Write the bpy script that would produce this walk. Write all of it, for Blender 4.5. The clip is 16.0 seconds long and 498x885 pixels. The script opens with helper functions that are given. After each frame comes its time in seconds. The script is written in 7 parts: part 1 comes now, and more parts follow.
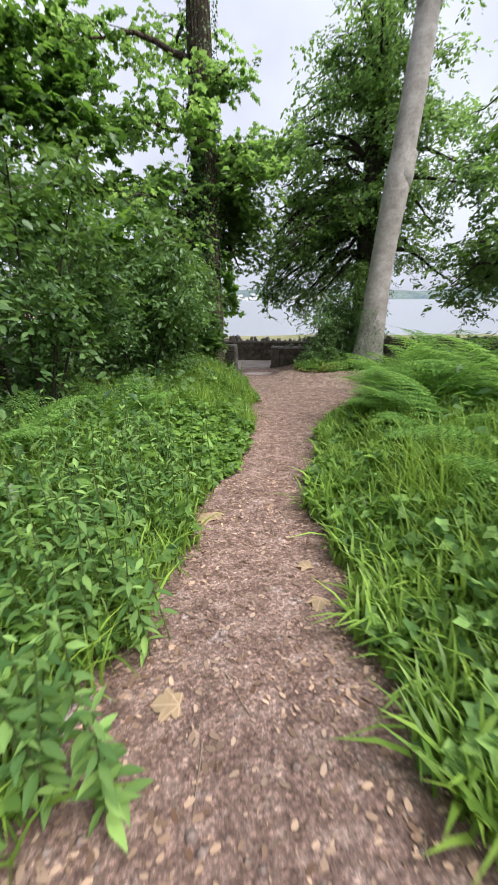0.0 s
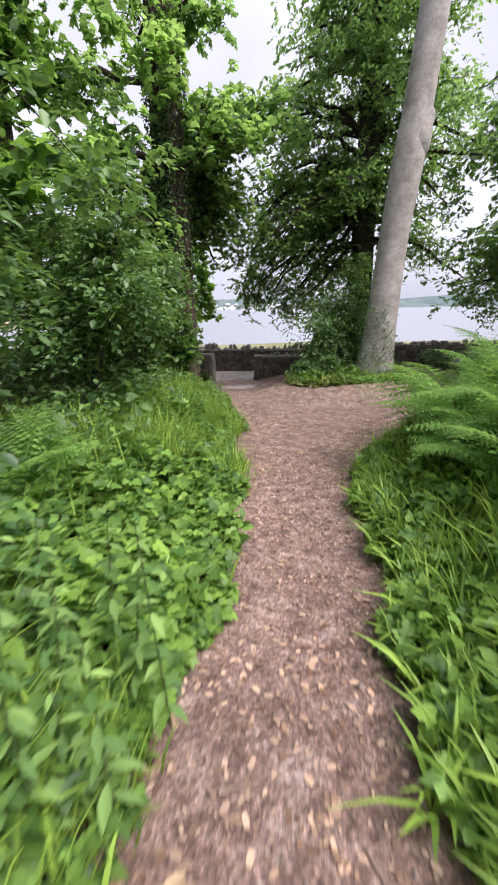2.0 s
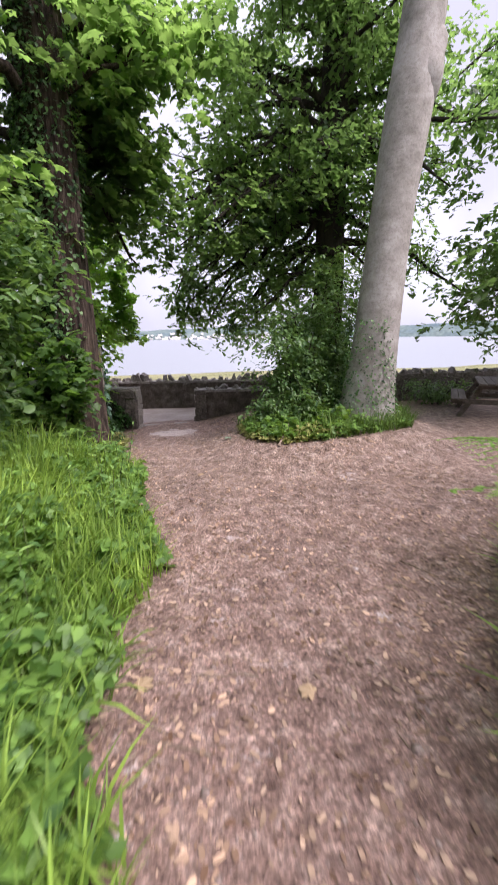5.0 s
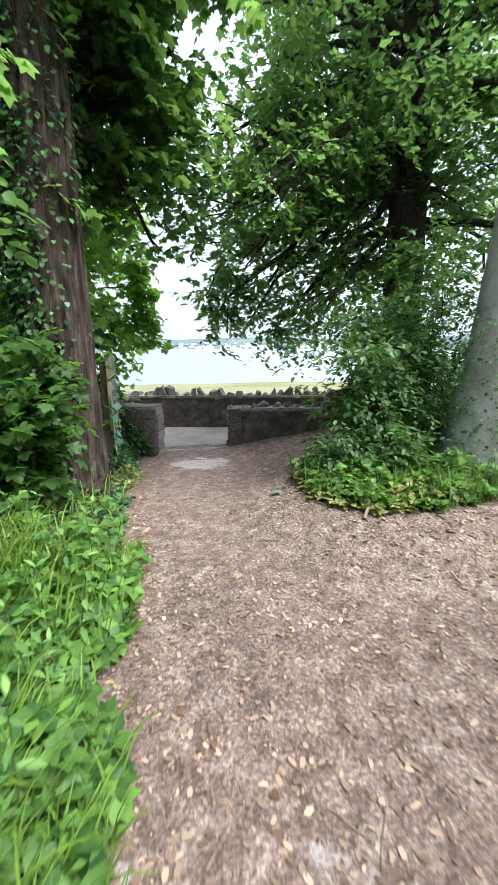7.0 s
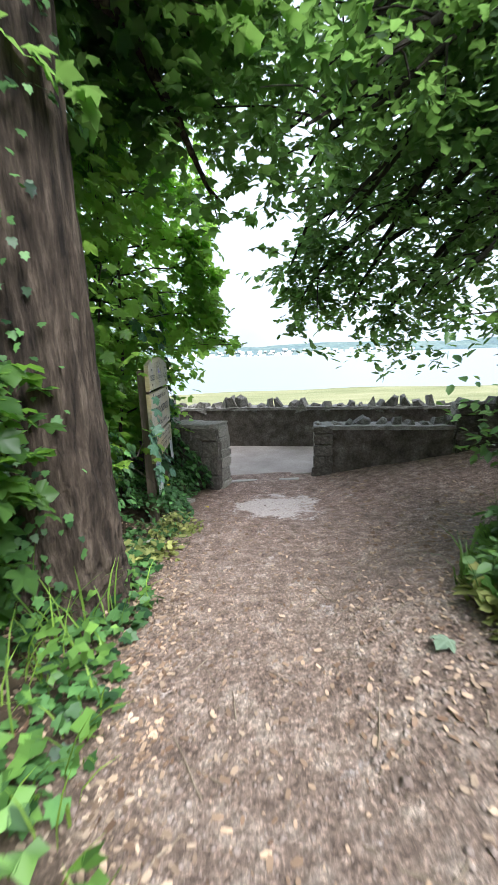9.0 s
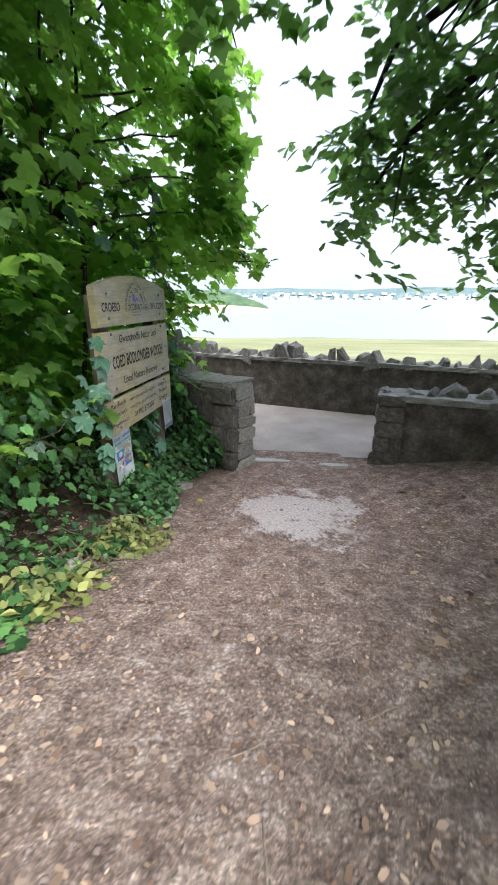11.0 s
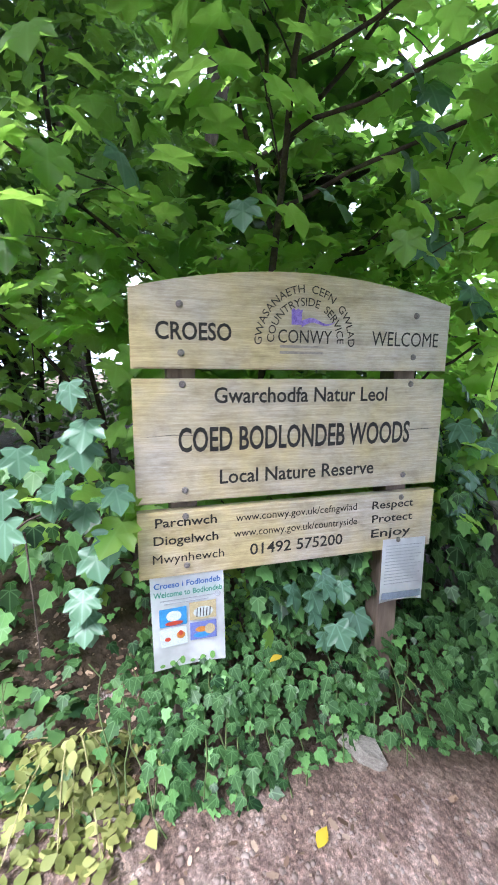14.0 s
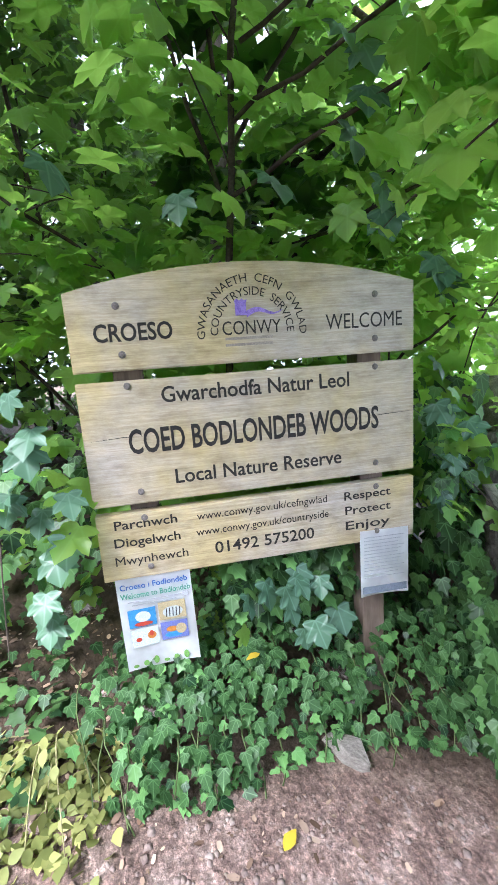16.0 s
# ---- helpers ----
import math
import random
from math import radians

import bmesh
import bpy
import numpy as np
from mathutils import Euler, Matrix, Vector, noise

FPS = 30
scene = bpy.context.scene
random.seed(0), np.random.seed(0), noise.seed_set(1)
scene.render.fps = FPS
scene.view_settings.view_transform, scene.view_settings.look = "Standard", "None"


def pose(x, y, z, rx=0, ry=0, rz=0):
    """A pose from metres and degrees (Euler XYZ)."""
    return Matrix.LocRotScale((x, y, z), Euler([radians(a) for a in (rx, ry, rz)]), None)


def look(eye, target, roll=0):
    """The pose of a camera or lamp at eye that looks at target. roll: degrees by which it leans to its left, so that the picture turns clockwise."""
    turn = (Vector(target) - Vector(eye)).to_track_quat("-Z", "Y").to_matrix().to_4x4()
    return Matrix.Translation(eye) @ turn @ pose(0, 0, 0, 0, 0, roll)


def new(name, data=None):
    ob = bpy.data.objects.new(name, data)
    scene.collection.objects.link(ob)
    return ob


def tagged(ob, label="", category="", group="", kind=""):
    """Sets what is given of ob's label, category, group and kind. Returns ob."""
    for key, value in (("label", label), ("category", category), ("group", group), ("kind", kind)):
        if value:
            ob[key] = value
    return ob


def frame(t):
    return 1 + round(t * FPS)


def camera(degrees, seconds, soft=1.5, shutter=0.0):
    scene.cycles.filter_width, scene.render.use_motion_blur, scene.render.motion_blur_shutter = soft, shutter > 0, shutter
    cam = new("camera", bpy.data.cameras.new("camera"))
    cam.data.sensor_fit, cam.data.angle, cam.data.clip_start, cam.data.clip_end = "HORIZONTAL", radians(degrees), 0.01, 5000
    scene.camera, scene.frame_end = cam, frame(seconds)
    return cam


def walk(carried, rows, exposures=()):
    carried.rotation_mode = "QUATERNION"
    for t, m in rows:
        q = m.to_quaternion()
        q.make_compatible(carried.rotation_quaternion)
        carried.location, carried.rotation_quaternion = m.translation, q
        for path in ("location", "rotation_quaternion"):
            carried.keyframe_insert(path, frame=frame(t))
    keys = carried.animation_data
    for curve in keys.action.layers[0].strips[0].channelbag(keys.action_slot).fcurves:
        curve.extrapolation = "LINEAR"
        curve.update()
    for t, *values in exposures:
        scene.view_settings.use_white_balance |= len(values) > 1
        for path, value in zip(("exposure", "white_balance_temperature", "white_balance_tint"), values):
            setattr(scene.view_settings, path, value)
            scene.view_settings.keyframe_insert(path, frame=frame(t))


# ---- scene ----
cam = camera(63.0, 16.0, shutter=0.4)
PATH = [
    (0, (-2.241, -16.189, 2.566), (-1.928, -14.328, 1.902), -0.5),
    (0.5, (-2.219, -15.568, 2.469), (-1.912, -13.736, 1.728), 0.3),
    (1, (-2.182, -14.971, 2.421), (-1.81, -13.111, 1.784), -1.9),
    (1.5, (-2.123, -14.382, 2.348), (-1.816, -12.554, 1.597), 0.2),
    (2, (-1.944, -13.8, 2.309), (-1.523, -11.947, 1.684), -0.9),
    (2.5, (-1.768, -13.199, 2.254), (-1.268, -11.344, 1.699), 1.2),
    (3, (-1.525, -12.608, 2.209), (-0.827, -10.82, 1.645), -0.6),
    (3.5, (-1.349, -12.073, 2.146), (-0.772, -10.292, 1.441), -0.1),
    (4, (-1.32, -11.531, 2.181), (-0.523, -9.786, 1.617), -0.3),
    (4.5, (-1.148, -11.017, 2.105), (-0.577, -9.191, 1.521), -0.6),
    (5, (-0.959, -10.466, 2.065), (-0.285, -8.65, 1.567), -0.7),
    (5.2, (-0.894, -10.264, 2.031), (-0.328, -8.388, 1.631), -0.6),
    (7.3, (-0.454, -8.108, 2.025), (0.071, -6.24, 1.54), 0.1),
    (7.5, (-0.405, -7.907, 2.034), (0.007, -6.031, 1.477), -0.1),
    (8, (-0.333, -7.342, 1.996), (-0.069, -5.417, 1.519), -1.6),
    (8.5, (-0.198, -6.795, 1.942), (-0.03, -4.854, 1.487), -2.8),
    (9, (-0.16, -6.267, 1.907), (0.006, -4.318, 1.488), -2.0),
    (9.5, (-0.059, -5.785, 1.879), (0.065, -3.837, 1.445), -2.4),
    (12, (0.789, -3.547, 1.704), (0.184, -1.797, 0.949), -2.2),
    (12.5, (0.777, -3.024, 1.663), (-0.106, -1.302, 1.158), -4.4),
    (12.8, (0.776, -2.745, 1.565), (-0.357, -1.154, 1.135), -4.3),
    (13, (0.756, -2.509, 1.614), (-0.524, -1.083, 1.039), -3.2),
    (13.5, (0.686, -2.083, 1.561), (-0.914, -0.97, 1.112), -1.7),
    (14, (0.679, -1.81, 1.56), (-1.189, -1.187, 1.207), 0.5),
    (14.5, (0.796, -1.573, 1.565), (-1.095, -1.012, 1.233), -0.4),
    (15, (0.775, -1.523, 1.554), (-1.127, -1.037, 1.169), -4.8),
    (15.5, (0.744, -1.506, 1.553), (-1.176, -1.084, 1.184), -4.3),
    (16, (0.738, -1.477, 1.547), (-1.179, -1.047, 1.175), -4.3),
]
walk(cam, [(t, look(eye, target, roll)) for t, eye, target, roll in PATH], [(0, 0.58, 6350, 17), (2, 0.7, 6370, 25), (4, 0.8, 6330, 33), (5, 0.82, 6330, 30), (7.5, 1.25, 5800, 9), (9.5, 1.25, 5850, 9), (12, 1.3, 5750, 12), (13, 1.55, 5550, 10), (14, 2.5, 5620, 20), (16, 2.6, 5620, 20)])

# ---- sky and sun: a bright overcast day ----
SUN_ELEVATION, SUN_TURN = radians(58), radians(136)
world = bpy.data.worlds.new("overcast_sky")
scene.world = world
world.use_nodes = True
wn, wl = world.node_tree.nodes, world.node_tree.links
wn.clear()
sky = wn.new("ShaderNodeTexSky")
sky.sky_type, sky.sun_disc = "NISHITA", False
sky.sun_elevation, sky.sun_rotation = SUN_ELEVATION, SUN_TURN
sky.dust_density, sky.ozone_density, sky.air_density = 4.0, 1.0, 1.0
pale = wn.new("ShaderNodeHueSaturation")
pale.inputs["Saturation"].default_value = 0.35
pale.inputs["Value"].default_value = 1.0
wl.new(sky.outputs["Color"], pale.inputs["Color"])
coords, clouds, cloud_map, cloud_mix = wn.new("ShaderNodeTexCoord"), wn.new("ShaderNodeTexNoise"), wn.new("ShaderNodeMapRange"), wn.new("ShaderNodeMix")
clouds.inputs["Scale"].default_value, clouds.inputs["Detail"].default_value = 2.2, 6
cloud_map.inputs["From Min"].default_value, cloud_map.inputs["From Max"].default_value = 0.35, 0.7
cloud_map.inputs["To Min"].default_value, cloud_map.inputs["To Max"].default_value = 0.8, 1.25
cloud_mix.data_type, cloud_mix.blend_type = "RGBA", "MULTIPLY"
cloud_mix.inputs[0].default_value = 1.0
wl.new(coords.outputs["Generated"], clouds.inputs["Vector"])
wl.new(clouds.outputs["Fac"], cloud_map.inputs["Value"])
deck = wn.new("ShaderNodeMix")
deck.data_type = "RGBA"
deck.inputs[0].default_value = 0.75
deck.inputs[7].default_value = (4.05, 4.4, 4.9, 1)
wl.new(pale.outputs["Color"], deck.inputs[6])
wl.new(deck.outputs[2], cloud_mix.inputs[6])
wl.new(cloud_map.outputs["Result"], cloud_mix.inputs[7])
back, wout = wn.new("ShaderNodeBackground"), wn.new("ShaderNodeOutputWorld")
back.inputs["Strength"].default_value = 0.15
wl.new(cloud_mix.outputs[2], back.inputs["Color"])
wl.new(back.outputs["Background"], wout.inputs["Surface"])
sun = new("sun", bpy.data.lights.new("sun", "SUN"))
sun.data.energy, sun.data.angle, sun.data.color = 4.0, radians(40), (1.0, 0.96, 0.9)
sun.matrix_world = look((30 * math.sin(SUN_TURN), 30 * math.cos(SUN_TURN), 39 * math.tan(SUN_ELEVATION) * 0.77), (0, 0, 0))


# ---- materials ----
def node_material(name):
    m = bpy.data.materials.new(name)
    m.use_nodes = True
    m.node_tree.nodes.clear()
    return m, m.node_tree.nodes, m.node_tree.links


def noise_node(n, l, scale, detail=5, rough=0.6, source="Object", stretch=(1, 1, 1)):
    co, mp, tex = n.new("ShaderNodeTexCoord"), n.new("ShaderNodeMapping"), n.new("ShaderNodeTexNoise")
    mp.inputs["Scale"].default_value = stretch
    tex.inputs["Scale"].default_value, tex.inputs["Detail"].default_value, tex.inputs["Roughness"].default_value = scale, detail, rough
    l.new(co.outputs[source], mp.inputs["Vector"])
    l.new(mp.outputs["Vector"], tex.inputs["Vector"])
    return tex.outputs["Fac"]


def ramp_node(n, l, fac, stops):
    r = n.new("ShaderNodeValToRGB")
    e = r.color_ramp.elements
    while len(e) < len(stops):
        e.new(0.5)
    for k, (at, colour) in enumerate(stops):
        e[k].position, e[k].color = at, (*colour, 1)
    l.new(fac, r.inputs["Fac"])
    return r.outputs["Color"]


def mixed(n, l, fac, a, b, blend="MIX"):
    x = n.new("ShaderNodeMix")
    x.data_type, x.blend_type = "RGBA", blend
    for sock, value in ((x.inputs[0], fac), (x.inputs[6], a), (x.inputs[7], b)):
        if isinstance(value, (int, float)):
            sock.default_value = value
        elif isinstance(value, tuple):
            sock.default_value = (*value, 1)
        else:
            l.new(value, sock)
    return x.outputs[2]


def finish(n, l, colour, roughness=0.8, bump=None, strength=0.4, distance=0.01, metallic=0.0, specular=0.4):
    p, o = n.new("ShaderNodeBsdfPrincipled"), n.new("ShaderNodeOutputMaterial")
    if isinstance(colour, tuple):
        p.inputs["Base Color"].default_value = (*colour, 1)
    else:
        l.new(colour, p.inputs["Base Color"])
    if isinstance(roughness, float):
        p.inputs["Roughness"].default_value = roughness
    else:
        l.new(roughness, p.inputs["Roughness"])
    p.inputs["Metallic"].default_value, p.inputs["Specular IOR Level"].default_value = metallic, specular
    if bump is not None:
        b = n.new("ShaderNodeBump")
        b.inputs["Strength"].default_value, b.inputs["Distance"].default_value = strength, distance
        l.new(bump, b.inputs["Height"])
        l.new(b.outputs["Normal"], p.inputs["Normal"])
    l.new(p.outputs["BSDF"], o.inputs["Surface"])
    return p


def rough_material(name, stops, scale, roughness=0.85, fine=60.0, strength=0.5, distance=0.01, stretch=(1, 1, 1), vary=0.25, specular=0.3, source="Object"):
    """A surface with broad stains, fine grain and a tone of its own for each object."""
    m, n, l = node_material(name)
    broad = noise_node(n, l, scale, 6, 0.65, source, stretch)
    grain = noise_node(n, l, fine, 4, 0.6, source, stretch)
    colour = ramp_node(n, l, broad, stops)
    tone = ramp_node(n, l, grain, [(0.3, (0.6, 0.6, 0.6)), (0.7, (1.25, 1.25, 1.25))])
    colour = mixed(n, l, 0.8, colour, tone, "MULTIPLY")
    info = n.new("ShaderNodeObjectInfo")
    own = ramp_node(n, l, info.outputs["Random"], [(0.0, (1 - vary, 1 - vary, 1 - vary)), (1.0, (1 + vary, 1 + vary, 1 + vary))])
    colour = mixed(n, l, 1.0, colour, own, "MULTIPLY")
    finish(n, l, colour, roughness, mixed(n, l, 0.5, broad, grain), strength, distance, specular=specular)
    return m


def vein_share(n, l):
    """How near a spot of the blade lies to one of the five main veins, 0 to 1."""
    at, cut = n.new("ShaderNodeAttribute"), n.new("ShaderNodeSeparateXYZ")
    at.attribute_name = "blade"
    l.new(at.outputs["Vector"], cut.inputs["Vector"])

    def sums(kind, a, b):
        k = n.new("ShaderNodeMath")
        k.operation = kind
        for sock, value in zip(k.inputs, (a, b)):
            if isinstance(value, (int, float)):
                sock.default_value = value
            elif value is not None:
                l.new(value, sock)
        return k.outputs[0]

    x, y = sums("ABSOLUTE", cut.outputs["X"], None), cut.outputs["Y"]
    upper = sums("ABSOLUTE", sums("SUBTRACT", sums("MULTIPLY", x, 0.684), sums("MULTIPLY", y, 0.73)), None)
    lower = sums("ABSOLUTE", sums("ADD", y, sums("MULTIPLY", x, 0.04)), None)
    near = sums("MINIMUM", x, sums("MINIMUM", upper, lower))
    spread = n.new("ShaderNodeMapRange")
    spread.inputs["From Min"].default_value, spread.inputs["From Max"].default_value = 0.008, 0.04
    spread.inputs["To Min"].default_value, spread.inputs["To Max"].default_value = 1.0, 0.0
    l.new(near, spread.inputs["Value"])
    return spread.outputs["Result"]


def leaf_material(name, dark, light, through_light, gloss=0.4, sheen=0.1, transl=0.45, scale=0.6, veins=0.0):
    """Leaves: each one a tone of its own, with light coming through the blade."""
    m, n, l = node_material(name)
    geo = n.new("ShaderNodeNewGeometry")
    patch = noise_node(n, l, scale, 2)
    own = ramp_node(n, l, geo.outputs["Random Per Island"], [(0.0, dark), (0.75, light), (1.0, tuple(min(1, c * 1.5) for c in light))])
    shade = ramp_node(n, l, patch, [(0.3, (0.72, 0.78, 0.75)), (0.7, (1.2, 1.15, 1.0))])
    colour = mixed(n, l, 1.0, own, shade, "MULTIPLY")
    if veins:
        share = n.new("ShaderNodeMath")
        share.operation = "MULTIPLY"
        share.inputs[1].default_value = veins
        l.new(vein_share(n, l), share.inputs[0])
        colour = mixed(n, l, share.outputs[0], colour, tuple(min(1, c * 1.5 + 0.05) for c in light))
    p, tr, mx, o = n.new("ShaderNodeBsdfPrincipled"), n.new("ShaderNodeBsdfTranslucent"), n.new("ShaderNodeMixShader"), n.new("ShaderNodeOutputMaterial")
    l.new(colour, p.inputs["Base Color"])
    p.inputs["Roughness"].default_value, p.inputs["Specular IOR Level"].default_value = gloss, sheen
    l.new(mixed(n, l, 1.0, shade, through_light, "MULTIPLY"), tr.inputs["Color"])
    mx.inputs["Fac"].default_value = transl
    l.new(p.outputs["BSDF"], mx.inputs[1])
    l.new(tr.outputs["BSDF"], mx.inputs[2])
    l.new(mx.outputs["Shader"], o.inputs["Surface"])
    return m


def ground_material():
    """Trodden reddish earth with grit; leaf mould under the plants; a pale patch before the gate."""
    m, n, l = node_material("trodden_earth")
    broad = noise_node(n, l, 0.9, 6, 0.6)
    middle = noise_node(n, l, 9, 6, 0.7)
    grit = noise_node(n, l, 55, 5, 0.8)
    earth = ramp_node(n, l, middle, [(0.28, (0.12, 0.078, 0.064)), (0.5, (0.295, 0.205, 0.174)), (0.72, (0.52, 0.405, 0.355))])
    earth = mixed(n, l, 0.6, earth, ramp_node(n, l, broad, [(0.3, (0.72, 0.7, 0.7)), (0.7, (1.2, 1.15, 1.1))]), "MULTIPLY")
    earth = mixed(n, l, 0.85, earth, ramp_node(n, l, grit, [(0.36, (0.34, 0.33, 0.32)), (0.53, (1.0, 1.0, 1.0)), (0.64, (2.2, 2.1, 2.05))]), "MULTIPLY")
    vor, co = n.new("ShaderNodeTexVoronoi"), n.new("ShaderNodeTexCoord")
    vor.inputs["Scale"].default_value = 28
    l.new(co.outputs["Object"], vor.inputs["Vector"])
    chip = ramp_node(n, l, vor.outputs["Distance"], [(0.1, (1.45, 1.4, 1.35)), (0.34, (0.95, 0.95, 0.95)), (1.0, (0.8, 0.78, 0.76))])
    earth = mixed(n, l, 0.6, earth, chip, "MULTIPLY")
    mould = ramp_node(n, l, middle, [(0.3, (0.035, 0.026, 0.018)), (0.7, (0.12, 0.085, 0.055))])
    at = n.new("ShaderNodeVertexColor")
    at.layer_name = "cover"
    split = n.new("ShaderNodeSeparateColor")
    l.new(at.outputs["Color"], split.inputs["Color"])
    gravel = mixed(n, l, 1.0, earth, (0.9, 0.97, 0.95), "MULTIPLY")
    earth = mixed(n, l, split.outputs["Blue"], earth, gravel)
    colour = mixed(n, l, split.outputs["Red"], earth, mould)
    # The patch before the gate: a paler, blotchy-edged colour, same roughness as the earth.
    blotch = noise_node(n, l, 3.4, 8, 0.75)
    pale_patch = mixed(n, l, 0.9, (0.58, 0.5, 0.475), ramp_node(n, l, grit, [(0.38, (0.6, 0.58, 0.56)), (0.6, (1.15, 1.15, 1.15))]), "MULTIPLY")
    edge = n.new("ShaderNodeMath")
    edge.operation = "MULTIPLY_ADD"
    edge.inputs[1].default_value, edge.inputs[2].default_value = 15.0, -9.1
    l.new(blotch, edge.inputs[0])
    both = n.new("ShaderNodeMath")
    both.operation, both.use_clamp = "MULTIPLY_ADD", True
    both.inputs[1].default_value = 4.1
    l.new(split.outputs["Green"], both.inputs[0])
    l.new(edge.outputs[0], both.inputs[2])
    colour = mixed(n, l, both.outputs[0], colour, pale_patch)
    height = mixed(n, l, 0.5, middle, grit)
    height = mixed(n, l, 0.3, height, vor.outputs["Distance"])
    finish(n, l, colour, 0.8, height, 1.0, 0.045, specular=0.25)
    return m


def water_material():
    m, n, l = node_material("estuary_water")
    ripple = noise_node(n, l, 0.5, 6, 0.6, "Object", (1, 3, 1))
    finish(n, l, (0.2, 0.225, 0.24), 0.28, ripple, 0.2, 0.2, specular=0.6)
    return m


EARTH = ground_material()
WATER = water_material()
TARMAC = rough_material("worn_tarmac", [(0.3, (0.31, 0.255, 0.23)), (0.7, (0.48, 0.405, 0.37))], 1.5, 0.85, 120, 0.4, 0.004, vary=0)
CONCRETE = rough_material("pale_concrete", [(0.3, (0.3, 0.27, 0.25)), (0.7, (0.47, 0.43, 0.4))], 3, 0.8, 90, 0.3, 0.004)
STONE = rough_material("grey_wall_stone", [(0.25, (0.045, 0.04, 0.034)), (0.5, (0.115, 0.1, 0.086)), (0.76, (0.26, 0.235, 0.21))], 5, 0.9, 60, 0.8, 0.015, vary=0.35)
STONE_PALE = rough_material("pale_quoin_stone", [(0.25, (0.16, 0.145, 0.12)), (0.5, (0.33, 0.30, 0.26)), (0.75, (0.5, 0.47, 0.42))], 8, 0.9, 60, 0.8, 0.015, vary=0.25)
COPE = rough_material("weathered_coping_stone", [(0.25, (0.08, 0.072, 0.062)), (0.5, (0.18, 0.163, 0.145)), (0.76, (0.36, 0.335, 0.305))], 6, 0.9, 60, 0.8, 0.015, vary=0.4)
MORTAR = rough_material("dark_mortar", [(0.3, (0.05, 0.042, 0.035)), (0.7, (0.13, 0.11, 0.094))], 6, 0.95, 80, 0.7, 0.01, vary=0)
BARK = rough_material("brown_bark", [(0.34, (0.018, 0.013, 0.01)), (0.5, (0.065, 0.047, 0.035)), (0.68, (0.16, 0.122, 0.094))], 15, 0.95, 55, 1.0, 0.05, (1, 1, 0.16), vary=0.1)
BARK_DARK = rough_material("dark_bark", [(0.3, (0.02, 0.017, 0.013)), (0.6, (0.06, 0.05, 0.038)), (0.8, (0.11, 0.09, 0.07))], 7, 0.95, 30, 1.0, 0.03, (1, 1, 0.25), vary=0.1)
WOOD_GREY = rough_material("weathered_table_wood", [(0.3, (0.075, 0.058, 0.046)), (0.7, (0.22, 0.185, 0.16))], 6, 0.85, 40, 0.5, 0.004, (0.15, 1, 1), vary=0.2)
POST_WOOD = rough_material("sign_post_wood", [(0.3, (0.12, 0.09, 0.07)), (0.7, (0.26, 0.2, 0.16))], 6, 0.85, 40, 0.5, 0.004, (1, 1, 0.15), vary=0.1)
PEBBLE = rough_material("pebble", [(0.3, (0.23, 0.165, 0.14)), (0.55, (0.38, 0.295, 0.255)), (0.72, (0.58, 0.49, 0.44))], 9, 0.85, 90, 0.4, 0.003, vary=0.4)


# ---- building helpers ----
def part(name, bm, material, parent=None, label=""):
    me = bpy.data.meshes.new(name)
    bm.to_mesh(me)
    bm.free()
    return part_of(name, me, material, parent, label)


def part_of(name, me, material, parent=None, label=""):
    if material and not me.materials:
        me.materials.append(material)
    ob = new(name, me)
    if parent:
        ob.parent = parent
    return tagged(ob, label)


def empty(name, x, y, z, rz=0.0):
    ob = new(name)
    ob.matrix_world = pose(x, y, z, 0, 0, rz)
    return ob


def box(bm, lo, hi, m=None):
    """A box with its corners at lo and hi."""
    size, mid = Vector(hi) - Vector(lo), (Vector(lo) + Vector(hi)) / 2
    made = bmesh.ops.create_cube(bm, size=1, matrix=(m or Matrix()) @ Matrix.Translation(mid) @ Matrix.Diagonal((*size, 1)))
    return made["verts"]


def bevelled_box(lo, hi, bevel=0.006, segments=2):
    bm = bmesh.new()
    box(bm, lo, hi)
    bmesh.ops.bevel(bm, geom=bm.edges[:], offset=bevel, segments=segments, affect="EDGES", profile=0.6)
    return bm


def mesh_from(name, verts, faces, smooth=False):
    """A mesh from arrays; faces all of one length, or a list of such arrays."""
    me = bpy.data.meshes.new(name)
    groups = faces if isinstance(faces, list) else [faces]
    groups = [np.asarray(g, np.int32) for g in groups if len(g)]
    loops = np.concatenate([g.ravel() for g in groups])
    counts = np.concatenate([np.full(len(g), g.shape[1], np.int32) for g in groups])
    me.vertices.add(len(verts))
    me.vertices.foreach_set("co", np.asarray(verts, np.float32).ravel())
    me.loops.add(len(loops))
    me.loops.foreach_set("vertex_index", loops)
    me.polygons.add(len(counts))
    me.polygons.foreach_set("loop_start", np.concatenate([[0], np.cumsum(counts)[:-1]]).astype(np.int32))
    me.polygons.foreach_set("loop_total", counts)
    me.update(calc_edges=True)
    if smooth:
        me.polygons.foreach_set("use_smooth", np.ones(len(counts), bool))
    return me


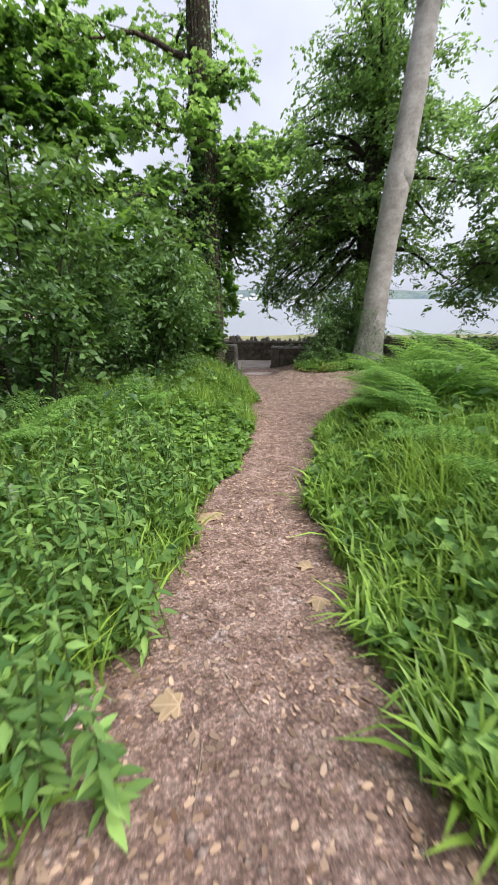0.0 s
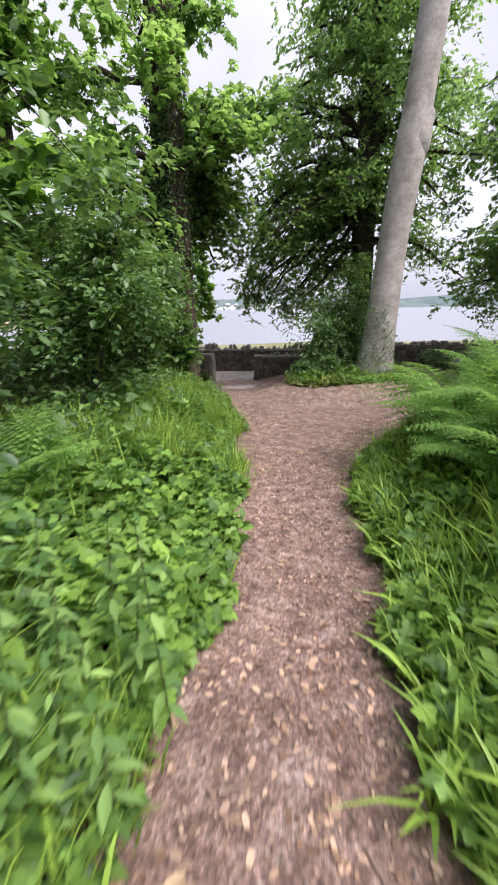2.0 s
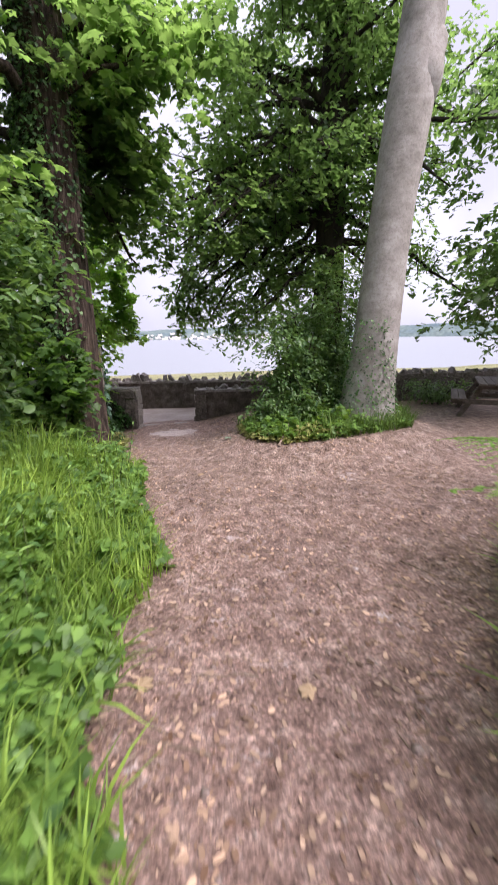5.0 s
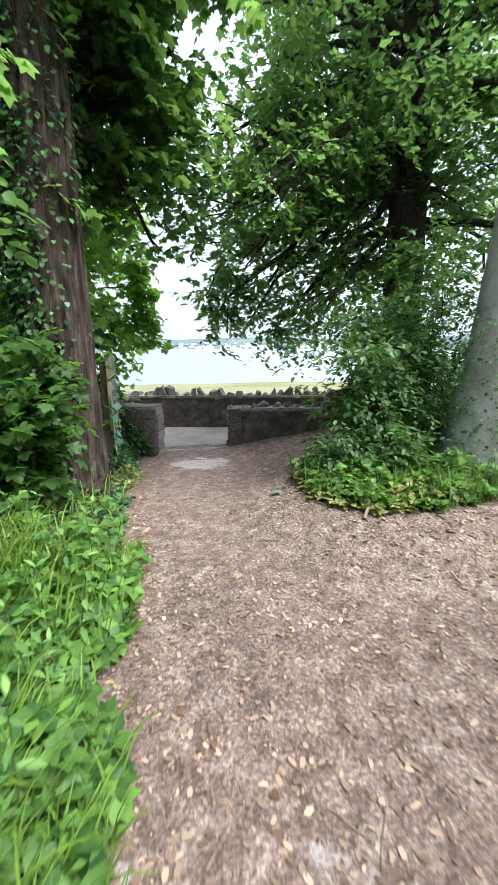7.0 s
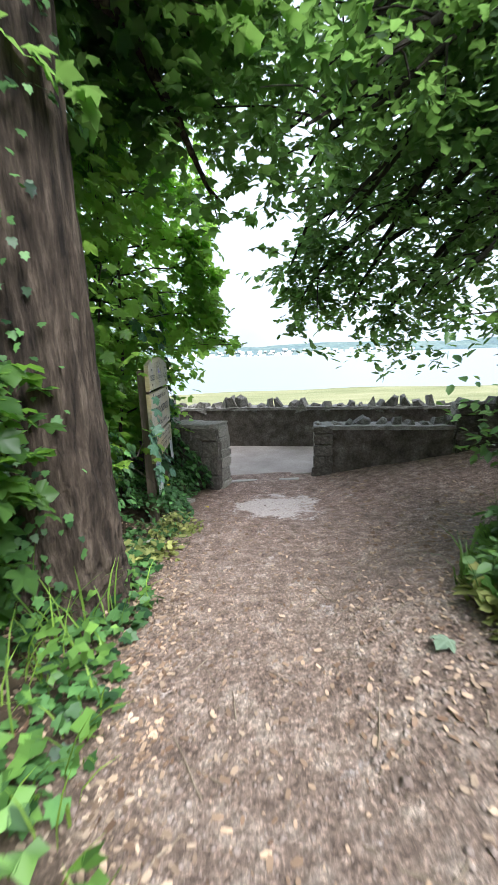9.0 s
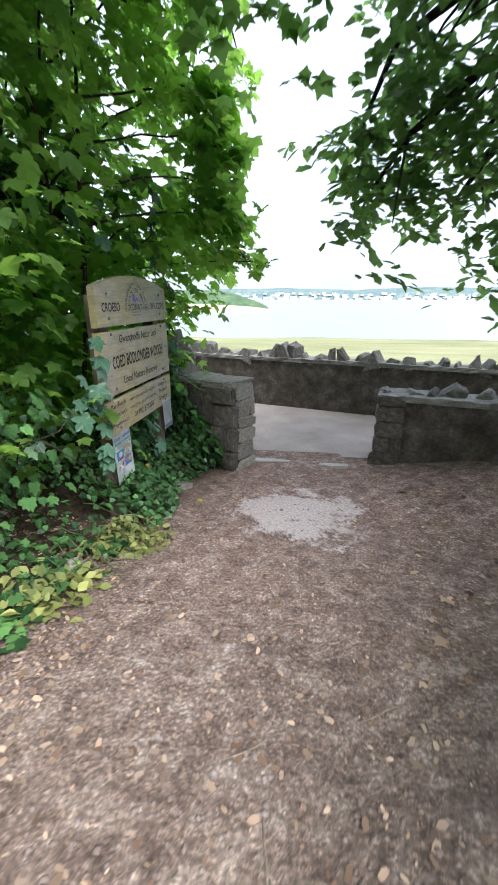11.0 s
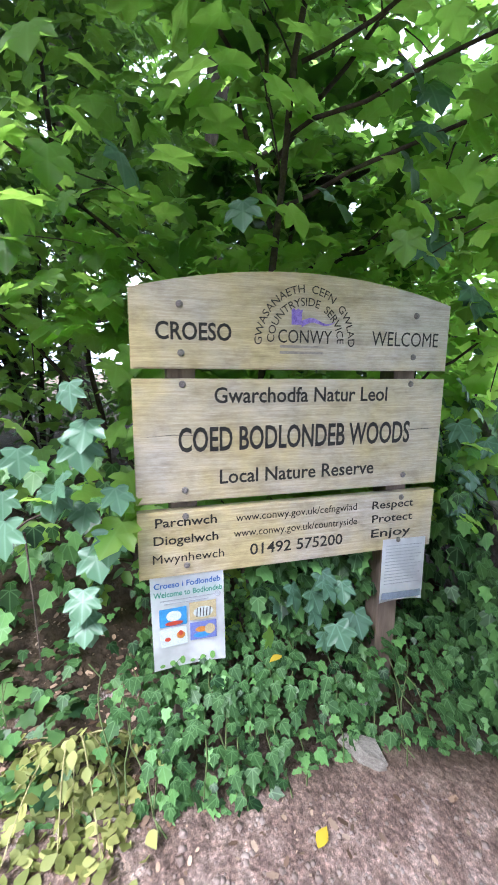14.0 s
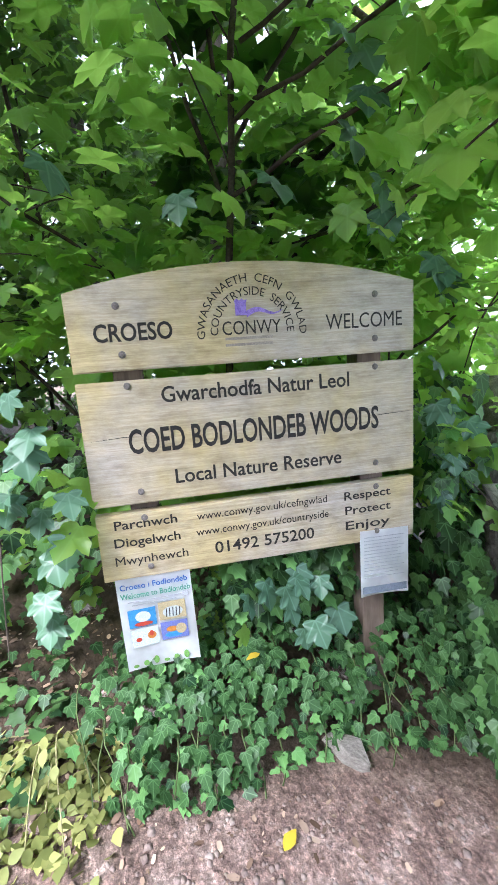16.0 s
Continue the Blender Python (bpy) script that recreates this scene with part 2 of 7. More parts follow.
# ---- the lie of the land ----
SLOPE_Y = (-60, -30, -16.5, -14.9, -13.2, -10.8, -9, -7.6, -5.8, -4.5, -2.0, -1.5, 0, 3)
SLOPE_Z = (3.5, 2.2, 1.10, 0.97, 0.835, 0.65, 0.53, 0.48, 0.48, 0.385, 0.02, -0.03, -0.08, -0.08)
LEFT_EDGE = ((-30, -5.5), (-20, -4.2), (-16, -3.1), (-15.4, -2.85), (-14.8, -2.6), (-13.9, -2.38), (-13.05, -2.1), (-12.1, -1.83), (-11.3, -1.5),
             (-10.2, -1.2), (-9, -1.05), (-7.8, -0.68), (-6, -0.58), (-5, -0.6), (-3.7, -0.72), (-2.4, -0.75), (-1.9, -0.5), (-0.9, -0.4), (-0.3, -0.1), (0.3, 0))
RIGHT_EDGE = ((-30, -3.6), (-20, -2.2), (-16, -1.4), (-14.5, -1.4), (-13.3, -1.18), (-12.5, -0.93), (-11.4, -0.5), (-10.2, 0.08), (-9.65, 0.45), (-9.2, 1.0), (-8.75, 1.6),
              (-8.2, 2.5), (-7.7, 4.8), (-7.5, 9.0), (-7.3, 14.0), (-7, 30.0))
MOUND = ((1.0, -5.2), (1.35, -5.7), (1.8, -5.9), (2.6, -5.85), (3.5, -5.65), (4.1, -5.0), (4.3, -4.2), (3.9, -3.5), (2.6, -3.2), (1.8, -3.6), (1.15, -4.3))


def land(x, y):
    """The height of the ground, for arrays or numbers."""
    x, y = np.asarray(x, float), np.asarray(y, float)
    z = np.interp(y, SLOPE_Y, SLOPE_Z)
    near_wall = np.clip(1 - np.abs(y + 0.6) / 4.0, 0, 1)
    z = z + np.clip(x - 1.5, 0, 2.4) * 0.2 * near_wall * (y < 1.0)
    z = z + np.clip(-x - 0.95, 0, 2.5) * 0.28 * np.clip((y + 5.5) / 3, 0, 1) * (y < 1.0)
    left, right = left_edge(y), right_edge(y)
    bank = np.clip((left - x) / 1.5, 0, 1) * 0.22 + np.clip((x - right) / 1.5, 0, 1) * 0.25
    z = z + bank * np.clip((-y - 3) / 3, 0, 1)
    z = z + np.clip(0.75 - mound_gap(x, y), 0, 0.75) * 0.32
    z = z + 0.018 * np.sin(x * 2.3 + y * 0.7) * np.cos(y * 1.9 - x) + 0.008 * np.sin(x * 7 + 1) * np.sin(y * 6.1)
    return z


def left_edge(y):
    y = np.asarray(y, float)
    return np.interp(y, [p[0] for p in LEFT_EDGE], [p[1] for p in LEFT_EDGE]) + (0.07 * np.sin(y * 3.1 + 0.5) + 0.05 * np.sin(y * 7.7)) * (y < -3)


def right_edge(y):
    y = np.asarray(y, float)
    return np.interp(y, [p[0] for p in RIGHT_EDGE], [p[1] for p in RIGHT_EDGE]) + (0.07 * np.sin(y * 2.7 + 2) + 0.05 * np.sin(y * 8.3 + 1)) * (y < -8.5)


def mound_gap(x, y):
    """How far a place lies outside the planted mound round the pale tree; below nought inside it."""
    x, y = np.asarray(x, float), np.asarray(y, float)
    best = np.full(np.broadcast(x, y).shape, 9.0)
    inside = np.zeros(best.shape, bool)
    for (ax, ay), (bx, by) in zip(MOUND, MOUND[1:] + MOUND[:1]):
        dx, dy = bx - ax, by - ay
        k = np.clip(((x - ax) * dx + (y - ay) * dy) / (dx * dx + dy * dy), 0, 1)
        best = np.minimum(best, np.hypot(x - ax - k * dx, y - ay - k * dy))
        inside ^= ((ay > y) != (by > y)) & (x < dx * (y - ay) / (dy or 1e-9) + ax)
    return np.where(inside, -best, best)


def planted(x, y):
    """How far inside the planted land a place lies, in metres; below nought on bare ground."""
    x, y = np.asarray(x, float), np.asarray(y, float)
    return np.maximum(np.maximum(left_edge(y) - x, x - right_edge(y)), -mound_gap(x, y))


def land_sheet():
    xs = np.unique(np.concatenate([np.linspace(-60, -8, 18), np.linspace(-8, 9, 150), np.linspace(9, 60, 18)]))
    ys = np.unique(np.concatenate([np.linspace(-60, -18, 16), np.linspace(-18, 0.35, 190)]))
    gx, gy = np.meshgrid(xs, ys)
    verts = np.stack([gx, gy, land(gx, gy)], -1).reshape(-1, 3)
    w = len(xs)
    k = np.arange((len(ys) - 1) * (w - 1))
    k = k // (w - 1) * w + k % (w - 1)
    me = mesh_from("ground", verts, np.stack([k, k + 1, k + w + 1, k + w], -1), True)
    cover = np.clip((planted(verts[:, 0], verts[:, 1]) + 0.14) / 0.45, 0, 1) ** 1.3
    pale_patch = np.clip(1.3 - np.hypot((verts[:, 0] - 0.6) / 0.62, (verts[:, 1] + 1.3) / 0.54), 0, 1)
    grey = np.clip((verts[:, 1] + 9.5) / 3.5, 0, 1) * np.clip((-verts[:, 1] - 0.8) / 2.8, 0.1, 1)
    colours = np.stack([cover, pale_patch * 1.05, grey, 0 * cover + 1], -1).clip(0, 1)
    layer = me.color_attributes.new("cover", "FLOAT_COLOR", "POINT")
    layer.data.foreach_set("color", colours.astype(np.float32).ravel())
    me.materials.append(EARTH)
    return tagged(new("ground", me), "reddish trodden earth path and leaf mould under the trees", "ground", kind="structure")


land_sheet()

# ---- outside the wood: path, marsh, water, far shore ----
WALL_DIR = Vector((0.961, -0.277, 0))


def far_line(x):
    return 2.72 - 0.29 * x


def slab(name, corners, z0, z1, material, label, category, kind="structure"):
    bm = bmesh.new()
    low = [bm.verts.new((x, y, z0)) for x, y in corners]
    top = [bm.verts.new((x, y, z1)) for x, y in corners]
    bm.faces.new(top)
    bm.faces.new(low[::-1])
    for k in range(len(corners)):
        j = (k + 1) % len(corners)
        bm.faces.new((low[k], low[j], top[j], top[k]))
    return tagged(part(name, bm, material), label, category, kind=kind)


slab("pavement", [(-40, far_line(-40) - 3.4), (-12, 5.5), (-3, 1.6), (0, 0.2), (1.5, 0.25), (14, -3.3), (40, -11), (40, far_line(40) + 0.2), (-40, far_line(-40) + 0.2)], -1.2, -0.07, TARMAC, "pale worn tarmac lane between two stone walls", "lane")
for corners in ([(-0.06, -0.02), (0.2, -0.04), (0.47, -0.02), (0.5, 0.03), (0.3, 0.055), (0.02, 0.07)], [(0.83, -0.07), (1.0, -0.085), (1.16, -0.075), (1.17, -0.01), (0.98, 0.0), (0.84, -0.01)]):
    slab("threshold", corners, -0.2, -0.06, CONCRETE, "broken piece of pale worn concrete threshold", "threshold")


def marsh_material():
    m, n, l = node_material("marsh_grass")
    streak = noise_node(n, l, 0.25, 8, 0.7, "Object", (0.4, 1.6, 1))
    fine = noise_node(n, l, 14, 4, 0.7)
    colour = ramp_node(n, l, streak, [(0.3, (0.14, 0.155, 0.075)), (0.5, (0.22, 0.22, 0.12)), (0.7, (0.28, 0.265, 0.16))])
    colour = mixed(n, l, 0.5, colour, ramp_node(n, l, fine, [(0.3, (0.6, 0.62, 0.55)), (0.7, (1.2, 1.2, 1.1))]), "MULTIPLY")
    finish(n, l, colour, 0.95, fine, 0.6, 0.1, specular=0.1)
    return m


MARSH = marsh_material()
SAND = rough_material("shore_sand", [(0.3, (0.34, 0.27, 0.18)), (0.7, (0.48, 0.40, 0.28))], 0.08, 0.95, 2, 0.2, 0.05, vary=0)
# Distance haze is put into the hills' blue-grey colour.
HILL = rough_material("hazed_far_hill", [(0.3, (0.1, 0.14, 0.16)), (0.5, (0.13, 0.175, 0.17)), (0.7, (0.17, 0.21, 0.19))], 0.006, 1.0, 0.05, 0.1, 0.5, vary=0, specular=0.0)
# Greens of the headland trees, dulled in the colour to suggest haze.
FAR_WOOD = rough_material("hazed_far_wood", [(0.3, (0.05, 0.085, 0.05)), (0.55, (0.09, 0.135, 0.07)), (0.75, (0.15, 0.19, 0.1))], 0.25, 1.0, 1.2, 0.8, 0.5, vary=0, specular=0.05)
WHITE_WALL = rough_material("far_house_render", [(0.3, (0.6, 0.6, 0.58)), (0.7, (0.75, 0.74, 0.72))], 0.1, 0.9, 1, 0.1, 0.01, vary=0)

# The water reaches to the skyline; the marsh and the far land rise out of it.
bm = bmesh.new()
bmesh.ops.create_grid(bm, x_segments=2, y_segments=2, size=4800)
tagged(part("water", bm, WATER), "pale grey estuary water under a bright sky", "water", kind="structure").location = (0, 0, -2.1)


def shore(x):
    return 37.0 - 0.11 * x + 1.6 * np.sin(x * 0.13) + 0.7 * np.sin(x * 0.41 + 1)


def marsh_sheet():
    xs = np.linspace(-130, 170, 121)
    rows = []
    for k, v in enumerate(np.linspace(0, 1, 26)):
        near = far_line(xs) + 0.3
        y = near + (shore(xs) - near) * v
        z = -1.2 - 0.55 * min(1, v * 5) - 0.5 * max(0, v - 0.96) / 0.04 + 0.05 * np.sin(xs * 0.9 + k) * np.sin(k * 1.7)
        rows.append(np.stack([xs, y, z], -1))
    w = len(xs)
    k = np.arange(25 * (w - 1))
    k = k // (w - 1) * w + k % (w - 1)
    me = mesh_from("marsh", np.concatenate(rows), np.stack([k, k + 1, k + w + 1, k + w], -1), True)
    me.materials.append(MARSH)
    tagged(new("ground_marsh", me), "yellow-green salt marsh grass beyond the wall", "marsh", kind="structure")


marsh_sheet()


def land_lump(name, mid, length, depth, height, turn, material, label, category, kind, rough=0.25, seed=0, steps=70):
    """A long low ridge of land with an uneven skyline."""
    us, vs = np.linspace(-1, 1, steps), np.linspace(-1, 1, 15)
    gu, gv = np.meshgrid(us, vs)
    body = np.clip(1 - np.abs(gu) ** 3, 0, 1) ** 0.6 * np.clip(1 - gv ** 2, 0, 1) ** 0.7
    uneven = sum(np.sin(gu * f + seed * 1.7 + gv * 2) / f ** 0.7 for f in (3.1, 7.3, 13.7, 29.0, 53.0)) * rough
    h = height * body * np.clip(1 + uneven, 0.1, 2) - 0.4
    c, s = math.cos(radians(turn)), math.sin(radians(turn))
    x, y = gu * length / 2, gv * depth / 2
    verts = np.stack([mid[0] + x * c - y * s, mid[1] + x * s + y * c, -2.1 + h], -1).reshape(-1, 3)
    k = np.arange(14 * (steps - 1))
    k = k // (steps - 1) * steps + k % (steps - 1)
    me = mesh_from(name, verts, np.stack([k, k + 1, k + steps + 1, k + steps], -1), True)
    me.materials.append(material)
    return tagged(new(name, me), label, category, kind=kind)


land_lump("sandbank", (-80, 142), 142, 56, 3.0, 4, SAND, "low sandy shore of the headland", "shore", "structure", 0.1, 1)
land_lump("headland", (-88, 168), 150, 50, 9.5, 6, FAR_WOOD, "low wooded headland across the water", "headland", "structure", 0.3, 2, 200)
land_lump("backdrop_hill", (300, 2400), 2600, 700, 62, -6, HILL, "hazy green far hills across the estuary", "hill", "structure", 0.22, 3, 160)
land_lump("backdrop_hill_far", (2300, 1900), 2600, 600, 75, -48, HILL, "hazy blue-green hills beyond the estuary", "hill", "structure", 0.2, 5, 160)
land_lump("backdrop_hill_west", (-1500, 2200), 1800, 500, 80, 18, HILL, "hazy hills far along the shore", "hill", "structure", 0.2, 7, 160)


def far_houses():
    bm = bmesh.new()
    rnd = random.Random(4)
    for k in range(220):
        x = rnd.uniform(-350, 1000)
        z = rnd.choice((1, 2, 3, 9, 11, 19, 26)) + rnd.uniform(-2, 2)
        y = 2081 - 0.105 * x + max(0, z) * 1.3 - 4
        box(bm, (x, y, z - 5), (x + rnd.uniform(7, 24), y + 14, z + rnd.uniform(2, 5)))
    tagged(part("far_houses", bm, WHITE_WALL), "tiny white houses along the far shore", "houses", kind="stuff")


far_houses()


# ---- stone walls ----
def stone_meshes(count, seed, rough=0.16):
    """Unit blocks of rough stone, one metre each way, with their faces bulging and edges worn."""
    out = []
    rnd = random.Random(seed)
    for k in range(count):
        bm = bmesh.new()
        bmesh.ops.create_cube(bm, size=1)
        for v in bm.verts:
            v.co += Vector((rnd.uniform(-1, 1), rnd.uniform(-1, 1), rnd.uniform(-1, 1))) * rough * 0.5
        bmesh.ops.bevel(bm, geom=bm.edges[:], offset=0.12, segments=1, affect="EDGES")
        for v in bm.verts:
            v.co += Vector((rnd.uniform(-1, 1), rnd.uniform(-1, 1), rnd.uniform(-1, 1))) * rough * 0.2
        me = bpy.data.meshes.new("stone")
        bm.to_mesh(me)
        bm.free()
        out.append(me)
    return out


BLOCKS = stone_meshes(10, 11, 0.26)
BLOCKS_PALE = stone_meshes(6, 12, 0.24)


def lump_meshes(count, seed):
    """Unit wedges of broken stone, narrowing upwards, unlike one another."""
    out = []
    rnd = random.Random(seed)
    for k in range(count):
        bm = bmesh.new()
        bmesh.ops.create_cube(bm, size=1)
        lean, narrow, deep = rnd.uniform(-0.28, 0.28), rnd.uniform(0.2, 0.75), rnd.uniform(0.55, 0.95)
        for v in bm.verts:
            if v.co.z > 0:
                v.co = Vector((v.co.x * narrow + lean, v.co.y * deep, v.co.z - abs(v.co.x) * rnd.uniform(0, 0.35)))
            v.co += Vector((rnd.uniform(-1, 1), rnd.uniform(-1, 1), rnd.uniform(-1, 1))) * 0.1
        bmesh.ops.bevel(bm, geom=bm.edges[:], offset=0.07, segments=2, affect="EDGES", profile=0.6)
        for v in bm.verts:
            v.co += Vector((rnd.uniform(-1, 1), rnd.uniform(-1, 1), rnd.uniform(-1, 1))) * 0.035
        me = bpy.data.meshes.new("stone")
        bm.to_mesh(me)
        bm.free()
        out.append(me)
    return out


COCKS = lump_meshes(12, 13)
for blocks, stone in ((BLOCKS, STONE), (BLOCKS_PALE, STONE_PALE), (COCKS, COPE)):
    for some in blocks:
        some.materials.append(stone)


def lay(name, blocks, rnd, parent, m, size):
    ob = new(name, rnd.choice(blocks))
    ob.parent = parent
    ob.matrix_basis = m @ Matrix.Diagonal((*size, 1))
    return ob


def rough_box(bm, lo, hi, base, step, uneven, seed):
    """A long box cut along its length and height, with its faces gently uneven."""
    nx, nz = max(2, int((hi[0] - lo[0]) / step)), max(2, int((hi[2] - lo[2]) / step))
    rnd = random.Random(seed)
    rows = []
    for side in (lo[1], hi[1]):
        out = -1 if side == lo[1] else 1
        rows.append([[bm.verts.new(base @ Vector((lo[0] + (hi[0] - lo[0]) * i / nx, side + out * rnd.uniform(-1, 1) * uneven, lo[2] + (hi[2] - lo[2]) * k / nz + (rnd.uniform(-1, 1) * uneven if 0 < k else 0)))) for i in range(nx + 1)] for k in range(nz + 1)])
    a, b = rows
    for k in range(nz):
        for i in range(nx):
            bm.faces.new((a[k][i], a[k][i + 1], a[k + 1][i + 1], a[k + 1][i]))
            bm.faces.new((b[k][i + 1], b[k][i], b[k + 1][i], b[k + 1][i + 1]))
        bm.faces.new((b[k][0], a[k][0], a[k + 1][0], b[k + 1][0]))
        bm.faces.new((a[k][nx], b[k][nx], b[k + 1][nx], a[k + 1][nx]))
    for i in range(nx):
        bm.faces.new((a[nz][i], a[nz][i + 1], b[nz][i + 1], b[nz][i]))


def rendered_core(bm, base, length, thick, bottom, top, seed):
    rough_box(bm, (0.025, 0.012, bottom), (length - 0.025, thick - 0.012, top), base, 0.16, 0.009, seed)


def cap_strip(bm, base, length, thick, top, seed):
    rough_box(bm, (0.0, -0.012, top - 0.05), (length, thick + 0.012, top + 0.012), base, 0.11, 0.011, seed + 50)


def stone_wall(name, start, end, thick, bottom, top, label, seed, near=True, ends=(False, False), cocks=0.0, ledge=0.0, plain=False, quoins=0.0):
    """A rubble wall: a mortar core, with every stone of the faces that are seen laid on it; a plain one is rendered over but for its quoins.
    start, end: the foot of its near face. cocks: the height of the upright stones along its top."""
    rnd = random.Random(seed)
    a, b = Vector((*start, 0)), Vector((*end, 0))
    length, along = (b - a).length, (b - a).normalized()
    base = Matrix(((along.x, -along.y, 0, a.x), (along.y, along.x, 0, a.y), (0, 0, 1, 0), (0, 0, 0, 1)))
    bm = bmesh.new()
    if plain:
        rendered_core(bm, base, length, thick, bottom, top - 0.04, seed)
    else:
        box(bm, (0.025, 0.03, bottom), (length - 0.025, thick - 0.03, top - 0.03), base)
    wall = tagged(part(name, bm, RENDER if plain else MORTAR), label, "stone wall", kind="structure")
    if plain:
        bm = bmesh.new()
        cap_strip(bm, base, length, thick, top, seed)
        part("cap", bm, CAP, wall, "pale lichened mortar cap")

    def face(u0, u1, place, blocks):
        z = bottom
        while z < top - 0.03:
            h = min(rnd.uniform(0.12, 0.27), top - z)
            if top - z - h < 0.07:
                h = top - z
            u = u0
            while u < u1 - 0.02:
                w = min(rnd.uniform(0.17, 0.55), u1 - u)
                if u1 - u - w < 0.1:
                    w = u1 - u
                tilt = rnd.uniform(-2, 2)
                lay("stone", blocks, rnd, wall, base @ place(u + w / 2, z + h / 2) @ pose(0, 0, 0, tilt, tilt, 0), (w + 0.004, 0.1 + rnd.uniform(-0.015, 0.02), h + 0.004))
                u += w
            z += h

    if near and not plain:
        face(0, length, lambda u, z: Matrix.Translation((u, 0.045, z)), BLOCKS)
    if quoins:
        face(0, quoins, lambda u, z: Matrix.Translation((u, 0.028, z)), BLOCKS)
    if ends[0]:
        face(0.1, thick, lambda u, z: Matrix.Translation((0.045, u, z)) @ pose(0, 0, 0, 0, 0, -90), BLOCKS_PALE)
    if ends[1]:
        face(0.1, thick, lambda u, z: Matrix.Translation((length - 0.045, u, z)) @ pose(0, 0, 0, 0, 0, 90), BLOCKS_PALE)
    u = 0.0
    if cocks:
        while u < length - 0.05:
            w = rnd.uniform(0.13, 0.28) if plain else rnd.uniform(0.1, 0.24)
            h = cocks * rnd.choice((0.4, 0.5, 0.65, 0.8, 1.0, 1.2))
            m = base @ Matrix.Translation((u + w / 2, thick * 0.5 + rnd.uniform(-0.04, 0.04) + ledge, top + h / 2 - 0.06)) @ pose(0, 0, 0, rnd.uniform(-8, 8), rnd.uniform(-20, 20), rnd.uniform(-20, 20))
            lay("coping_stone", COCKS, rnd, wall, m, (w * 1.2, thick * rnd.uniform(0.65, 0.95) - ledge, h + 0.09))
            u += w + (rnd.uniform(-0.03, 0.08) if plain else rnd.uniform(0.0, 0.05))
    else:
        while u < length - 0.05:
            w = min(rnd.uniform(0.3, 0.5), length - u)
            m = base @ Matrix.Translation((u + w / 2, thick * 0.5, top + 0.015)) @ pose(0, 0, 0, rnd.uniform(-2, 2), rnd.uniform(-2, 2), 0)
            lay("coping_stone", BLOCKS_PALE, rnd, wall, m, (w - 0.01, thick + 0.03, 0.075 + rnd.uniform(0, 0.02)))
            u += w
    return wall


RENDER = rough_material("dark_wall_render", [(0.3, (0.045, 0.036, 0.03)), (0.48, (0.1, 0.083, 0.07)), (0.6, (0.15, 0.128, 0.11)), (0.72, (0.26, 0.235, 0.205))], 4.5, 0.95, 32, 1.0, 0.03, vary=0)
CAP = rough_material("lichened_mortar_cap", [(0.3, (0.16, 0.145, 0.13)), (0.55, (0.3, 0.28, 0.26)), (0.75, (0.44, 0.42, 0.39))], 7, 0.95, 60, 0.8, 0.012, vary=0)
WALLS = (
    stone_wall("wall_gate_low", (-0.9, 0.05), (-0.13, -0.39), 0.42, -0.35, 0.87, "low brown rubble wall with a squared pale end beside the gateway", 1, ends=(False, True)),
    stone_wall("wall_gate_high", (-6.5, 3.3), (-0.92, 0.08), 0.42, -0.35, 1.14, "grey rubble wall behind ivy with upright coping stones", 2, cocks=0.2, ends=(False, True)),
    stone_wall("wall_gate_right", (1.44, 0.1), (3.5, -0.49), 0.42, -0.4, 0.74, "low dark rendered wall with a ragged stone coping", 3, ends=(True, False), cocks=0.15, ledge=0.05, plain=True, quoins=0.3),
    stone_wall("wall_clearing", (3.51, -0.5), (15.0, -3.8), 0.42, -0.3, 1.08, "dark rubble wall with upright coping stones at the clearing", 4, ends=(True, False), cocks=0.13),
    stone_wall("wall_shore", (-5.0, far_line(-5.0)), (9.0, far_line(9.0)), 0.4, -1.3, 0.78, "dark rendered shore wall with lumpy upright coping stones", 5, cocks=0.23, plain=True),
)
# The leaning stone on the pier beside the gateway.
lay("coping_stone", COCKS, random.Random(3), WALLS[1], Matrix.Translation((-0.99, 0.35, 1.24)) @ pose(0, 0, 0, 8, 24, -30), (0.3, 0.4, 0.3))
for seed, (x0, x1) in enumerate(((-30, -5.02), (9.02, 30))):
    stone_wall("wall_shore_far", (x0, far_line(x0)), (x1, far_line(x1)), 0.4, -1.3, 0.78, "dark shore wall running on along the lane", 8 + seed, near=False, cocks=0.23, plain=True)


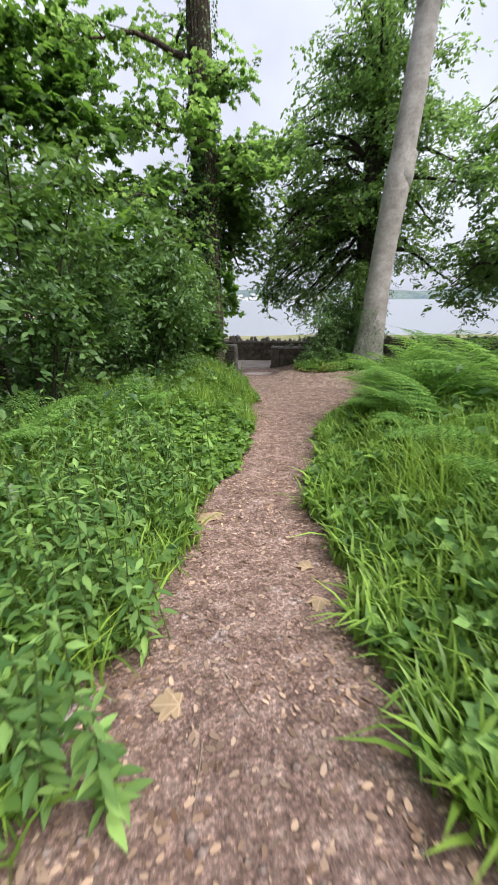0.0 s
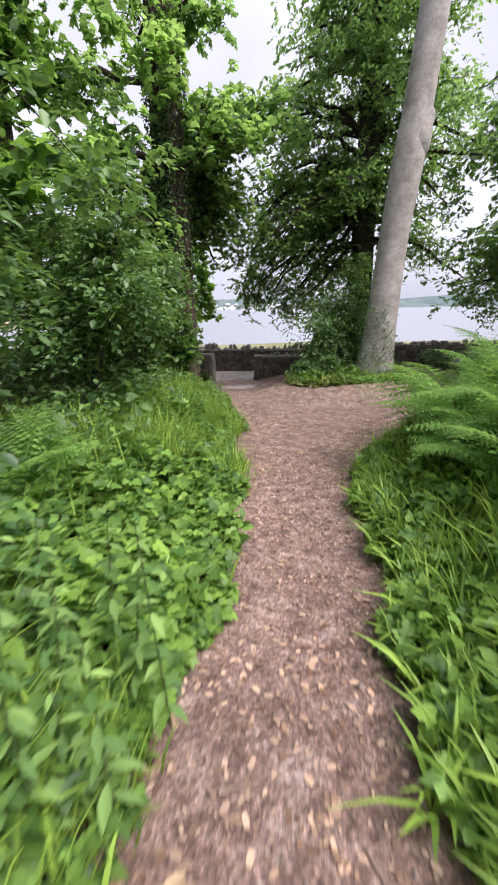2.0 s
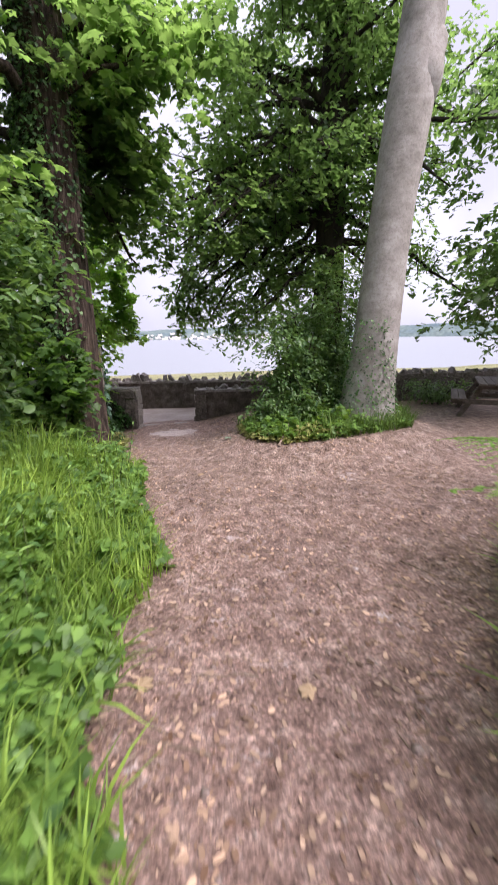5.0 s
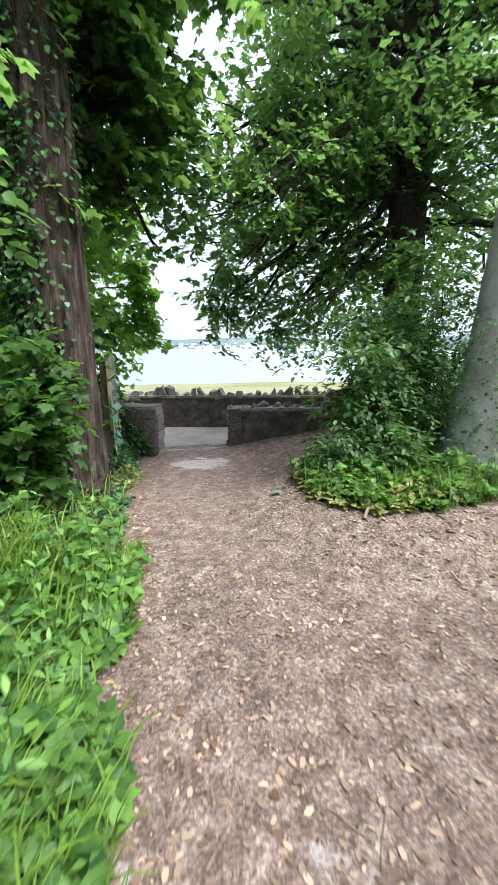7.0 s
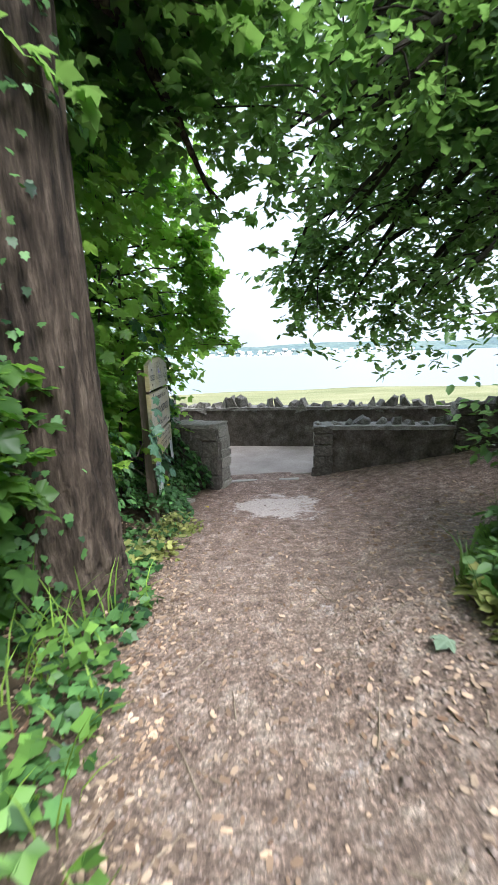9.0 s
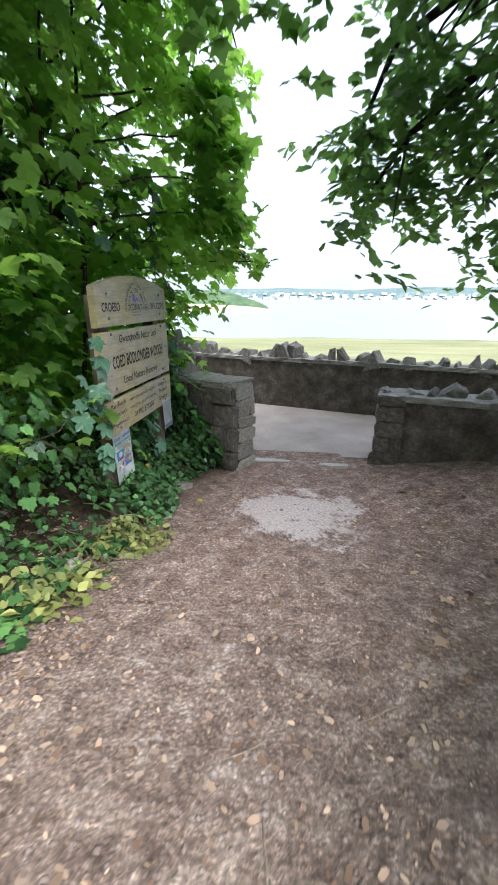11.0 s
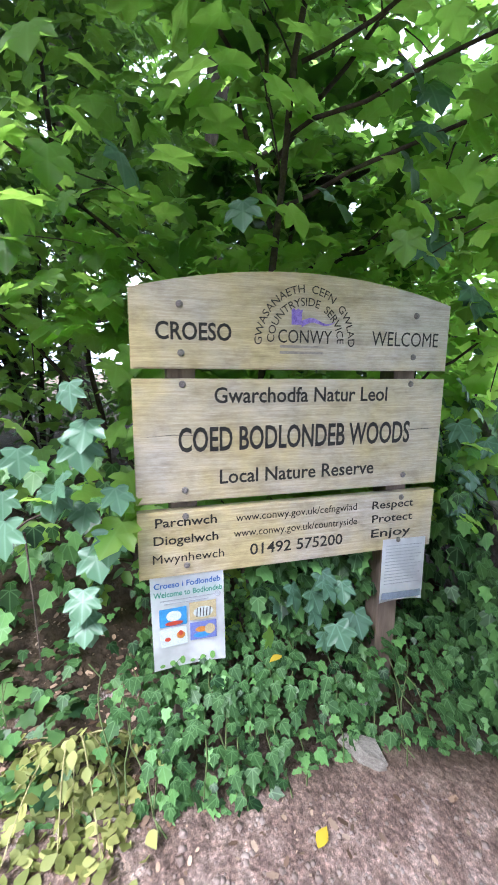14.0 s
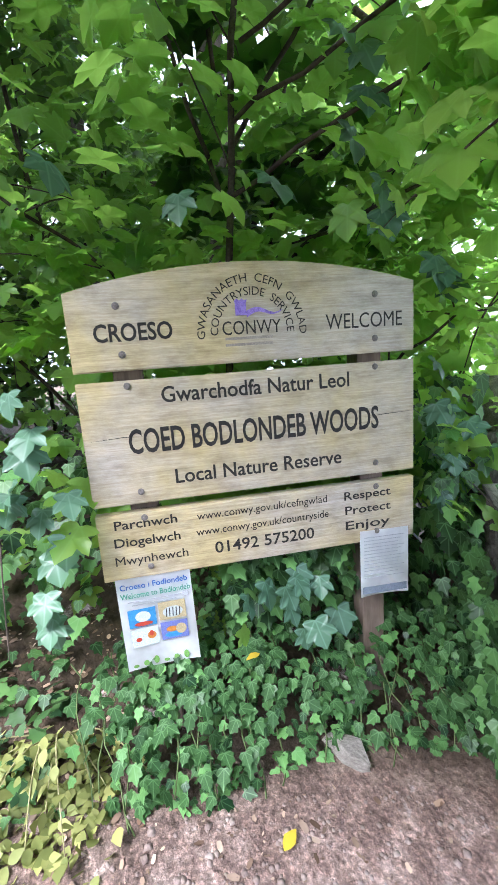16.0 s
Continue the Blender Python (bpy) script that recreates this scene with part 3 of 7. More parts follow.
# ---- trees ----
def tube(points, radii, sides=10, wobble=0.0, seed=0, ridges=0.0):
    """A tapering limb along points: verts, quads."""
    pts, rng = np.asarray(points, float), np.random.RandomState(seed)
    ways = np.gradient(pts, axis=0)
    ways /= np.linalg.norm(ways, axis=1, keepdims=True) + 1e-9
    side = np.cross(ways, (0.31, 0.95, 0.05))
    side /= np.linalg.norm(side, axis=1, keepdims=True) + 1e-9
    other = np.cross(ways, side)
    ang = np.linspace(0, 2 * np.pi, sides, endpoint=False)
    bulge = 1 + wobble * (np.sin(ang * 3 + rng.rand() * 6)[None] * 0.6 + np.sin(ang * 5 + np.arange(len(pts))[:, None] * 0.5) * 0.5) + wobble * rng.uniform(-0.5, 0.5, (len(pts), sides))
    if ridges:
        row = np.arange(len(pts))[:, None]
        bulge = bulge + ridges * (np.abs(np.sin(ang * 9 + 0.7 * np.sin(row * 0.5))) + np.abs(np.sin(ang * 14 - 0.9 * np.sin(row * 0.33 + 1))) - 1.2)
    r = np.asarray(radii, float)[:, None] * bulge
    ring = pts[:, None] + r[..., None] * (np.cos(ang)[None, :, None] * side[:, None] + np.sin(ang)[None, :, None] * other[:, None])
    k = np.arange((len(pts) - 1) * sides)
    row, col = k // sides, k % sides
    nxt = (col + 1) % sides
    return ring.reshape(-1, 3), np.stack([row * sides + col, row * sides + nxt, (row + 1) * sides + nxt, (row + 1) * sides + col], -1)


def joined(pieces):
    """Several (verts, faces) in one."""
    verts, faces, at = [], [], 0
    for v, q in pieces:
        verts.append(v)
        faces.append(np.asarray(q) + at)
        at += len(v)
    return np.concatenate(verts), np.concatenate(faces)


def smooth_line(keys, steps):
    """A soft line through key points (x, y, z, ...)."""
    keys = np.asarray(keys, float)
    t = np.linspace(0, len(keys) - 1, steps)
    k = np.clip(t.astype(int), 0, len(keys) - 2)
    u = (t - k)[:, None]
    p0, p1, p2, p3 = keys[np.maximum(k - 1, 0)], keys[k], keys[k + 1], keys[np.minimum(k + 2, len(keys) - 1)]
    return 0.5 * (2 * p1 + (p2 - p0) * u + (2 * p0 - 5 * p1 + 4 * p2 - p3) * u ** 2 + (3 * p1 - p0 - 3 * p2 + p3) * u ** 3)


# ---- leaves ----
OVAL = (np.array([(0, 0, 0), (0.3, 0.45, 0.07), (0, 1, -0.1), (-0.3, 0.45, 0.07)], float), np.array([(0, 1, 2), (0, 2, 3)]))
OVAL_SIX = (np.array([(0, 0, 0), (0.26, 0.28, 0.06), (0.24, 0.68, 0.02), (0, 1, -0.12), (-0.24, 0.68, 0.02), (-0.26, 0.28, 0.06)], float), np.array([(0, 1, 2), (0, 2, 3), (0, 3, 4), (0, 4, 5)]))
OVAL_FINE = (np.array([(0, 0, 0), (0.2, 0.2, 0.05), (0.3, 0.48, 0.06), (0.17, 0.78, 0.0), (0, 1.05, -0.1), (-0.17, 0.78, 0.0), (-0.3, 0.48, 0.06), (-0.2, 0.2, 0.05), (0, 0.5, 0.0)], float),
             np.array([(8, 0, 1), (8, 1, 2), (8, 2, 3), (8, 3, 4), (8, 4, 5), (8, 5, 6), (8, 6, 7), (8, 7, 0)]))


def mirrored(half, middle):
    """A leaf blade from the points of one half of its rim, foot to tip, fanned round a middle point."""
    half = np.array(half, float)
    rim = np.concatenate([half, half[-2:0:-1] * np.array([-1, 1, 1])])
    n = len(rim)
    return np.concatenate([rim, [middle]]), np.array([(n, k, (k + 1) % n) for k in range(n)])


def fanned(half):
    """A plainer blade from one half of its rim, fanned from its foot."""
    half = np.array(half, float)
    rim = np.concatenate([half, half[-2:0:-1] * np.array([-1, 1, 1])])
    return rim, np.array([(0, k, k + 1) for k in range(1, len(rim) - 1)])


# A maple-like blade of five toothed lobes, a plainer one for the high crowns, a heart, and an oak leaf.
PALM = mirrored([(0, 0, 0), (0.14, -0.08, 0.02), (0.34, -0.1, -0.03), (0.5, -0.02, -0.08), (0.46, 0.12, -0.02), (0.38, 0.24, 0.05), (0.54, 0.33, 0.0), (0.56, 0.45, -0.03), (0.62, 0.62, -0.09), (0.47, 0.64, -0.02),
                 (0.33, 0.6, 0.05), (0.31, 0.76, 0.0), (0.17, 0.88, -0.05), (0, 1.04, -0.14)], (0, 0.34, -0.02))
PALM_FAR = fanned([(0, 0, 0), (0.48, -0.04, -0.08), (0.38, 0.24, 0.04), (0.6, 0.58, -0.1), (0.3, 0.62, 0.04), (0, 1.02, -0.14)])
HEART = mirrored([(0, 0.05, -0.02), (0.2, -0.1, 0.03), (0.44, 0.02, 0.0), (0.54, 0.26, -0.06), (0.35, 0.38, 0.03), (0.34, 0.6, 0.0), (0.16, 0.78, 0.0), (0, 1.02, -0.13)], (0, 0.4, -0.06))
OAK = fanned([(0, 0, 0), (0.23, 0.3, 0.02), (0.17, 0.45, 0.04), (0.31, 0.7, 0.0), (0, 1.0, -0.1)])
TRIPLE = (np.concatenate([OVAL[0] * np.array([1.3, 1, 1])] + [OVAL[0] * np.array([1.3, 1, 1]) @ np.array([(math.cos(a), math.sin(a), 0), (-math.sin(a), math.cos(a), 0), (0, 0, 1)]) * 0.85 for a in (1.2, -1.2)]),
          np.concatenate([OVAL[1] + 4 * k for k in range(3)]))
IVY = (np.array([(0, 0, 0), (0.22, -0.1, 0), (0.48, 0.12, -0.04), (0.32, 0.36, 0.02), (0.4, 0.6, -0.03), (0.19, 0.67, 0.02), (0, 1.0, -0.06),
                 (-0.19, 0.67, 0.02), (-0.4, 0.6, -0.03), (-0.32, 0.36, 0.02), (-0.48, 0.12, -0.04), (-0.22, -0.1, 0), (0, 0.35, -0.03)], float),
       np.array([(12, k, (k + 1) % 12) for k in range(12)]))


def turns(yaw, pitch, roll):
    """Turn matrices from arrays of radians: roll about y, then pitch about x, then yaw about z."""
    cy, sy, cp, sp, cr, sr = np.cos(yaw), np.sin(yaw), np.cos(pitch), np.sin(pitch), np.cos(roll), np.sin(roll)
    o = np.zeros_like(yaw)
    i = o + 1
    rz = np.stack([cy, -sy, o, sy, cy, o, o, o, i], -1).reshape(-1, 3, 3)
    rx = np.stack([i, o, o, o, cp, -sp, o, sp, cp], -1).reshape(-1, 3, 3)
    ry = np.stack([cr, o, sr, o, i, o, -sr, o, cr], -1).reshape(-1, 3, 3)
    return rz @ rx @ ry


def strew(shape, places, yaw, pitch, roll, size):
    """One leaf of the shape at every place: (verts, triangles)."""
    base, faces = shape
    m = turns(np.asarray(yaw, float), np.asarray(pitch, float), np.asarray(roll, float))
    v = np.einsum("nij,kj->nki", m, base) * np.asarray(size, float)[:, None, None] + np.asarray(places, float)[:, None]
    f = faces[None] + (np.arange(len(places)) * len(base))[:, None, None]
    return v.reshape(-1, 3), f.reshape(-1, faces.shape[1])


def veined(me, shape):
    """Gives each blade of a strewn mesh its own flat coordinates, for the veins."""
    flat = np.tile(shape[0], (len(me.vertices) // len(shape[0]), 1))
    flat[:, 2] = 0
    me.attributes.new("blade", "FLOAT_VECTOR", "POINT").data.foreach_set("vector", flat.astype(np.float32).ravel())
    return me


def sprigs(rng, mids, weight, count, spread, flat, hang, shape, size, per=8, long=0.32):
    """Leaves set alternately along short drooping twiglets that start round the given points."""
    m = max(1, count // per)
    root = mids[rng.choice(len(mids), m, p=weight / weight.sum())] + rng.normal(0, 0.8, (m, 3)) * np.array([spread, spread, spread * flat])
    a, tilt, reach = rng.uniform(0, 2 * np.pi, m), rng.normal(-0.25, 0.35, m), long * rng.uniform(0.6, 1.3, m)
    way = np.stack([np.cos(a) * np.cos(tilt), np.sin(a) * np.cos(tilt), np.sin(tilt)], -1)
    t = np.linspace(0.0, 1.0, per)
    places = root[:, None] + way[:, None] * (reach[:, None] * t)[..., None]
    places[..., 2] -= 0.3 * reach[:, None] * t * t
    side = np.where(np.arange(per) % 2, 0.95, -0.95) * (1.1 - t)
    yaw = (a[:, None] - np.pi / 2 + side[None]).ravel() + rng.normal(0, 0.3, m * per)
    n = m * per
    return strew(shape, places.reshape(-1, 3) + rng.normal(0, 0.015, (n, 3)), yaw, rng.normal(-hang, 0.4, n), rng.normal(0, 0.4, n), size * rng.uniform(0.6, 1.3, n))


def leaves_at(rng, places, shape, size, droop=0.3, spread=0.5):
    n = len(places)
    return strew(shape, places, rng.uniform(0, 2 * np.pi, n), rng.normal(-droop, spread, n), rng.normal(0, spread, n), size * rng.uniform(0.65, 1.3, n))


CANOPY = leaf_material("canopy_leaf", (0.022, 0.055, 0.02), (0.07, 0.14, 0.038), (0.18, 0.36, 0.05), 0.4, 0.3, 0.5)
CANOPY_NEAR = leaf_material("hanging_canopy_leaf", (0.02, 0.05, 0.027), (0.05, 0.092, 0.045), (0.34, 0.57, 0.14), 0.4, 0.3, 0.6)
CANOPY_DARK = leaf_material("dark_canopy_leaf", (0.018, 0.044, 0.026), (0.046, 0.088, 0.044), (0.31, 0.53, 0.14), 0.4, 0.35, 0.56)
SYCAMORE = leaf_material("sycamore_leaf", (0.035, 0.09, 0.05), (0.16, 0.27, 0.075), (0.52, 0.84, 0.15), 0.38, 0.4, 0.64, veins=0.4)
# The bluish sheen of reflected sky is put into this leaf's base colour.
GLOSSY = leaf_material("sky_tinted_leaf", (0.06, 0.14, 0.09), (0.13, 0.25, 0.17), (0.1, 0.2, 0.08), 0.38, 0.4, 0.15, veins=0.3)
IVY_SIGN = leaf_material("veined_ivy_leaf", (0.008, 0.03, 0.014), (0.105, 0.23, 0.075), (0.08, 0.18, 0.04), 0.42, 0.25, 0.2, 9.0, 0.4)
IVY_LEAF = leaf_material("ivy_leaf", (0.01, 0.032, 0.016), (0.095, 0.2, 0.065), (0.08, 0.18, 0.04), 0.42, 0.3, 0.2, 9.0)


def limb_line(start, tip, sag, steps=9):
    """A limb that leaves the trunk rising and droops to its tip."""
    a, b = np.asarray(start, float), np.asarray(tip, float)
    mid = a * 0.5 + b * 0.5 + np.array([0, 0, sag])
    return smooth_line([a, mid, b], steps)


def tree(name, keys, limbs, bark, leaf, label, count, size, seed, leaf_shape=OVAL, spread=0.5, sides=14, wobble=0.05, limb_thick=0.09, twigs=5, flat=0.45, hang=0.3, ridges=0.0, cuts=46, dense=(), sprig=0.34):
    """keys: x, y, z and radius up the trunk. limbs: height on the trunk, tip x, y, z. Leaves sit in loose sprays along the outer limbs and their twigs."""
    rng = np.random.RandomState(seed)
    x, y = keys[0][:2]
    ob = empty(name, x, y, float(land(x, y)))
    away = np.array(ob.matrix_world.translation)
    line = smooth_line(keys, cuts)
    v, q = tube(line[:, :3] - away, line[:, 3], sides, wobble, seed, ridges)
    part_of("trunk", mesh_from("trunk", v, q, True), bark, ob)
    sprays = []
    for z, *tip in limbs:
        k = int(np.argmin(np.abs(line[:, 2] - z)))
        start, thick = line[k, :3], line[k, 3]
        reach = np.linalg.norm(np.asarray(tip) - start)
        path = limb_line(start, tip, reach * 0.12)
        path[1:-1] += rng.normal(0, 0.05 * reach / 3, path[1:-1].shape)
        thick = min(thick * 0.6, limb_thick * (0.5 + reach / 5))
        limb = part_of("limb", mesh_from("limb", *tube(path - away, np.linspace(thick, 0.012, len(path)), 7, 0.08, seed), True), bark, ob)
        for w in range(twigs):
            at = rng.uniform(0.35, 0.95)
            p = path[int(at * (len(path) - 1))]
            side = rng.normal(0, 1, 3) * np.array([1, 1, 0.35])
            side *= rng.uniform(0.4, 1.0) * (0.35 + reach * 0.16) / (np.linalg.norm(side) + 1e-6)
            end = p + side + (tip - start) / (reach + 1e-6) * 0.35
            twig = limb_line(p, end, 0.08, 5)
            part_of("twig", mesh_from("twig", *tube(twig - away, np.linspace(0.016, 0.005, 5), 4, 0, seed), True), bark, limb)
            sprays += [(twig[3], 0.8), (end, 1.0)]
        for at in np.linspace(0.45, 1.0, 4):
            sprays.append((path[int(at * (len(path) - 1))], 0.9))
    sprays = [(p, w * (0.6 if p[2] > 9.5 else 1.0)) for p, w in sprays]
    if count:
        mids = np.array([p for p, _ in sprays])
        weight = np.array([w for _, w in sprays])
        clumps = [sprigs(rng, mids - away, weight * rng.uniform(0.3, 1.7, len(mids)), count, spread, flat, hang, leaf_shape, size, long=sprig)]
        for *mid, wide, n in dense:
            clumps.append(sprigs(rng, np.array([mid]) - away, np.ones(1), n, wide, 1.0, hang, leaf_shape, size, long=0.24))
        v, f = joined(clumps)
        part_of("crown", mesh_from("crown", v, f, True), leaf, ob)
    return tagged(ob, label, "tree")


def trunk_keys(x, y, r, h, lean=(0, 0), flare=1.5):
    z = float(land(x, y))
    return [(x, y, z - 0.35, r * flare * 1.15), (x, y, z + 0.05, r * flare), (x + lean[0] * 0.04, y + lean[1] * 0.04, z + 0.55, r * 1.12), (x + lean[0] * 0.15, y + lean[1] * 0.15, z + h * 0.15, r),
            (x + lean[0] * 0.5, y + lean[1] * 0.5, z + h * 0.5, r * 0.85), (x + lean[0], y + lean[1], z + h, r * 0.3)]


def ring_limbs(x, y, z0, z1, n, reach, seed, drop=0.8, taper=0.55):
    """Limbs all round a trunk, golden angle apart, the lower ones drooping."""
    rnd = random.Random(seed)
    out = []
    for k in range(n):
        u = k / max(1, n - 1)
        a = k * 2.4 + seed
        z = z0 + (z1 - z0) * u
        r = reach * (1 - taper * u) * rnd.uniform(0.75, 1.15)
        out.append((z, x + r * math.cos(a), y + r * math.sin(a), z + rnd.uniform(-drop, 0.6)))
    return out


tree("tree", trunk_keys(-1.27, -3.6, 0.36, 15, flare=1.22),
     [(3.9, -1.9, 0.2, 3.5), (4.3, -1.6, -1.0, 4.2), (5.0, -1.1, -0.8, 5.4), (5.6, -0.6, -1.8, 6.2), (4.0, -3.6, -4.6, 3.5), (4.6, -3.5, -2.0, 4.8), (5.0, -2.9, -6.0, 4.6),
      (6.0, -1.8, -6.0, 6.4), (7.0, -0.7, -4.6, 7.6), (5.4, 0.0, -2.3, 6.3), (4.8, -0.5, -2.4, 5.4), (4.6, 0.1, -1.3, 4.8), (5.0, 0.5, -1.6, 5.5), (4.4, -0.5, -0.6, 4.7), (8.0, -4.2, -4.2, 8.0), (9.0, -1.9, -0.6, 9.2), (10.0, -1.5, -6.2, 10.4), (11.0, -3.8, -3.0, 12.0), (12.0, -1.2, -2.6, 13.0), (3.4, -2.7, -4.2, 3.0), (5.2, 0.2, -3.4, 5.9), (5.8, 0.6, -3.0, 6.4), (5.0, 0.1, -4.0, 5.6), (6.0, 0.9, -2.6, 6.6), (5.4, -2.4, -0.6, 4.3), (6.4, -3.6, -3.2, 6.6), (4.6, -0.1, -1.3, 3.8), (4.9, 0.2, -1.1, 4.3), (4.4, 0.05, -1.5, 3.5), (5.1, 0.4, -1.4, 4.5)],
     BARK, CANOPY_NEAR, "tall tree with ridged brown bark and hanging leaves by the path", 19000, 0.125, 3, PALM_FAR, spread=0.42, sides=96, cuts=140, wobble=0.03, ridges=0.06)
tree("tree", trunk_keys(4.5, -1.4, 0.34, 16),
     [(4.6, 1.8, -0.3, 2.5), (4.2, 2.3, -0.4, 2.3), (5.2, 1.9, -0.4, 3.0), (4.6, 2.7, -0.6, 2.6), (4.4, 3.2, -0.8, 2.7), (5.4, 0.9, -1.9, 3.7), (5.8, 1.3, -2.2, 4.0), (5.2, 1.5, -1.2, 3.4), (5.7, 1.1, -1.4, 3.9), (6.0, 0.8, -2.0, 4.3), (5.6, 5.7, -2.0, 5.0), (6.8, 6.0, -1.6, 6.6), (8.0, 5.8, -2.2, 8.0), (7.2, 5.4, -2.5, 7.0), (5.0, 5.2, -2.1, 4.2), (9.0, 5.0, -2.6, 9.0), (5.4, 0.7, -2.6, 3.7), (5.8, 1.2, -2.8, 4.0), (6.2, 0.9, -2.3, 4.4), (5.6, 1.6, -2.6, 4.1), (5.2, 1.3, -1.8, 3.4), (5.0, 2.0, 0.5, 3.4), (6.4, 1.1, -1.4, 5.2), (7.0, 1.7, -1.4, 7.0), (6.6, 1.5, -0.9, 6.1), (8.0, 2.0, -2.3, 7.8), (8.8, 2.6, -1.2, 9.0), (5.8, 1.3, -0.9, 4.4), (9.4, 3.2, -2.4, 10.2), (7.6, 2.3, 0.0, 6.8), (3.9, 2.5, -1.7, 2.6), (4.4, 6.8, -3.2, 3.0), (5.0, 7.5, -0.5, 3.6),
      (6.0, 5.2, -4.2, 4.6), (7.0, 7.4, -3.0, 6.2), (8.4, 2.9, -2.6, 8.0), (9.5, 6.0, 0.6, 9.2), (9.4, 3.4, -3.4, 9.0), (11.0, 6.0, -3.0, 12.0), (4.0, 3.0, 0.2, 3.0), (3.6, 3.4, -2.4, 2.3), (4.8, 2.2, -0.4, 4.2), (6.0, 2.6, -1.0, 5.8), (4.9, 1.1, -0.5, 2.62), (5.2, 0.95, -0.5, 3.0)] + ring_limbs(4.5, -1.4, 3.6, 9.5, 12, 1.6, 4) + ring_limbs(4.5, -1.4, 4.6, 11.0, 30, 4.0, 8, 0.6, 0.72),
     BARK_DARK, CANOPY_DARK, "dark oak before the boundary wall with drooping limbs", 49000, 0.125, 5, OAK, spread=0.33, flat=0.7, twigs=7, dense=((1.05, -0.5, 2.52, 0.07, 60), (1.0, -0.5, 2.76, 0.09, 70), (1.25, -0.6, 2.74, 0.15, 130), (1.5, -0.4, 2.66, 0.2, 160), (0.98, -0.5, 3.05, 0.1, 80), (1.3, -0.5, 3.15, 0.2, 160), (1.7, -0.5, 2.95, 0.28, 240), (0.8, -0.5, 2.95, 0.03, 24), (1.3, -0.6, 3.5, 0.25, 160), (2.1, -0.5, 2.7, 0.3, 240), (2.6, -0.6, 2.65, 0.32, 260), (3.1, -0.7, 2.75, 0.32, 240)))
tree("tree", trunk_keys(12.6, -4.4, 0.3, 14),
     [(3.6, 6.0, -4.6, 2.7), (4.4, 5.3, -5.6, 3.9), (5.4, 5.6, -6.3, 5.4), (4.0, 5.2, -5.4, 2.9), (4.0, 7.0, -2.8, 2.6), (4.6, 6.6, -5.6, 4.2), (5.4, 6.0, -4.6, 5.6), (6.2, 7.2, -3.2, 6.8), (7.4, 7.0, -5.4, 7.6), (8.0, 11.0, -5.5, 8.0), (5.0, 12.0, -4.0, 4.6), (4.2, 8.4, -5.6, 3.2), (9.0, 9.0, 0.4, 9.0)],
     BARK_DARK, CANOPY_DARK, "broadleaf tree at the clearing with low sweeping limbs", 40000, 0.15, 6, OVAL_SIX, spread=0.42, flat=0.7, twigs=8)
for k, (x, y, r, h, n) in enumerate(((-5.4, -0.4, 0.2, 11, 13), (-6.2, -6.6, 0.22, 13, 14), (-8.5, -2.5, 0.25, 14, 14), (-7.4, -12.4, 0.2, 12, 14), (10.5, -9.6, 0.25, 12, 14), (5.6, -12.6, 0.2, 11, 13))):
    tree("tree", trunk_keys(x, y, r, h, (0.4 * (-1) ** k, 0.3)), ring_limbs(x, y, 2.4, h - 1, n, 3.6, k), BARK_DARK, CANOPY, "slender broadleaf tree in the dense wood beside the path", (11000, 20000, 20000, 20000, 9000, 7000)[k], 0.17 if k < 2 else 0.2, 20 + k, PALM_FAR if k < 2 else OVAL, spread=0.5)
# Unseen trees, added behind and beside the walk to cut the sky light.
for k, (x, y) in enumerate(((-8.0, -20.0), (3.5, -22.5), (-13.0, -9.0))):
    tree("tree", trunk_keys(x, y, 0.24, 13), ring_limbs(x, y, 4.5, 12, 11, 3.8, k + 9), BARK_DARK, CANOPY, "unseen tall broadleaf tree added behind to shade the wood", 6000, 0.22, 40 + k, spread=0.7)


def beech_bark():
    m, n, l = node_material("smooth_grey_beech_bark")
    broad = noise_node(n, l, 2.4, 7, 0.68)
    fine = noise_node(n, l, 26, 5, 0.7)
    band = noise_node(n, l, 4, 5, 0.6, "Object", (1, 1, 3.5))
    colour = ramp_node(n, l, broad, [(0.3, (0.21, 0.2, 0.175)), (0.5, (0.35, 0.33, 0.3)), (0.7, (0.48, 0.465, 0.44))])
    colour = mixed(n, l, 0.5, colour, ramp_node(n, l, fine, [(0.34, (0.55, 0.53, 0.5)), (0.5, (1.0, 1.0, 1.0)), (0.7, (1.15, 1.15, 1.12))]), "MULTIPLY")
    colour = mixed(n, l, 0.2, colour, ramp_node(n, l, band, [(0.36, (0.6, 0.58, 0.54)), (0.5, (1.05, 1.05, 1.05))]), "MULTIPLY")
    finish(n, l, colour, 0.85, mixed(n, l, 0.5, fine, band), 0.6, 0.012, specular=0.2)
    return m


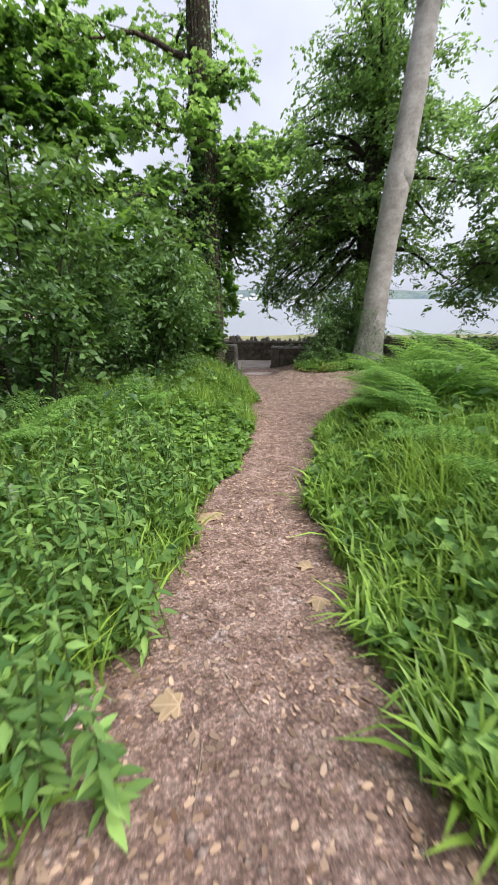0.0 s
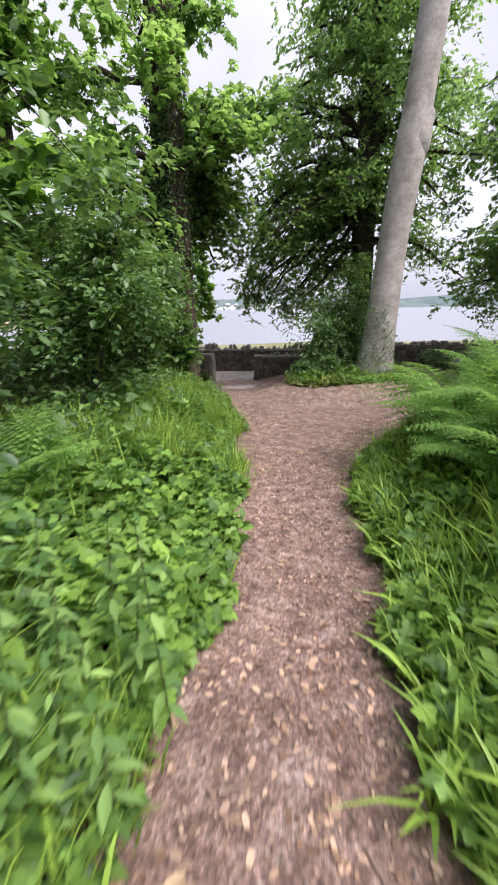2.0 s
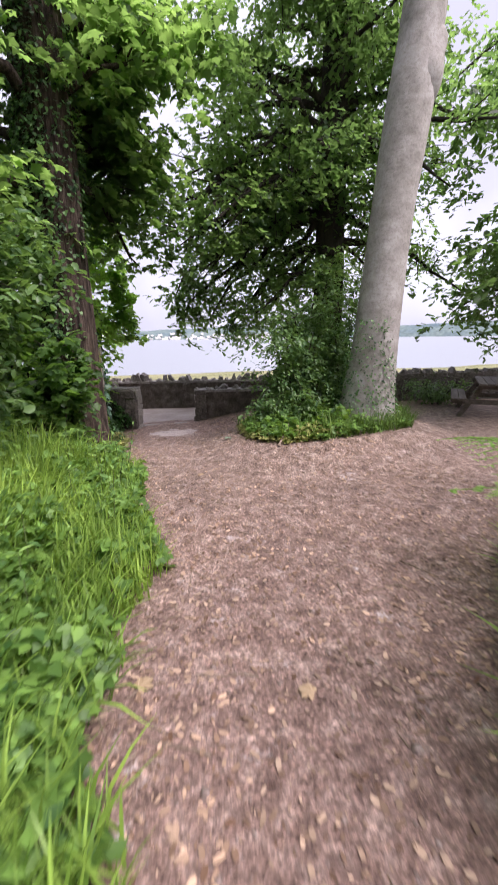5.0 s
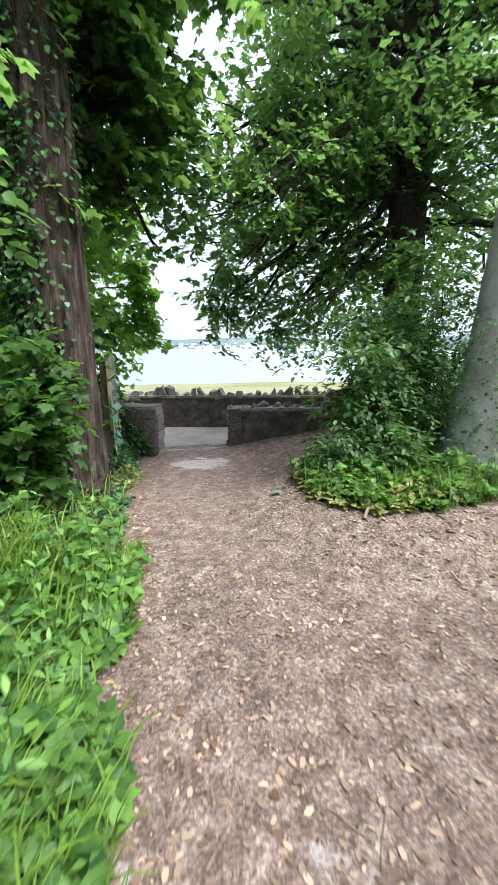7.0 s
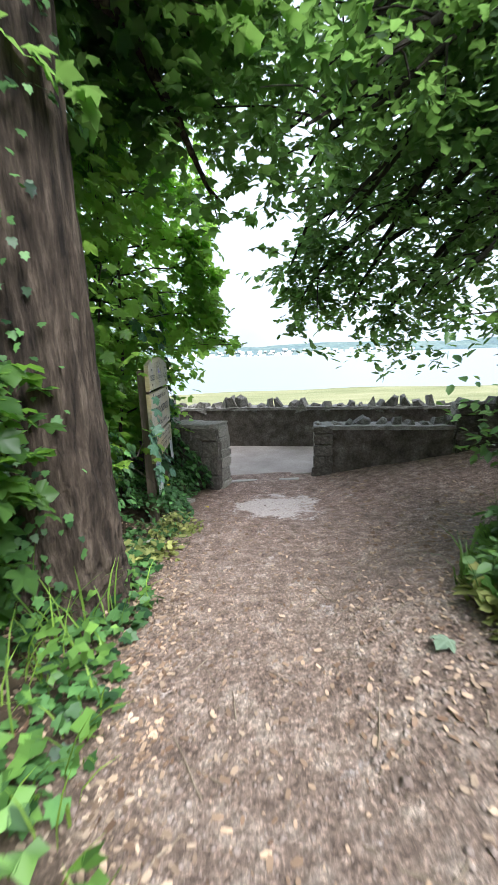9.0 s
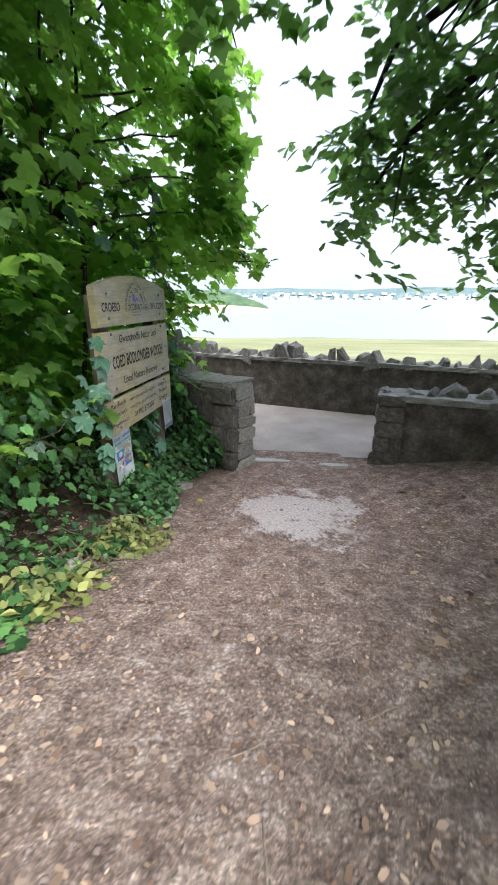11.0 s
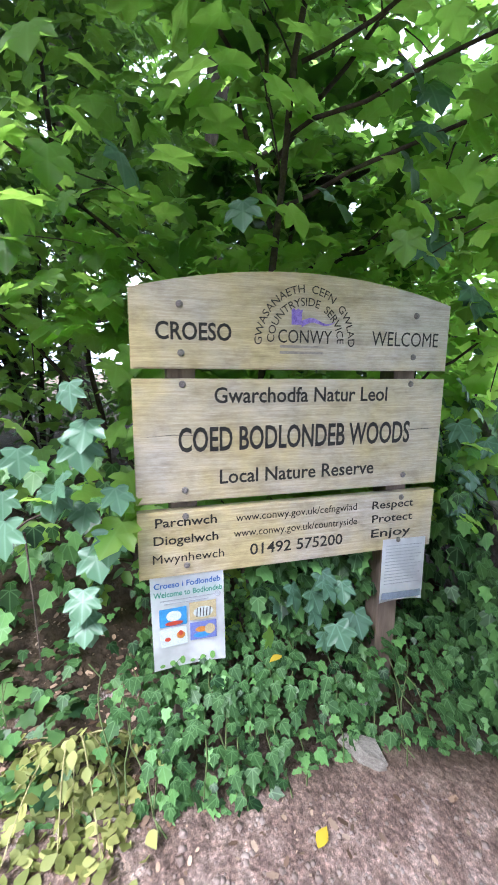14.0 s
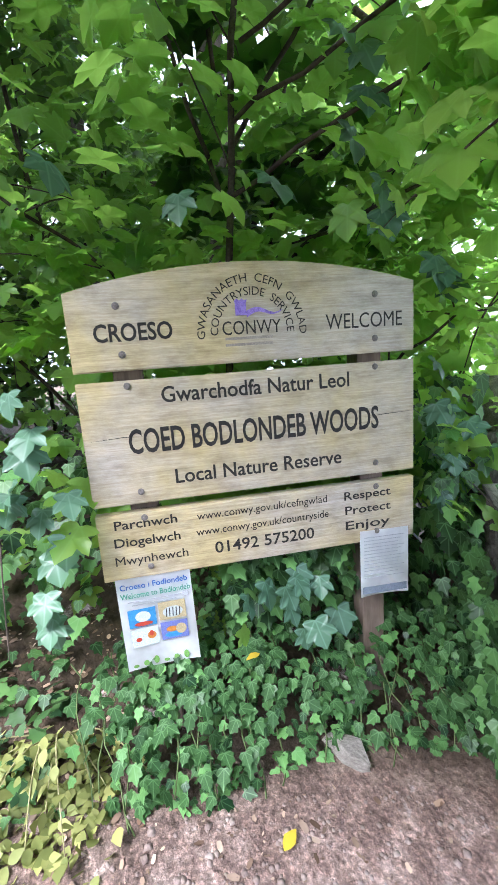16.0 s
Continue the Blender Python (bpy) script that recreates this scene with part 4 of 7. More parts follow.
BEECH = beech_bark()
bz = float(land(3.15, -4.95))
BEECH_TREE = tree("beech_tree", [(3.12, -4.95, bz - 0.3, 0.6), (3.13, -4.95, bz + 0.1, 0.5), (3.16, -4.96, bz + 0.6, 0.41), (3.22, -4.98, bz + 1.4, 0.345), (3.34, -5.0, bz + 3.0, 0.305), (3.5, -5.0, bz + 4.4, 0.32),
                    (3.58, -5.0, bz + 5.0, 0.31), (3.66, -5.0, bz + 5.7, 0.285), (3.86, -5.0, bz + 8.0, 0.27), (4.1, -5.0, bz + 12, 0.2), (4.3, -5.0, bz + 16, 0.08)],
     [(8.4, 5.6, -5.2, 10.5), (9.0, 4.0, -6.8, 12.5), (10.0, 6.4, -4.0, 12.5), (11.0, 3.2, -4.0, 13.5), (12.5, 5.2, -6.6, 14.5)], BEECH, CANOPY,
     "leaning pale grey beech with smooth bark and a swollen branch scar", 5000, 0.12, 8, wobble=0.025, sides=22, limb_thick=0.2, spread=0.7)


def beech_burl(x, y, z, size, turn):
    """A healed branch scar: a lop-sided swelling of the bark round a sunken eye."""
    ob = BEECH_TREE
    bm = bmesh.new()
    bmesh.ops.create_icosphere(bm, subdivisions=4, radius=1)
    for v in bm.verts:
        eye = max(0.0, 1 - (v.co - Vector((0.86, -0.45, 0.2))).length / 0.5)
        v.co *= 1 - 0.28 * eye + 0.05 * math.sin(v.co.z * 7 + v.co.y * 4)
    bm.transform(pose(x - ob.location.x, y - ob.location.y, z - ob.location.z, 0, turn, 0) @ Matrix.Diagonal((*size, 1)))
    for f in bm.faces:
        f.smooth = True
    part("branch_scar", bm, BEECH, ob, "swollen grey branch scar")


beech_burl(3.67, -5.03, bz + 4.95, (0.28, 0.3, 0.62), 12)


# ---- the welcome sign ----
def board_material():
    m, n, l = node_material("weathered_oak_board")
    grain = noise_node(n, l, 7, 8, 0.75, "Object", (1, 0.55, 16))
    fine = noise_node(n, l, 60, 6, 0.75, "Object", (1, 0.35, 6))
    stain = noise_node(n, l, 2.6, 4, 0.6)
    blotch = noise_node(n, l, 11, 6, 0.7, "Object", (1, 0.7, 1.6))
    colour = ramp_node(n, l, grain, [(0.25, (0.28, 0.24, 0.19)), (0.5, (0.41, 0.37, 0.31)), (0.75, (0.54, 0.5, 0.44))])
    colour = mixed(n, l, 0.6, colour, ramp_node(n, l, fine, [(0.32, (0.72, 0.68, 0.62)), (0.6, (1.1, 1.1, 1.1))]), "MULTIPLY")
    colour = mixed(n, l, 0.8, colour, ramp_node(n, l, stain, [(0.36, (1.0, 1.01, 1.04)), (0.48, (1.06, 1.02, 0.84)), (0.62, (1.1, 1.0, 0.55))]), "MULTIPLY")
    colour = mixed(n, l, 0.75, colour, ramp_node(n, l, blotch, [(0.34, (0.68, 0.66, 0.6)), (0.5, (1.0, 1.0, 0.98)), (0.68, (1.18, 1.18, 1.14))]), "MULTIPLY")
    finish(n, l, colour, 0.48, mixed(n, l, 0.5, grain, fine), 0.4, 0.003, specular=0.6)
    return m


BOARD = board_material()
INK = rough_material("black_routed_paint", [(0.3, (0.012, 0.012, 0.012)), (0.7, (0.035, 0.033, 0.03))], 30, 0.6, 200, 0.2, 0.001, vary=0)
PURPLE = rough_material("faded_purple_paint", [(0.3, (0.16, 0.10, 0.46)), (0.7, (0.36, 0.28, 0.68))], 40, 0.7, 200, 0.2, 0.001, vary=0)
FAINT = rough_material("worn_grey_lettering", [(0.3, (0.26, 0.23, 0.2)), (0.7, (0.38, 0.34, 0.3))], 40, 0.7, 200, 0.2, 0.001, vary=0)
STEEL = rough_material("dull_steel", [(0.3, (0.12, 0.11, 0.105)), (0.7, (0.24, 0.22, 0.21))], 60, 0.5, 200, 0.2, 0.001, vary=0)
FACE = -0.837
SIGN = tagged(empty("welcome_sign", -0.9, -1.06, float(land(-0.9, -1.06)), 0), "weathered three-board wooden welcome sign on two posts amid ivy", "sign")
SIGN_AWAY = -SIGN.matrix_world.translation


def on_sign(ob, parent):
    """Hangs a part made in world places under the sign or one of its parts."""
    ob.parent = parent
    ob.location = SIGN_AWAY if parent == SIGN else (0, 0, 0)
    return ob


def sign_board(z0, z1, arch=0.0, y0=-1.748, y1=-0.37):
    bm = bmesh.new()
    steps = 22 if arch else 1
    outline = [(y0, z0), (y1, z0)] + [(y1 + (y0 - y1) * k / steps, z1 + arch * (1 - (2 * k / steps - 1) ** 2)) for k in range(steps + 1)]
    front = [bm.verts.new((FACE, y, z)) for y, z in outline]
    rear = [bm.verts.new((FACE - 0.045, y, z)) for y, z in outline]
    bm.faces.new(front)
    bm.faces.new(rear[::-1])
    for k in range(len(outline)):
        j = (k + 1) % len(outline)
        bm.faces.new((front[k], rear[k], rear[j], front[j]))
    bmesh.ops.recalc_face_normals(bm, faces=bm.faces[:])
    bmesh.ops.bevel(bm, geom=[e for e in bm.edges if all(abs(v.co.x - FACE) < 1e-5 for v in e.verts)], offset=0.006, segments=2, affect="EDGES")
    return on_sign(part("board", bm, BOARD), SIGN)


BOARDS = (sign_board(1.56, 1.836, 0.09), sign_board(1.052, 1.525), sign_board(0.745, 1.018))


def letters(words, bold=0.0):
    """The words as one list of (corners, faces) for each letter, in the font's own plane."""
    curve = bpy.data.curves.new("lettering", "FONT")
    curve.body, curve.size, curve.offset, curve.resolution_u = words, 1.0, bold, 3
    ob = new("lettering", curve)
    bpy.context.view_layer.update()
    me = bpy.data.meshes.new_from_object(ob.evaluated_get(bpy.context.evaluated_depsgraph_get()))
    bpy.data.objects.remove(ob)
    root = list(range(len(me.vertices)))

    def top(k):
        while root[k] != k:
            root[k] = root[root[k]]
            k = root[k]
        return k

    for poly in me.polygons:
        for k in poly.vertices:
            root[top(k)] = top(poly.vertices[0])
    islands = {}
    for poly in me.polygons:
        islands.setdefault(top(poly.vertices[0]), []).append(list(poly.vertices))
    spans = sorted((min(me.vertices[k].co.x for f in fs for k in f), max(me.vertices[k].co.x for f in fs for k in f), n) for n, fs in islands.items())
    groups = []
    for lo, hi, n in spans:
        if groups and (min(hi, groups[-1][1]) - lo) > 0.5 * min(hi - lo, groups[-1][1] - groups[-1][0]):
            groups[-1] = (groups[-1][0], max(hi, groups[-1][1]), groups[-1][2] + islands[n])
        else:
            groups.append((lo, hi, list(islands[n])))
    out = []
    for lo, hi, fs in groups:
        used = sorted({k for f in fs for k in f})
        at = {k: i for i, k in enumerate(used)}
        out.append(([(me.vertices[k].co.x, me.vertices[k].co.y) for k in used], [[at[k] for k in f] for f in fs]))
    return out, spans[0][0], max(p[1] for p in spans)


def letter_part(corners, faces, ink, board):
    me = bpy.data.meshes.new("letter")
    me.from_pydata(corners, [], faces)
    on_sign(part_of("letter", me, ink), board)


def writing(words, y0, y1, z, height, board, bold=0.0):
    """Painted words on the sign's face from y0 to y1, standing on z, with that height of capitals."""
    found, lo, hi = letters(words, bold)
    k = (y1 - y0) / (hi - lo)
    for corners, faces in found:
        letter_part([(FACE + 0.002, y0 + (x - lo) * k, z + y * height / 0.69) for x, y in corners], faces, INK, board)


def arc_writing(words, mid_y, mid_z, radius, a0, a1, height, board):
    """Words bent round a half circle, from the angle a0 down to a1 in degrees."""
    found, lo, hi = letters(words)
    for corners, faces in found:
        bent = []
        for x, y in corners:
            a, r = radians(a0 + (a1 - a0) * (x - lo) / (hi - lo)), radius + y * height / 0.69
            bent.append((FACE + 0.002, mid_y + r * math.cos(a), mid_z + r * math.sin(a)))
        letter_part(bent, faces, INK, board)


TOP, MIDDLE, LOW = BOARDS
writing("CROESO", -1.657, -1.372, 1.666, 0.06, TOP, bold=0.02)
writing("WELCOME", -0.763, -0.428, 1.662, 0.058, TOP)
arc_writing("GWASANAETH  CEFN  GWLAD", -1.063, 1.665, 0.188, 183, -3, 0.03, TOP)
arc_writing("COUNTRYSIDE  SERVICE", -1.063, 1.668, 0.137, 181, -1, 0.03, TOP)
writing("CONWY", -1.183, -0.95, 1.664, 0.05, TOP)
writing("Gwarchodfa Natur Leol", -1.44, -0.67, 1.435, 0.058, MIDDLE, bold=0.014)
writing("COED BODLONDEB WOODS", -1.582, -0.54, 1.252, 0.09, MIDDLE, bold=0.02)
writing("Local Nature Reserve", -1.42, -0.715, 1.118, 0.056, MIDDLE, bold=0.014)
writing("Parchwch", -1.68, -1.433, 0.958, 0.036, LOW, bold=0.012)
writing("Diogelwch", -1.688, -1.427, 0.886, 0.036, LOW, bold=0.012)
writing("Mwynhewch", -1.693, -1.403, 0.81, 0.036, LOW)
writing("www.conwy.gov.uk/cefngwlad", -1.352, -0.788, 0.955, 0.032, LOW)
writing("www.conwy.gov.uk/countryside", -1.361, -0.783, 0.888, 0.032, LOW)
writing("01492 575200", -1.29, -0.853, 0.803, 0.048, LOW, bold=0.012)
writing("Respect", -0.708, -0.487, 0.95, 0.036, LOW, bold=0.012)
writing("Protect", -0.705, -0.487, 0.885, 0.036, LOW, bold=0.012)
writing("Enjoy", -0.705, -0.492, 0.815, 0.038, LOW, bold=0.012)


def flat_on_sign(name, points, material, parent, lift=0.002):
    bm = bmesh.new()
    bm.faces.new([bm.verts.new((FACE + lift, y, z)) for y, z in points])
    return on_sign(part(name, bm, material), parent)


# A castle tower over a wave, as plain purple shapes, with two worn lines under it.
flat_on_sign("emblem", [(-1.128, 1.733), (-1.085, 1.733), (-1.085, 1.776), (-1.080, 1.792), (-1.09, 1.786), (-1.1, 1.794), (-1.11, 1.786), (-1.12, 1.794), (-1.13, 1.786), (-1.128, 1.775)], PURPLE, TOP)
wave = [(y, 1.75 + 0.011 * math.sin((y + 1.08) * 44)) for y in np.linspace(-1.085, -0.94, 9)]
flat_on_sign("emblem", wave + [(y, z - 0.022 * (1 - k / 8) - 0.002) for k, (y, z) in reversed(list(enumerate(wave)))], PURPLE, TOP, 0.0035)
flat_on_sign("worn_line", [(-1.175, 1.645), (-0.985, 1.645), (-0.985, 1.655), (-1.175, 1.655)], FAINT, TOP)
flat_on_sign("worn_line", [(-1.175, 1.622), (-0.985, 1.622), (-0.985, 1.632), (-1.175, 1.632)], FAINT, TOP)
flat_on_sign("crack", [(-1.742, 1.31), (-1.6, 1.316), (-1.5, 1.312), (-1.6, 1.3185)], INK, MIDDLE)
flat_on_sign("crack", [(-0.62, 1.30), (-0.5, 1.305), (-0.372, 1.31), (-0.5, 1.308)], INK, MIDDLE)


def bolt(y, z, board):
    bm = bmesh.new()
    bmesh.ops.create_cone(bm, cap_ends=True, segments=14, radius1=0.0135, radius2=0.0105, depth=0.006, matrix=pose(FACE + 0.003, y, z, 0, 90, 0))
    bmesh.ops.create_cone(bm, cap_ends=True, segments=8, radius1=0.006, radius2=0.005, depth=0.004, matrix=pose(FACE + 0.008, y, z, 0, 90, 0))
    on_sign(part("bolt", bm, STEEL, None, "dull steel bolt"), board)


for y0, y1, z, board in ((-1.568, -0.548, 1.788, TOP), (-1.565, -0.55, 1.618, TOP), (-1.562, -0.552, 1.505, MIDDLE), (-1.56, -0.556, 1.1, MIDDLE), (-1.56, -0.556, 0.995, LOW), (-1.558, -0.556, 0.79, LOW)):
    bolt(y0, z, board)
    bolt(y1, z, board)
for y in (-1.56, -0.552):
    bm = bevelled_box((FACE - 0.155, y - 0.055, -0.3), (FACE - 0.048, y + 0.055, 1.78), 0.006)
    on_sign(part("post", bm, POST_WOOD, None, "red-brown squared timber post"), SIGN)

SIGN_TURN = Matrix.Translation((FACE, -1.748, 0)) @ pose(0, 0, 0, 0, 0, -2.4) @ Matrix.Diagonal((1, 0.974, 1, 1)) @ Matrix.Translation((-FACE, 1.748, 0))
SIGN.matrix_world = SIGN_TURN @ SIGN.matrix_world
PAPER = rough_material("white_laminated_paper", [(0.3, (0.84, 0.87, 0.9)), (0.7, (0.9, 0.92, 0.94))], 1.2, 0.4, 4, 0.1, 0.001, vary=0, specular=0.5)
PRINT = {
    "blue": (0.02, 0.14, 0.5), "green": (0.05, 0.36, 0.26), "sky": (0.05, 0.28, 0.6), "sand": (0.5, 0.42, 0.24), "pale": (0.6, 0.68, 0.68), "night": (0.16, 0.2, 0.5), "red": (0.5, 0.06, 0.03),
    "black": (0.02, 0.02, 0.02), "grey": (0.5, 0.53, 0.58), "slate": (0.24, 0.29, 0.36), "leaf": (0.2, 0.42, 0.1), "haze": (0.68, 0.71, 0.76), "orange": (0.55, 0.22, 0.04)}
PRINT = {k: rough_material("print_" + k, [(0.3, tuple(v * 0.8 for v in c)), (0.7, c)], 60, 0.5, 200, 0.05, 0.001, vary=0, specular=0.4) for k, c in PRINT.items()}


def paper(name, y0, y1, z0, z1, front, label, curl=0.008, tilt=0.0):
    """A thin sheet, slightly bowed, hung on the board: its own thing."""
    ob = empty(name, front, (y0 + y1) / 2, (z0 + z1) / 2)
    ob.matrix_world = SIGN_TURN @ pose(front, (y0 + y1) / 2, (z0 + z1) / 2, tilt, 0, 0)
    w, h, n = (y1 - y0) / 2, (z1 - z0) / 2, 9
    bm = bmesh.new()
    rows = [[bm.verts.new((curl * (u * u) * (0.4 - 0.6 * v), u * w, v * h)) for u in np.linspace(-1, 1, n)] for v in np.linspace(-1, 1, n)]
    for a, b in zip(rows, rows[1:]):
        for k in range(n - 1):
            bm.faces.new((a[k], a[k + 1], b[k + 1], b[k]))
    bmesh.ops.solidify(bm, geom=bm.faces[:], thickness=0.0015)
    part("sheet", bm, PAPER, ob)

    def mark(u0, u1, v0, v1, ink, lift=0.004, shape=None, title="print"):
        pts = shape or ((0, 0), (1, 0), (1, 1), (0, 1))
        bm = bmesh.new()
        vs = []
        for a, b in pts:
            u, v = u0 + (u1 - u0) * a, v0 + (v1 - v0) * b
            vs.append(bm.verts.new((curl * (u * u) * (0.4 - 0.6 * v) + lift, u * w, v * h)))
        bm.faces.new(vs)
        part(title, bm, PRINT[ink], ob)

    def words(text, u0, u1, v, height, ink):
        curve = bpy.data.curves.new("heading", "FONT")
        curve.body, curve.resolution_u, curve.offset = text, 3, 0.012
        made = new("heading", curve)
        bpy.context.view_layer.update()
        me = bpy.data.meshes.new_from_object(made.evaluated_get(bpy.context.evaluated_depsgraph_get()))
        bpy.data.objects.remove(made)
        xs = [p.co.x for p in me.vertices]
        for p in me.vertices:
            u = u0 + (u1 - u0) * (p.co.x - min(xs)) / (max(xs) - min(xs))
            vv = v + p.co.y * height / 0.69
            p.co = (curl * (u * u) * (0.4 - 0.6 * vv) + 0.005, u * w, vv * h)
        part_of("heading", me, PRINT[ink], ob)

    return tagged(ob, label, "notice"), mark, words


POSTER, mark, words = paper("poster", -1.706, -1.402, 0.345, 0.775, FACE - 0.004, "white poster with blue and green headings and four pictures", 0.01, 1.0)
words("Croeso i Fodlondeb", -0.9, 0.9, 0.67, 0.11, "blue")
words("Welcome to Bodlondeb", -0.92, 0.95, 0.49, 0.11, "green")
for k in range(2):
    mark(-0.75 + 0.1 * k, 0.7 - 0.15 * k, 0.4 - 0.07 * k, 0.42 - 0.07 * k, "grey", title="text_line")
OVALISH = [(0.5 + 0.5 * math.cos(a), 0.5 + 0.5 * math.sin(a)) for a in np.linspace(0, 2 * np.pi, 13)[:-1]]
for u, v, ink in ((-0.8, -0.12, "sky"), (0.02, -0.07, "sand"), (-0.8, -0.53, "pale"), (0.02, -0.49, "night")):
    mark(u, u + 0.74, v, v + 0.37, ink, title="picture")
mark(-0.62, -0.2, -0.02, 0.2, "pale", 0.006, OVALISH)
mark(-0.66, -0.16, -0.1, -0.01, "red", 0.007, OVALISH)
mark(0.12, 0.68, -0.03, 0.2, "pale", 0.006, OVALISH)
for k in range(5):
    mark(0.2 + k * 0.09, 0.25 + k * 0.09, -0.01, 0.17, "black", 0.007, ((0, 0), (0.6, 0), (1, 1), (0.4, 1)))
mark(-0.68, -0.52, -0.42, -0.33, "red", 0.006, OVALISH)
mark(-0.36, -0.12, -0.4, -0.24, "orange", 0.006, OVALISH)
mark(-0.3, -0.18, -0.34, -0.22, "red", 0.007, OVALISH)
mark(0.1, 0.6, -0.45, -0.34, "sky", 0.006, OVALISH)
mark(0.16, 0.5, -0.34, -0.22, "orange", 0.006, OVALISH)
mark(0.42, 0.72, -0.4, -0.18, "sand", 0.007, OVALISH)
for k in range(6):
    mark(-0.85 + 0.28 * k, -0.7 + 0.28 * k, -0.95, -0.88 + 0.05 * (k % 3), "leaf", 0.005, OVALISH)
mark(0.72, 0.9, 0.35, 0.48, "grey", 0.005, OVALISH)
NOTICE, mark, words = paper("notice", -0.643, -0.405, 0.485, 0.795, FACE + 0.004, "white printed notice pinned to the sign", 0.012, -1.5)
for k in range(13):
    mark(-0.85, 0.82 - 0.13 * (k % 3), 0.785 - k * 0.1, 0.812 - k * 0.1, "haze", title="text_line")
mark(-0.92, 0.92, -0.9, -0.68, "slate", title="footer")


# ---- picnic table in the clearing ----
def picnic_table(x, y, turn):
    z = float(land(x, y)) - 0.01
    ob = empty("picnic_table", x, y, z, turn)
    for k in range(5):
        part("tabletop_board", bevelled_box((-0.9, -0.36 + k * 0.146, 0.715), (0.9, -0.36 + k * 0.146 + 0.138, 0.755), 0.006), WOOD_GREY, ob)
    for side in (-1, 1):
        for k in range(2):
            y0 = side * 0.70 - 0.14 + k * 0.145
            part("seat_board", bevelled_box((-0.9, y0, 0.40), (0.9, y0 + 0.135, 0.44), 0.006), WOOD_GREY, ob)
    for end in (-0.62, 0.62):
        part("seat_beam", bevelled_box((end - 0.025, -0.84, 0.30), (end + 0.02, 0.84, 0.398), 0.005), WOOD_GREY, ob)
        part("top_beam", bevelled_box((end - 0.025, -0.36, 0.62), (end + 0.02, 0.36, 0.713), 0.005), WOOD_GREY, ob)
        for side in (-1, 1):
            bm = bevelled_box((-0.022, -0.05, -0.42), (0.022, 0.05, 0.41), 0.005)
            bm.transform(pose(end + 0.045, side * 0.46, 0.37, side * 31, 0, 0))
            part("leg", bm, WOOD_GREY, ob)
    return tagged(ob, "weathered brown timber picnic table with two fixed benches", "picnic table")


picnic_table(7.13, -4.06, 44)

# ---- undergrowth ----
GRASS = leaf_material("verge_grass", (0.08, 0.165, 0.03), (0.225, 0.355, 0.07), (0.34, 0.52, 0.07), 0.5, 0.2, 0.35, 1.2)
STRAP = leaf_material("strap_leaf", (0.1, 0.2, 0.035), (0.27, 0.43, 0.085), (0.36, 0.56, 0.08), 0.4, 0.35, 0.35, 1.6)
# Darker copy of the verge grass, with tree shade put into its colour.
GRASS_DARK = leaf_material("grass_with_shade_tone", (0.04, 0.085, 0.025), (0.12, 0.2, 0.05), (0.16, 0.26, 0.05), 0.5, 0.2, 0.3, 1.2)
BRAMBLE = leaf_material("bramble_leaf", (0.035, 0.095, 0.03), (0.15, 0.28, 0.065), (0.26, 0.44, 0.06), 0.45, 0.3, 0.35, 1.0)
ELDER = leaf_material("ground_elder_leaf", (0.045, 0.115, 0.033), (0.175, 0.315, 0.062), (0.32, 0.52, 0.08), 0.45, 0.3, 0.35, 2.4)
NETTLE = leaf_material("nettle_leaf", (0.065, 0.155, 0.05), (0.23, 0.385, 0.12), (0.27, 0.45, 0.08), 0.6, 0.15, 0.3, 1.0)
FERN = leaf_material("bracken_frond", (0.08, 0.19, 0.05), (0.2, 0.37, 0.1), (0.34, 0.58, 0.12), 0.5, 0.25, 0.45, 1.0)
SHRUB = leaf_material("shrub_leaf", (0.04, 0.095, 0.04), (0.135, 0.235, 0.085), (0.2, 0.36, 0.07), 0.4, 0.35, 0.35, 0.8)
WILTED = leaf_material("wilted_leaf", (0.16, 0.19, 0.06), (0.34, 0.35, 0.13), (0.3, 0.32, 0.1), 0.6, 0.2, 0.3, 2.0)
DEAD_LEAF = leaf_material("dry_leaf", (0.12, 0.07, 0.05), (0.4, 0.285, 0.225), (0.3, 0.2, 0.1), 0.7, 0.2, 0.1, 2.0)
STALK = rough_material("green_stalk", [(0.3, (0.06, 0.1, 0.03)), (0.7, (0.13, 0.17, 0.06))], 8, 0.7, 60, 0.2, 0.002, vary=0.1)
TWIG = rough_material("dry_twig", [(0.3, (0.12, 0.085, 0.06)), (0.7, (0.3, 0.24, 0.18))], 12, 0.9, 80, 0.4, 0.003, vary=0.2)


def scatter(rng, n, x0, x1, y0, y1, keep):
    """n places in a field where keep(x, y) is a share of 0 to 1."""
    out = np.zeros((0, 2))
    while len(out) < n:
        p = np.stack([rng.uniform(x0, x1, n * 2), rng.uniform(y0, y1, n * 2)], -1)
        out = np.concatenate([out, p[rng.rand(len(p)) < keep(p[:, 0], p[:, 1])]])
    return out[:n]


def patchy(x, y, f=1.0, s=0.0):
    """A soft patchiness from 0 to 1."""
    return np.clip(0.5 + 0.5 * np.sin(x * 2.1 * f + s + 1.3 * np.sin(y * 1.3 * f + s)) * np.cos(y * 1.7 * f - s + np.sin(x * f)), 0, 1)


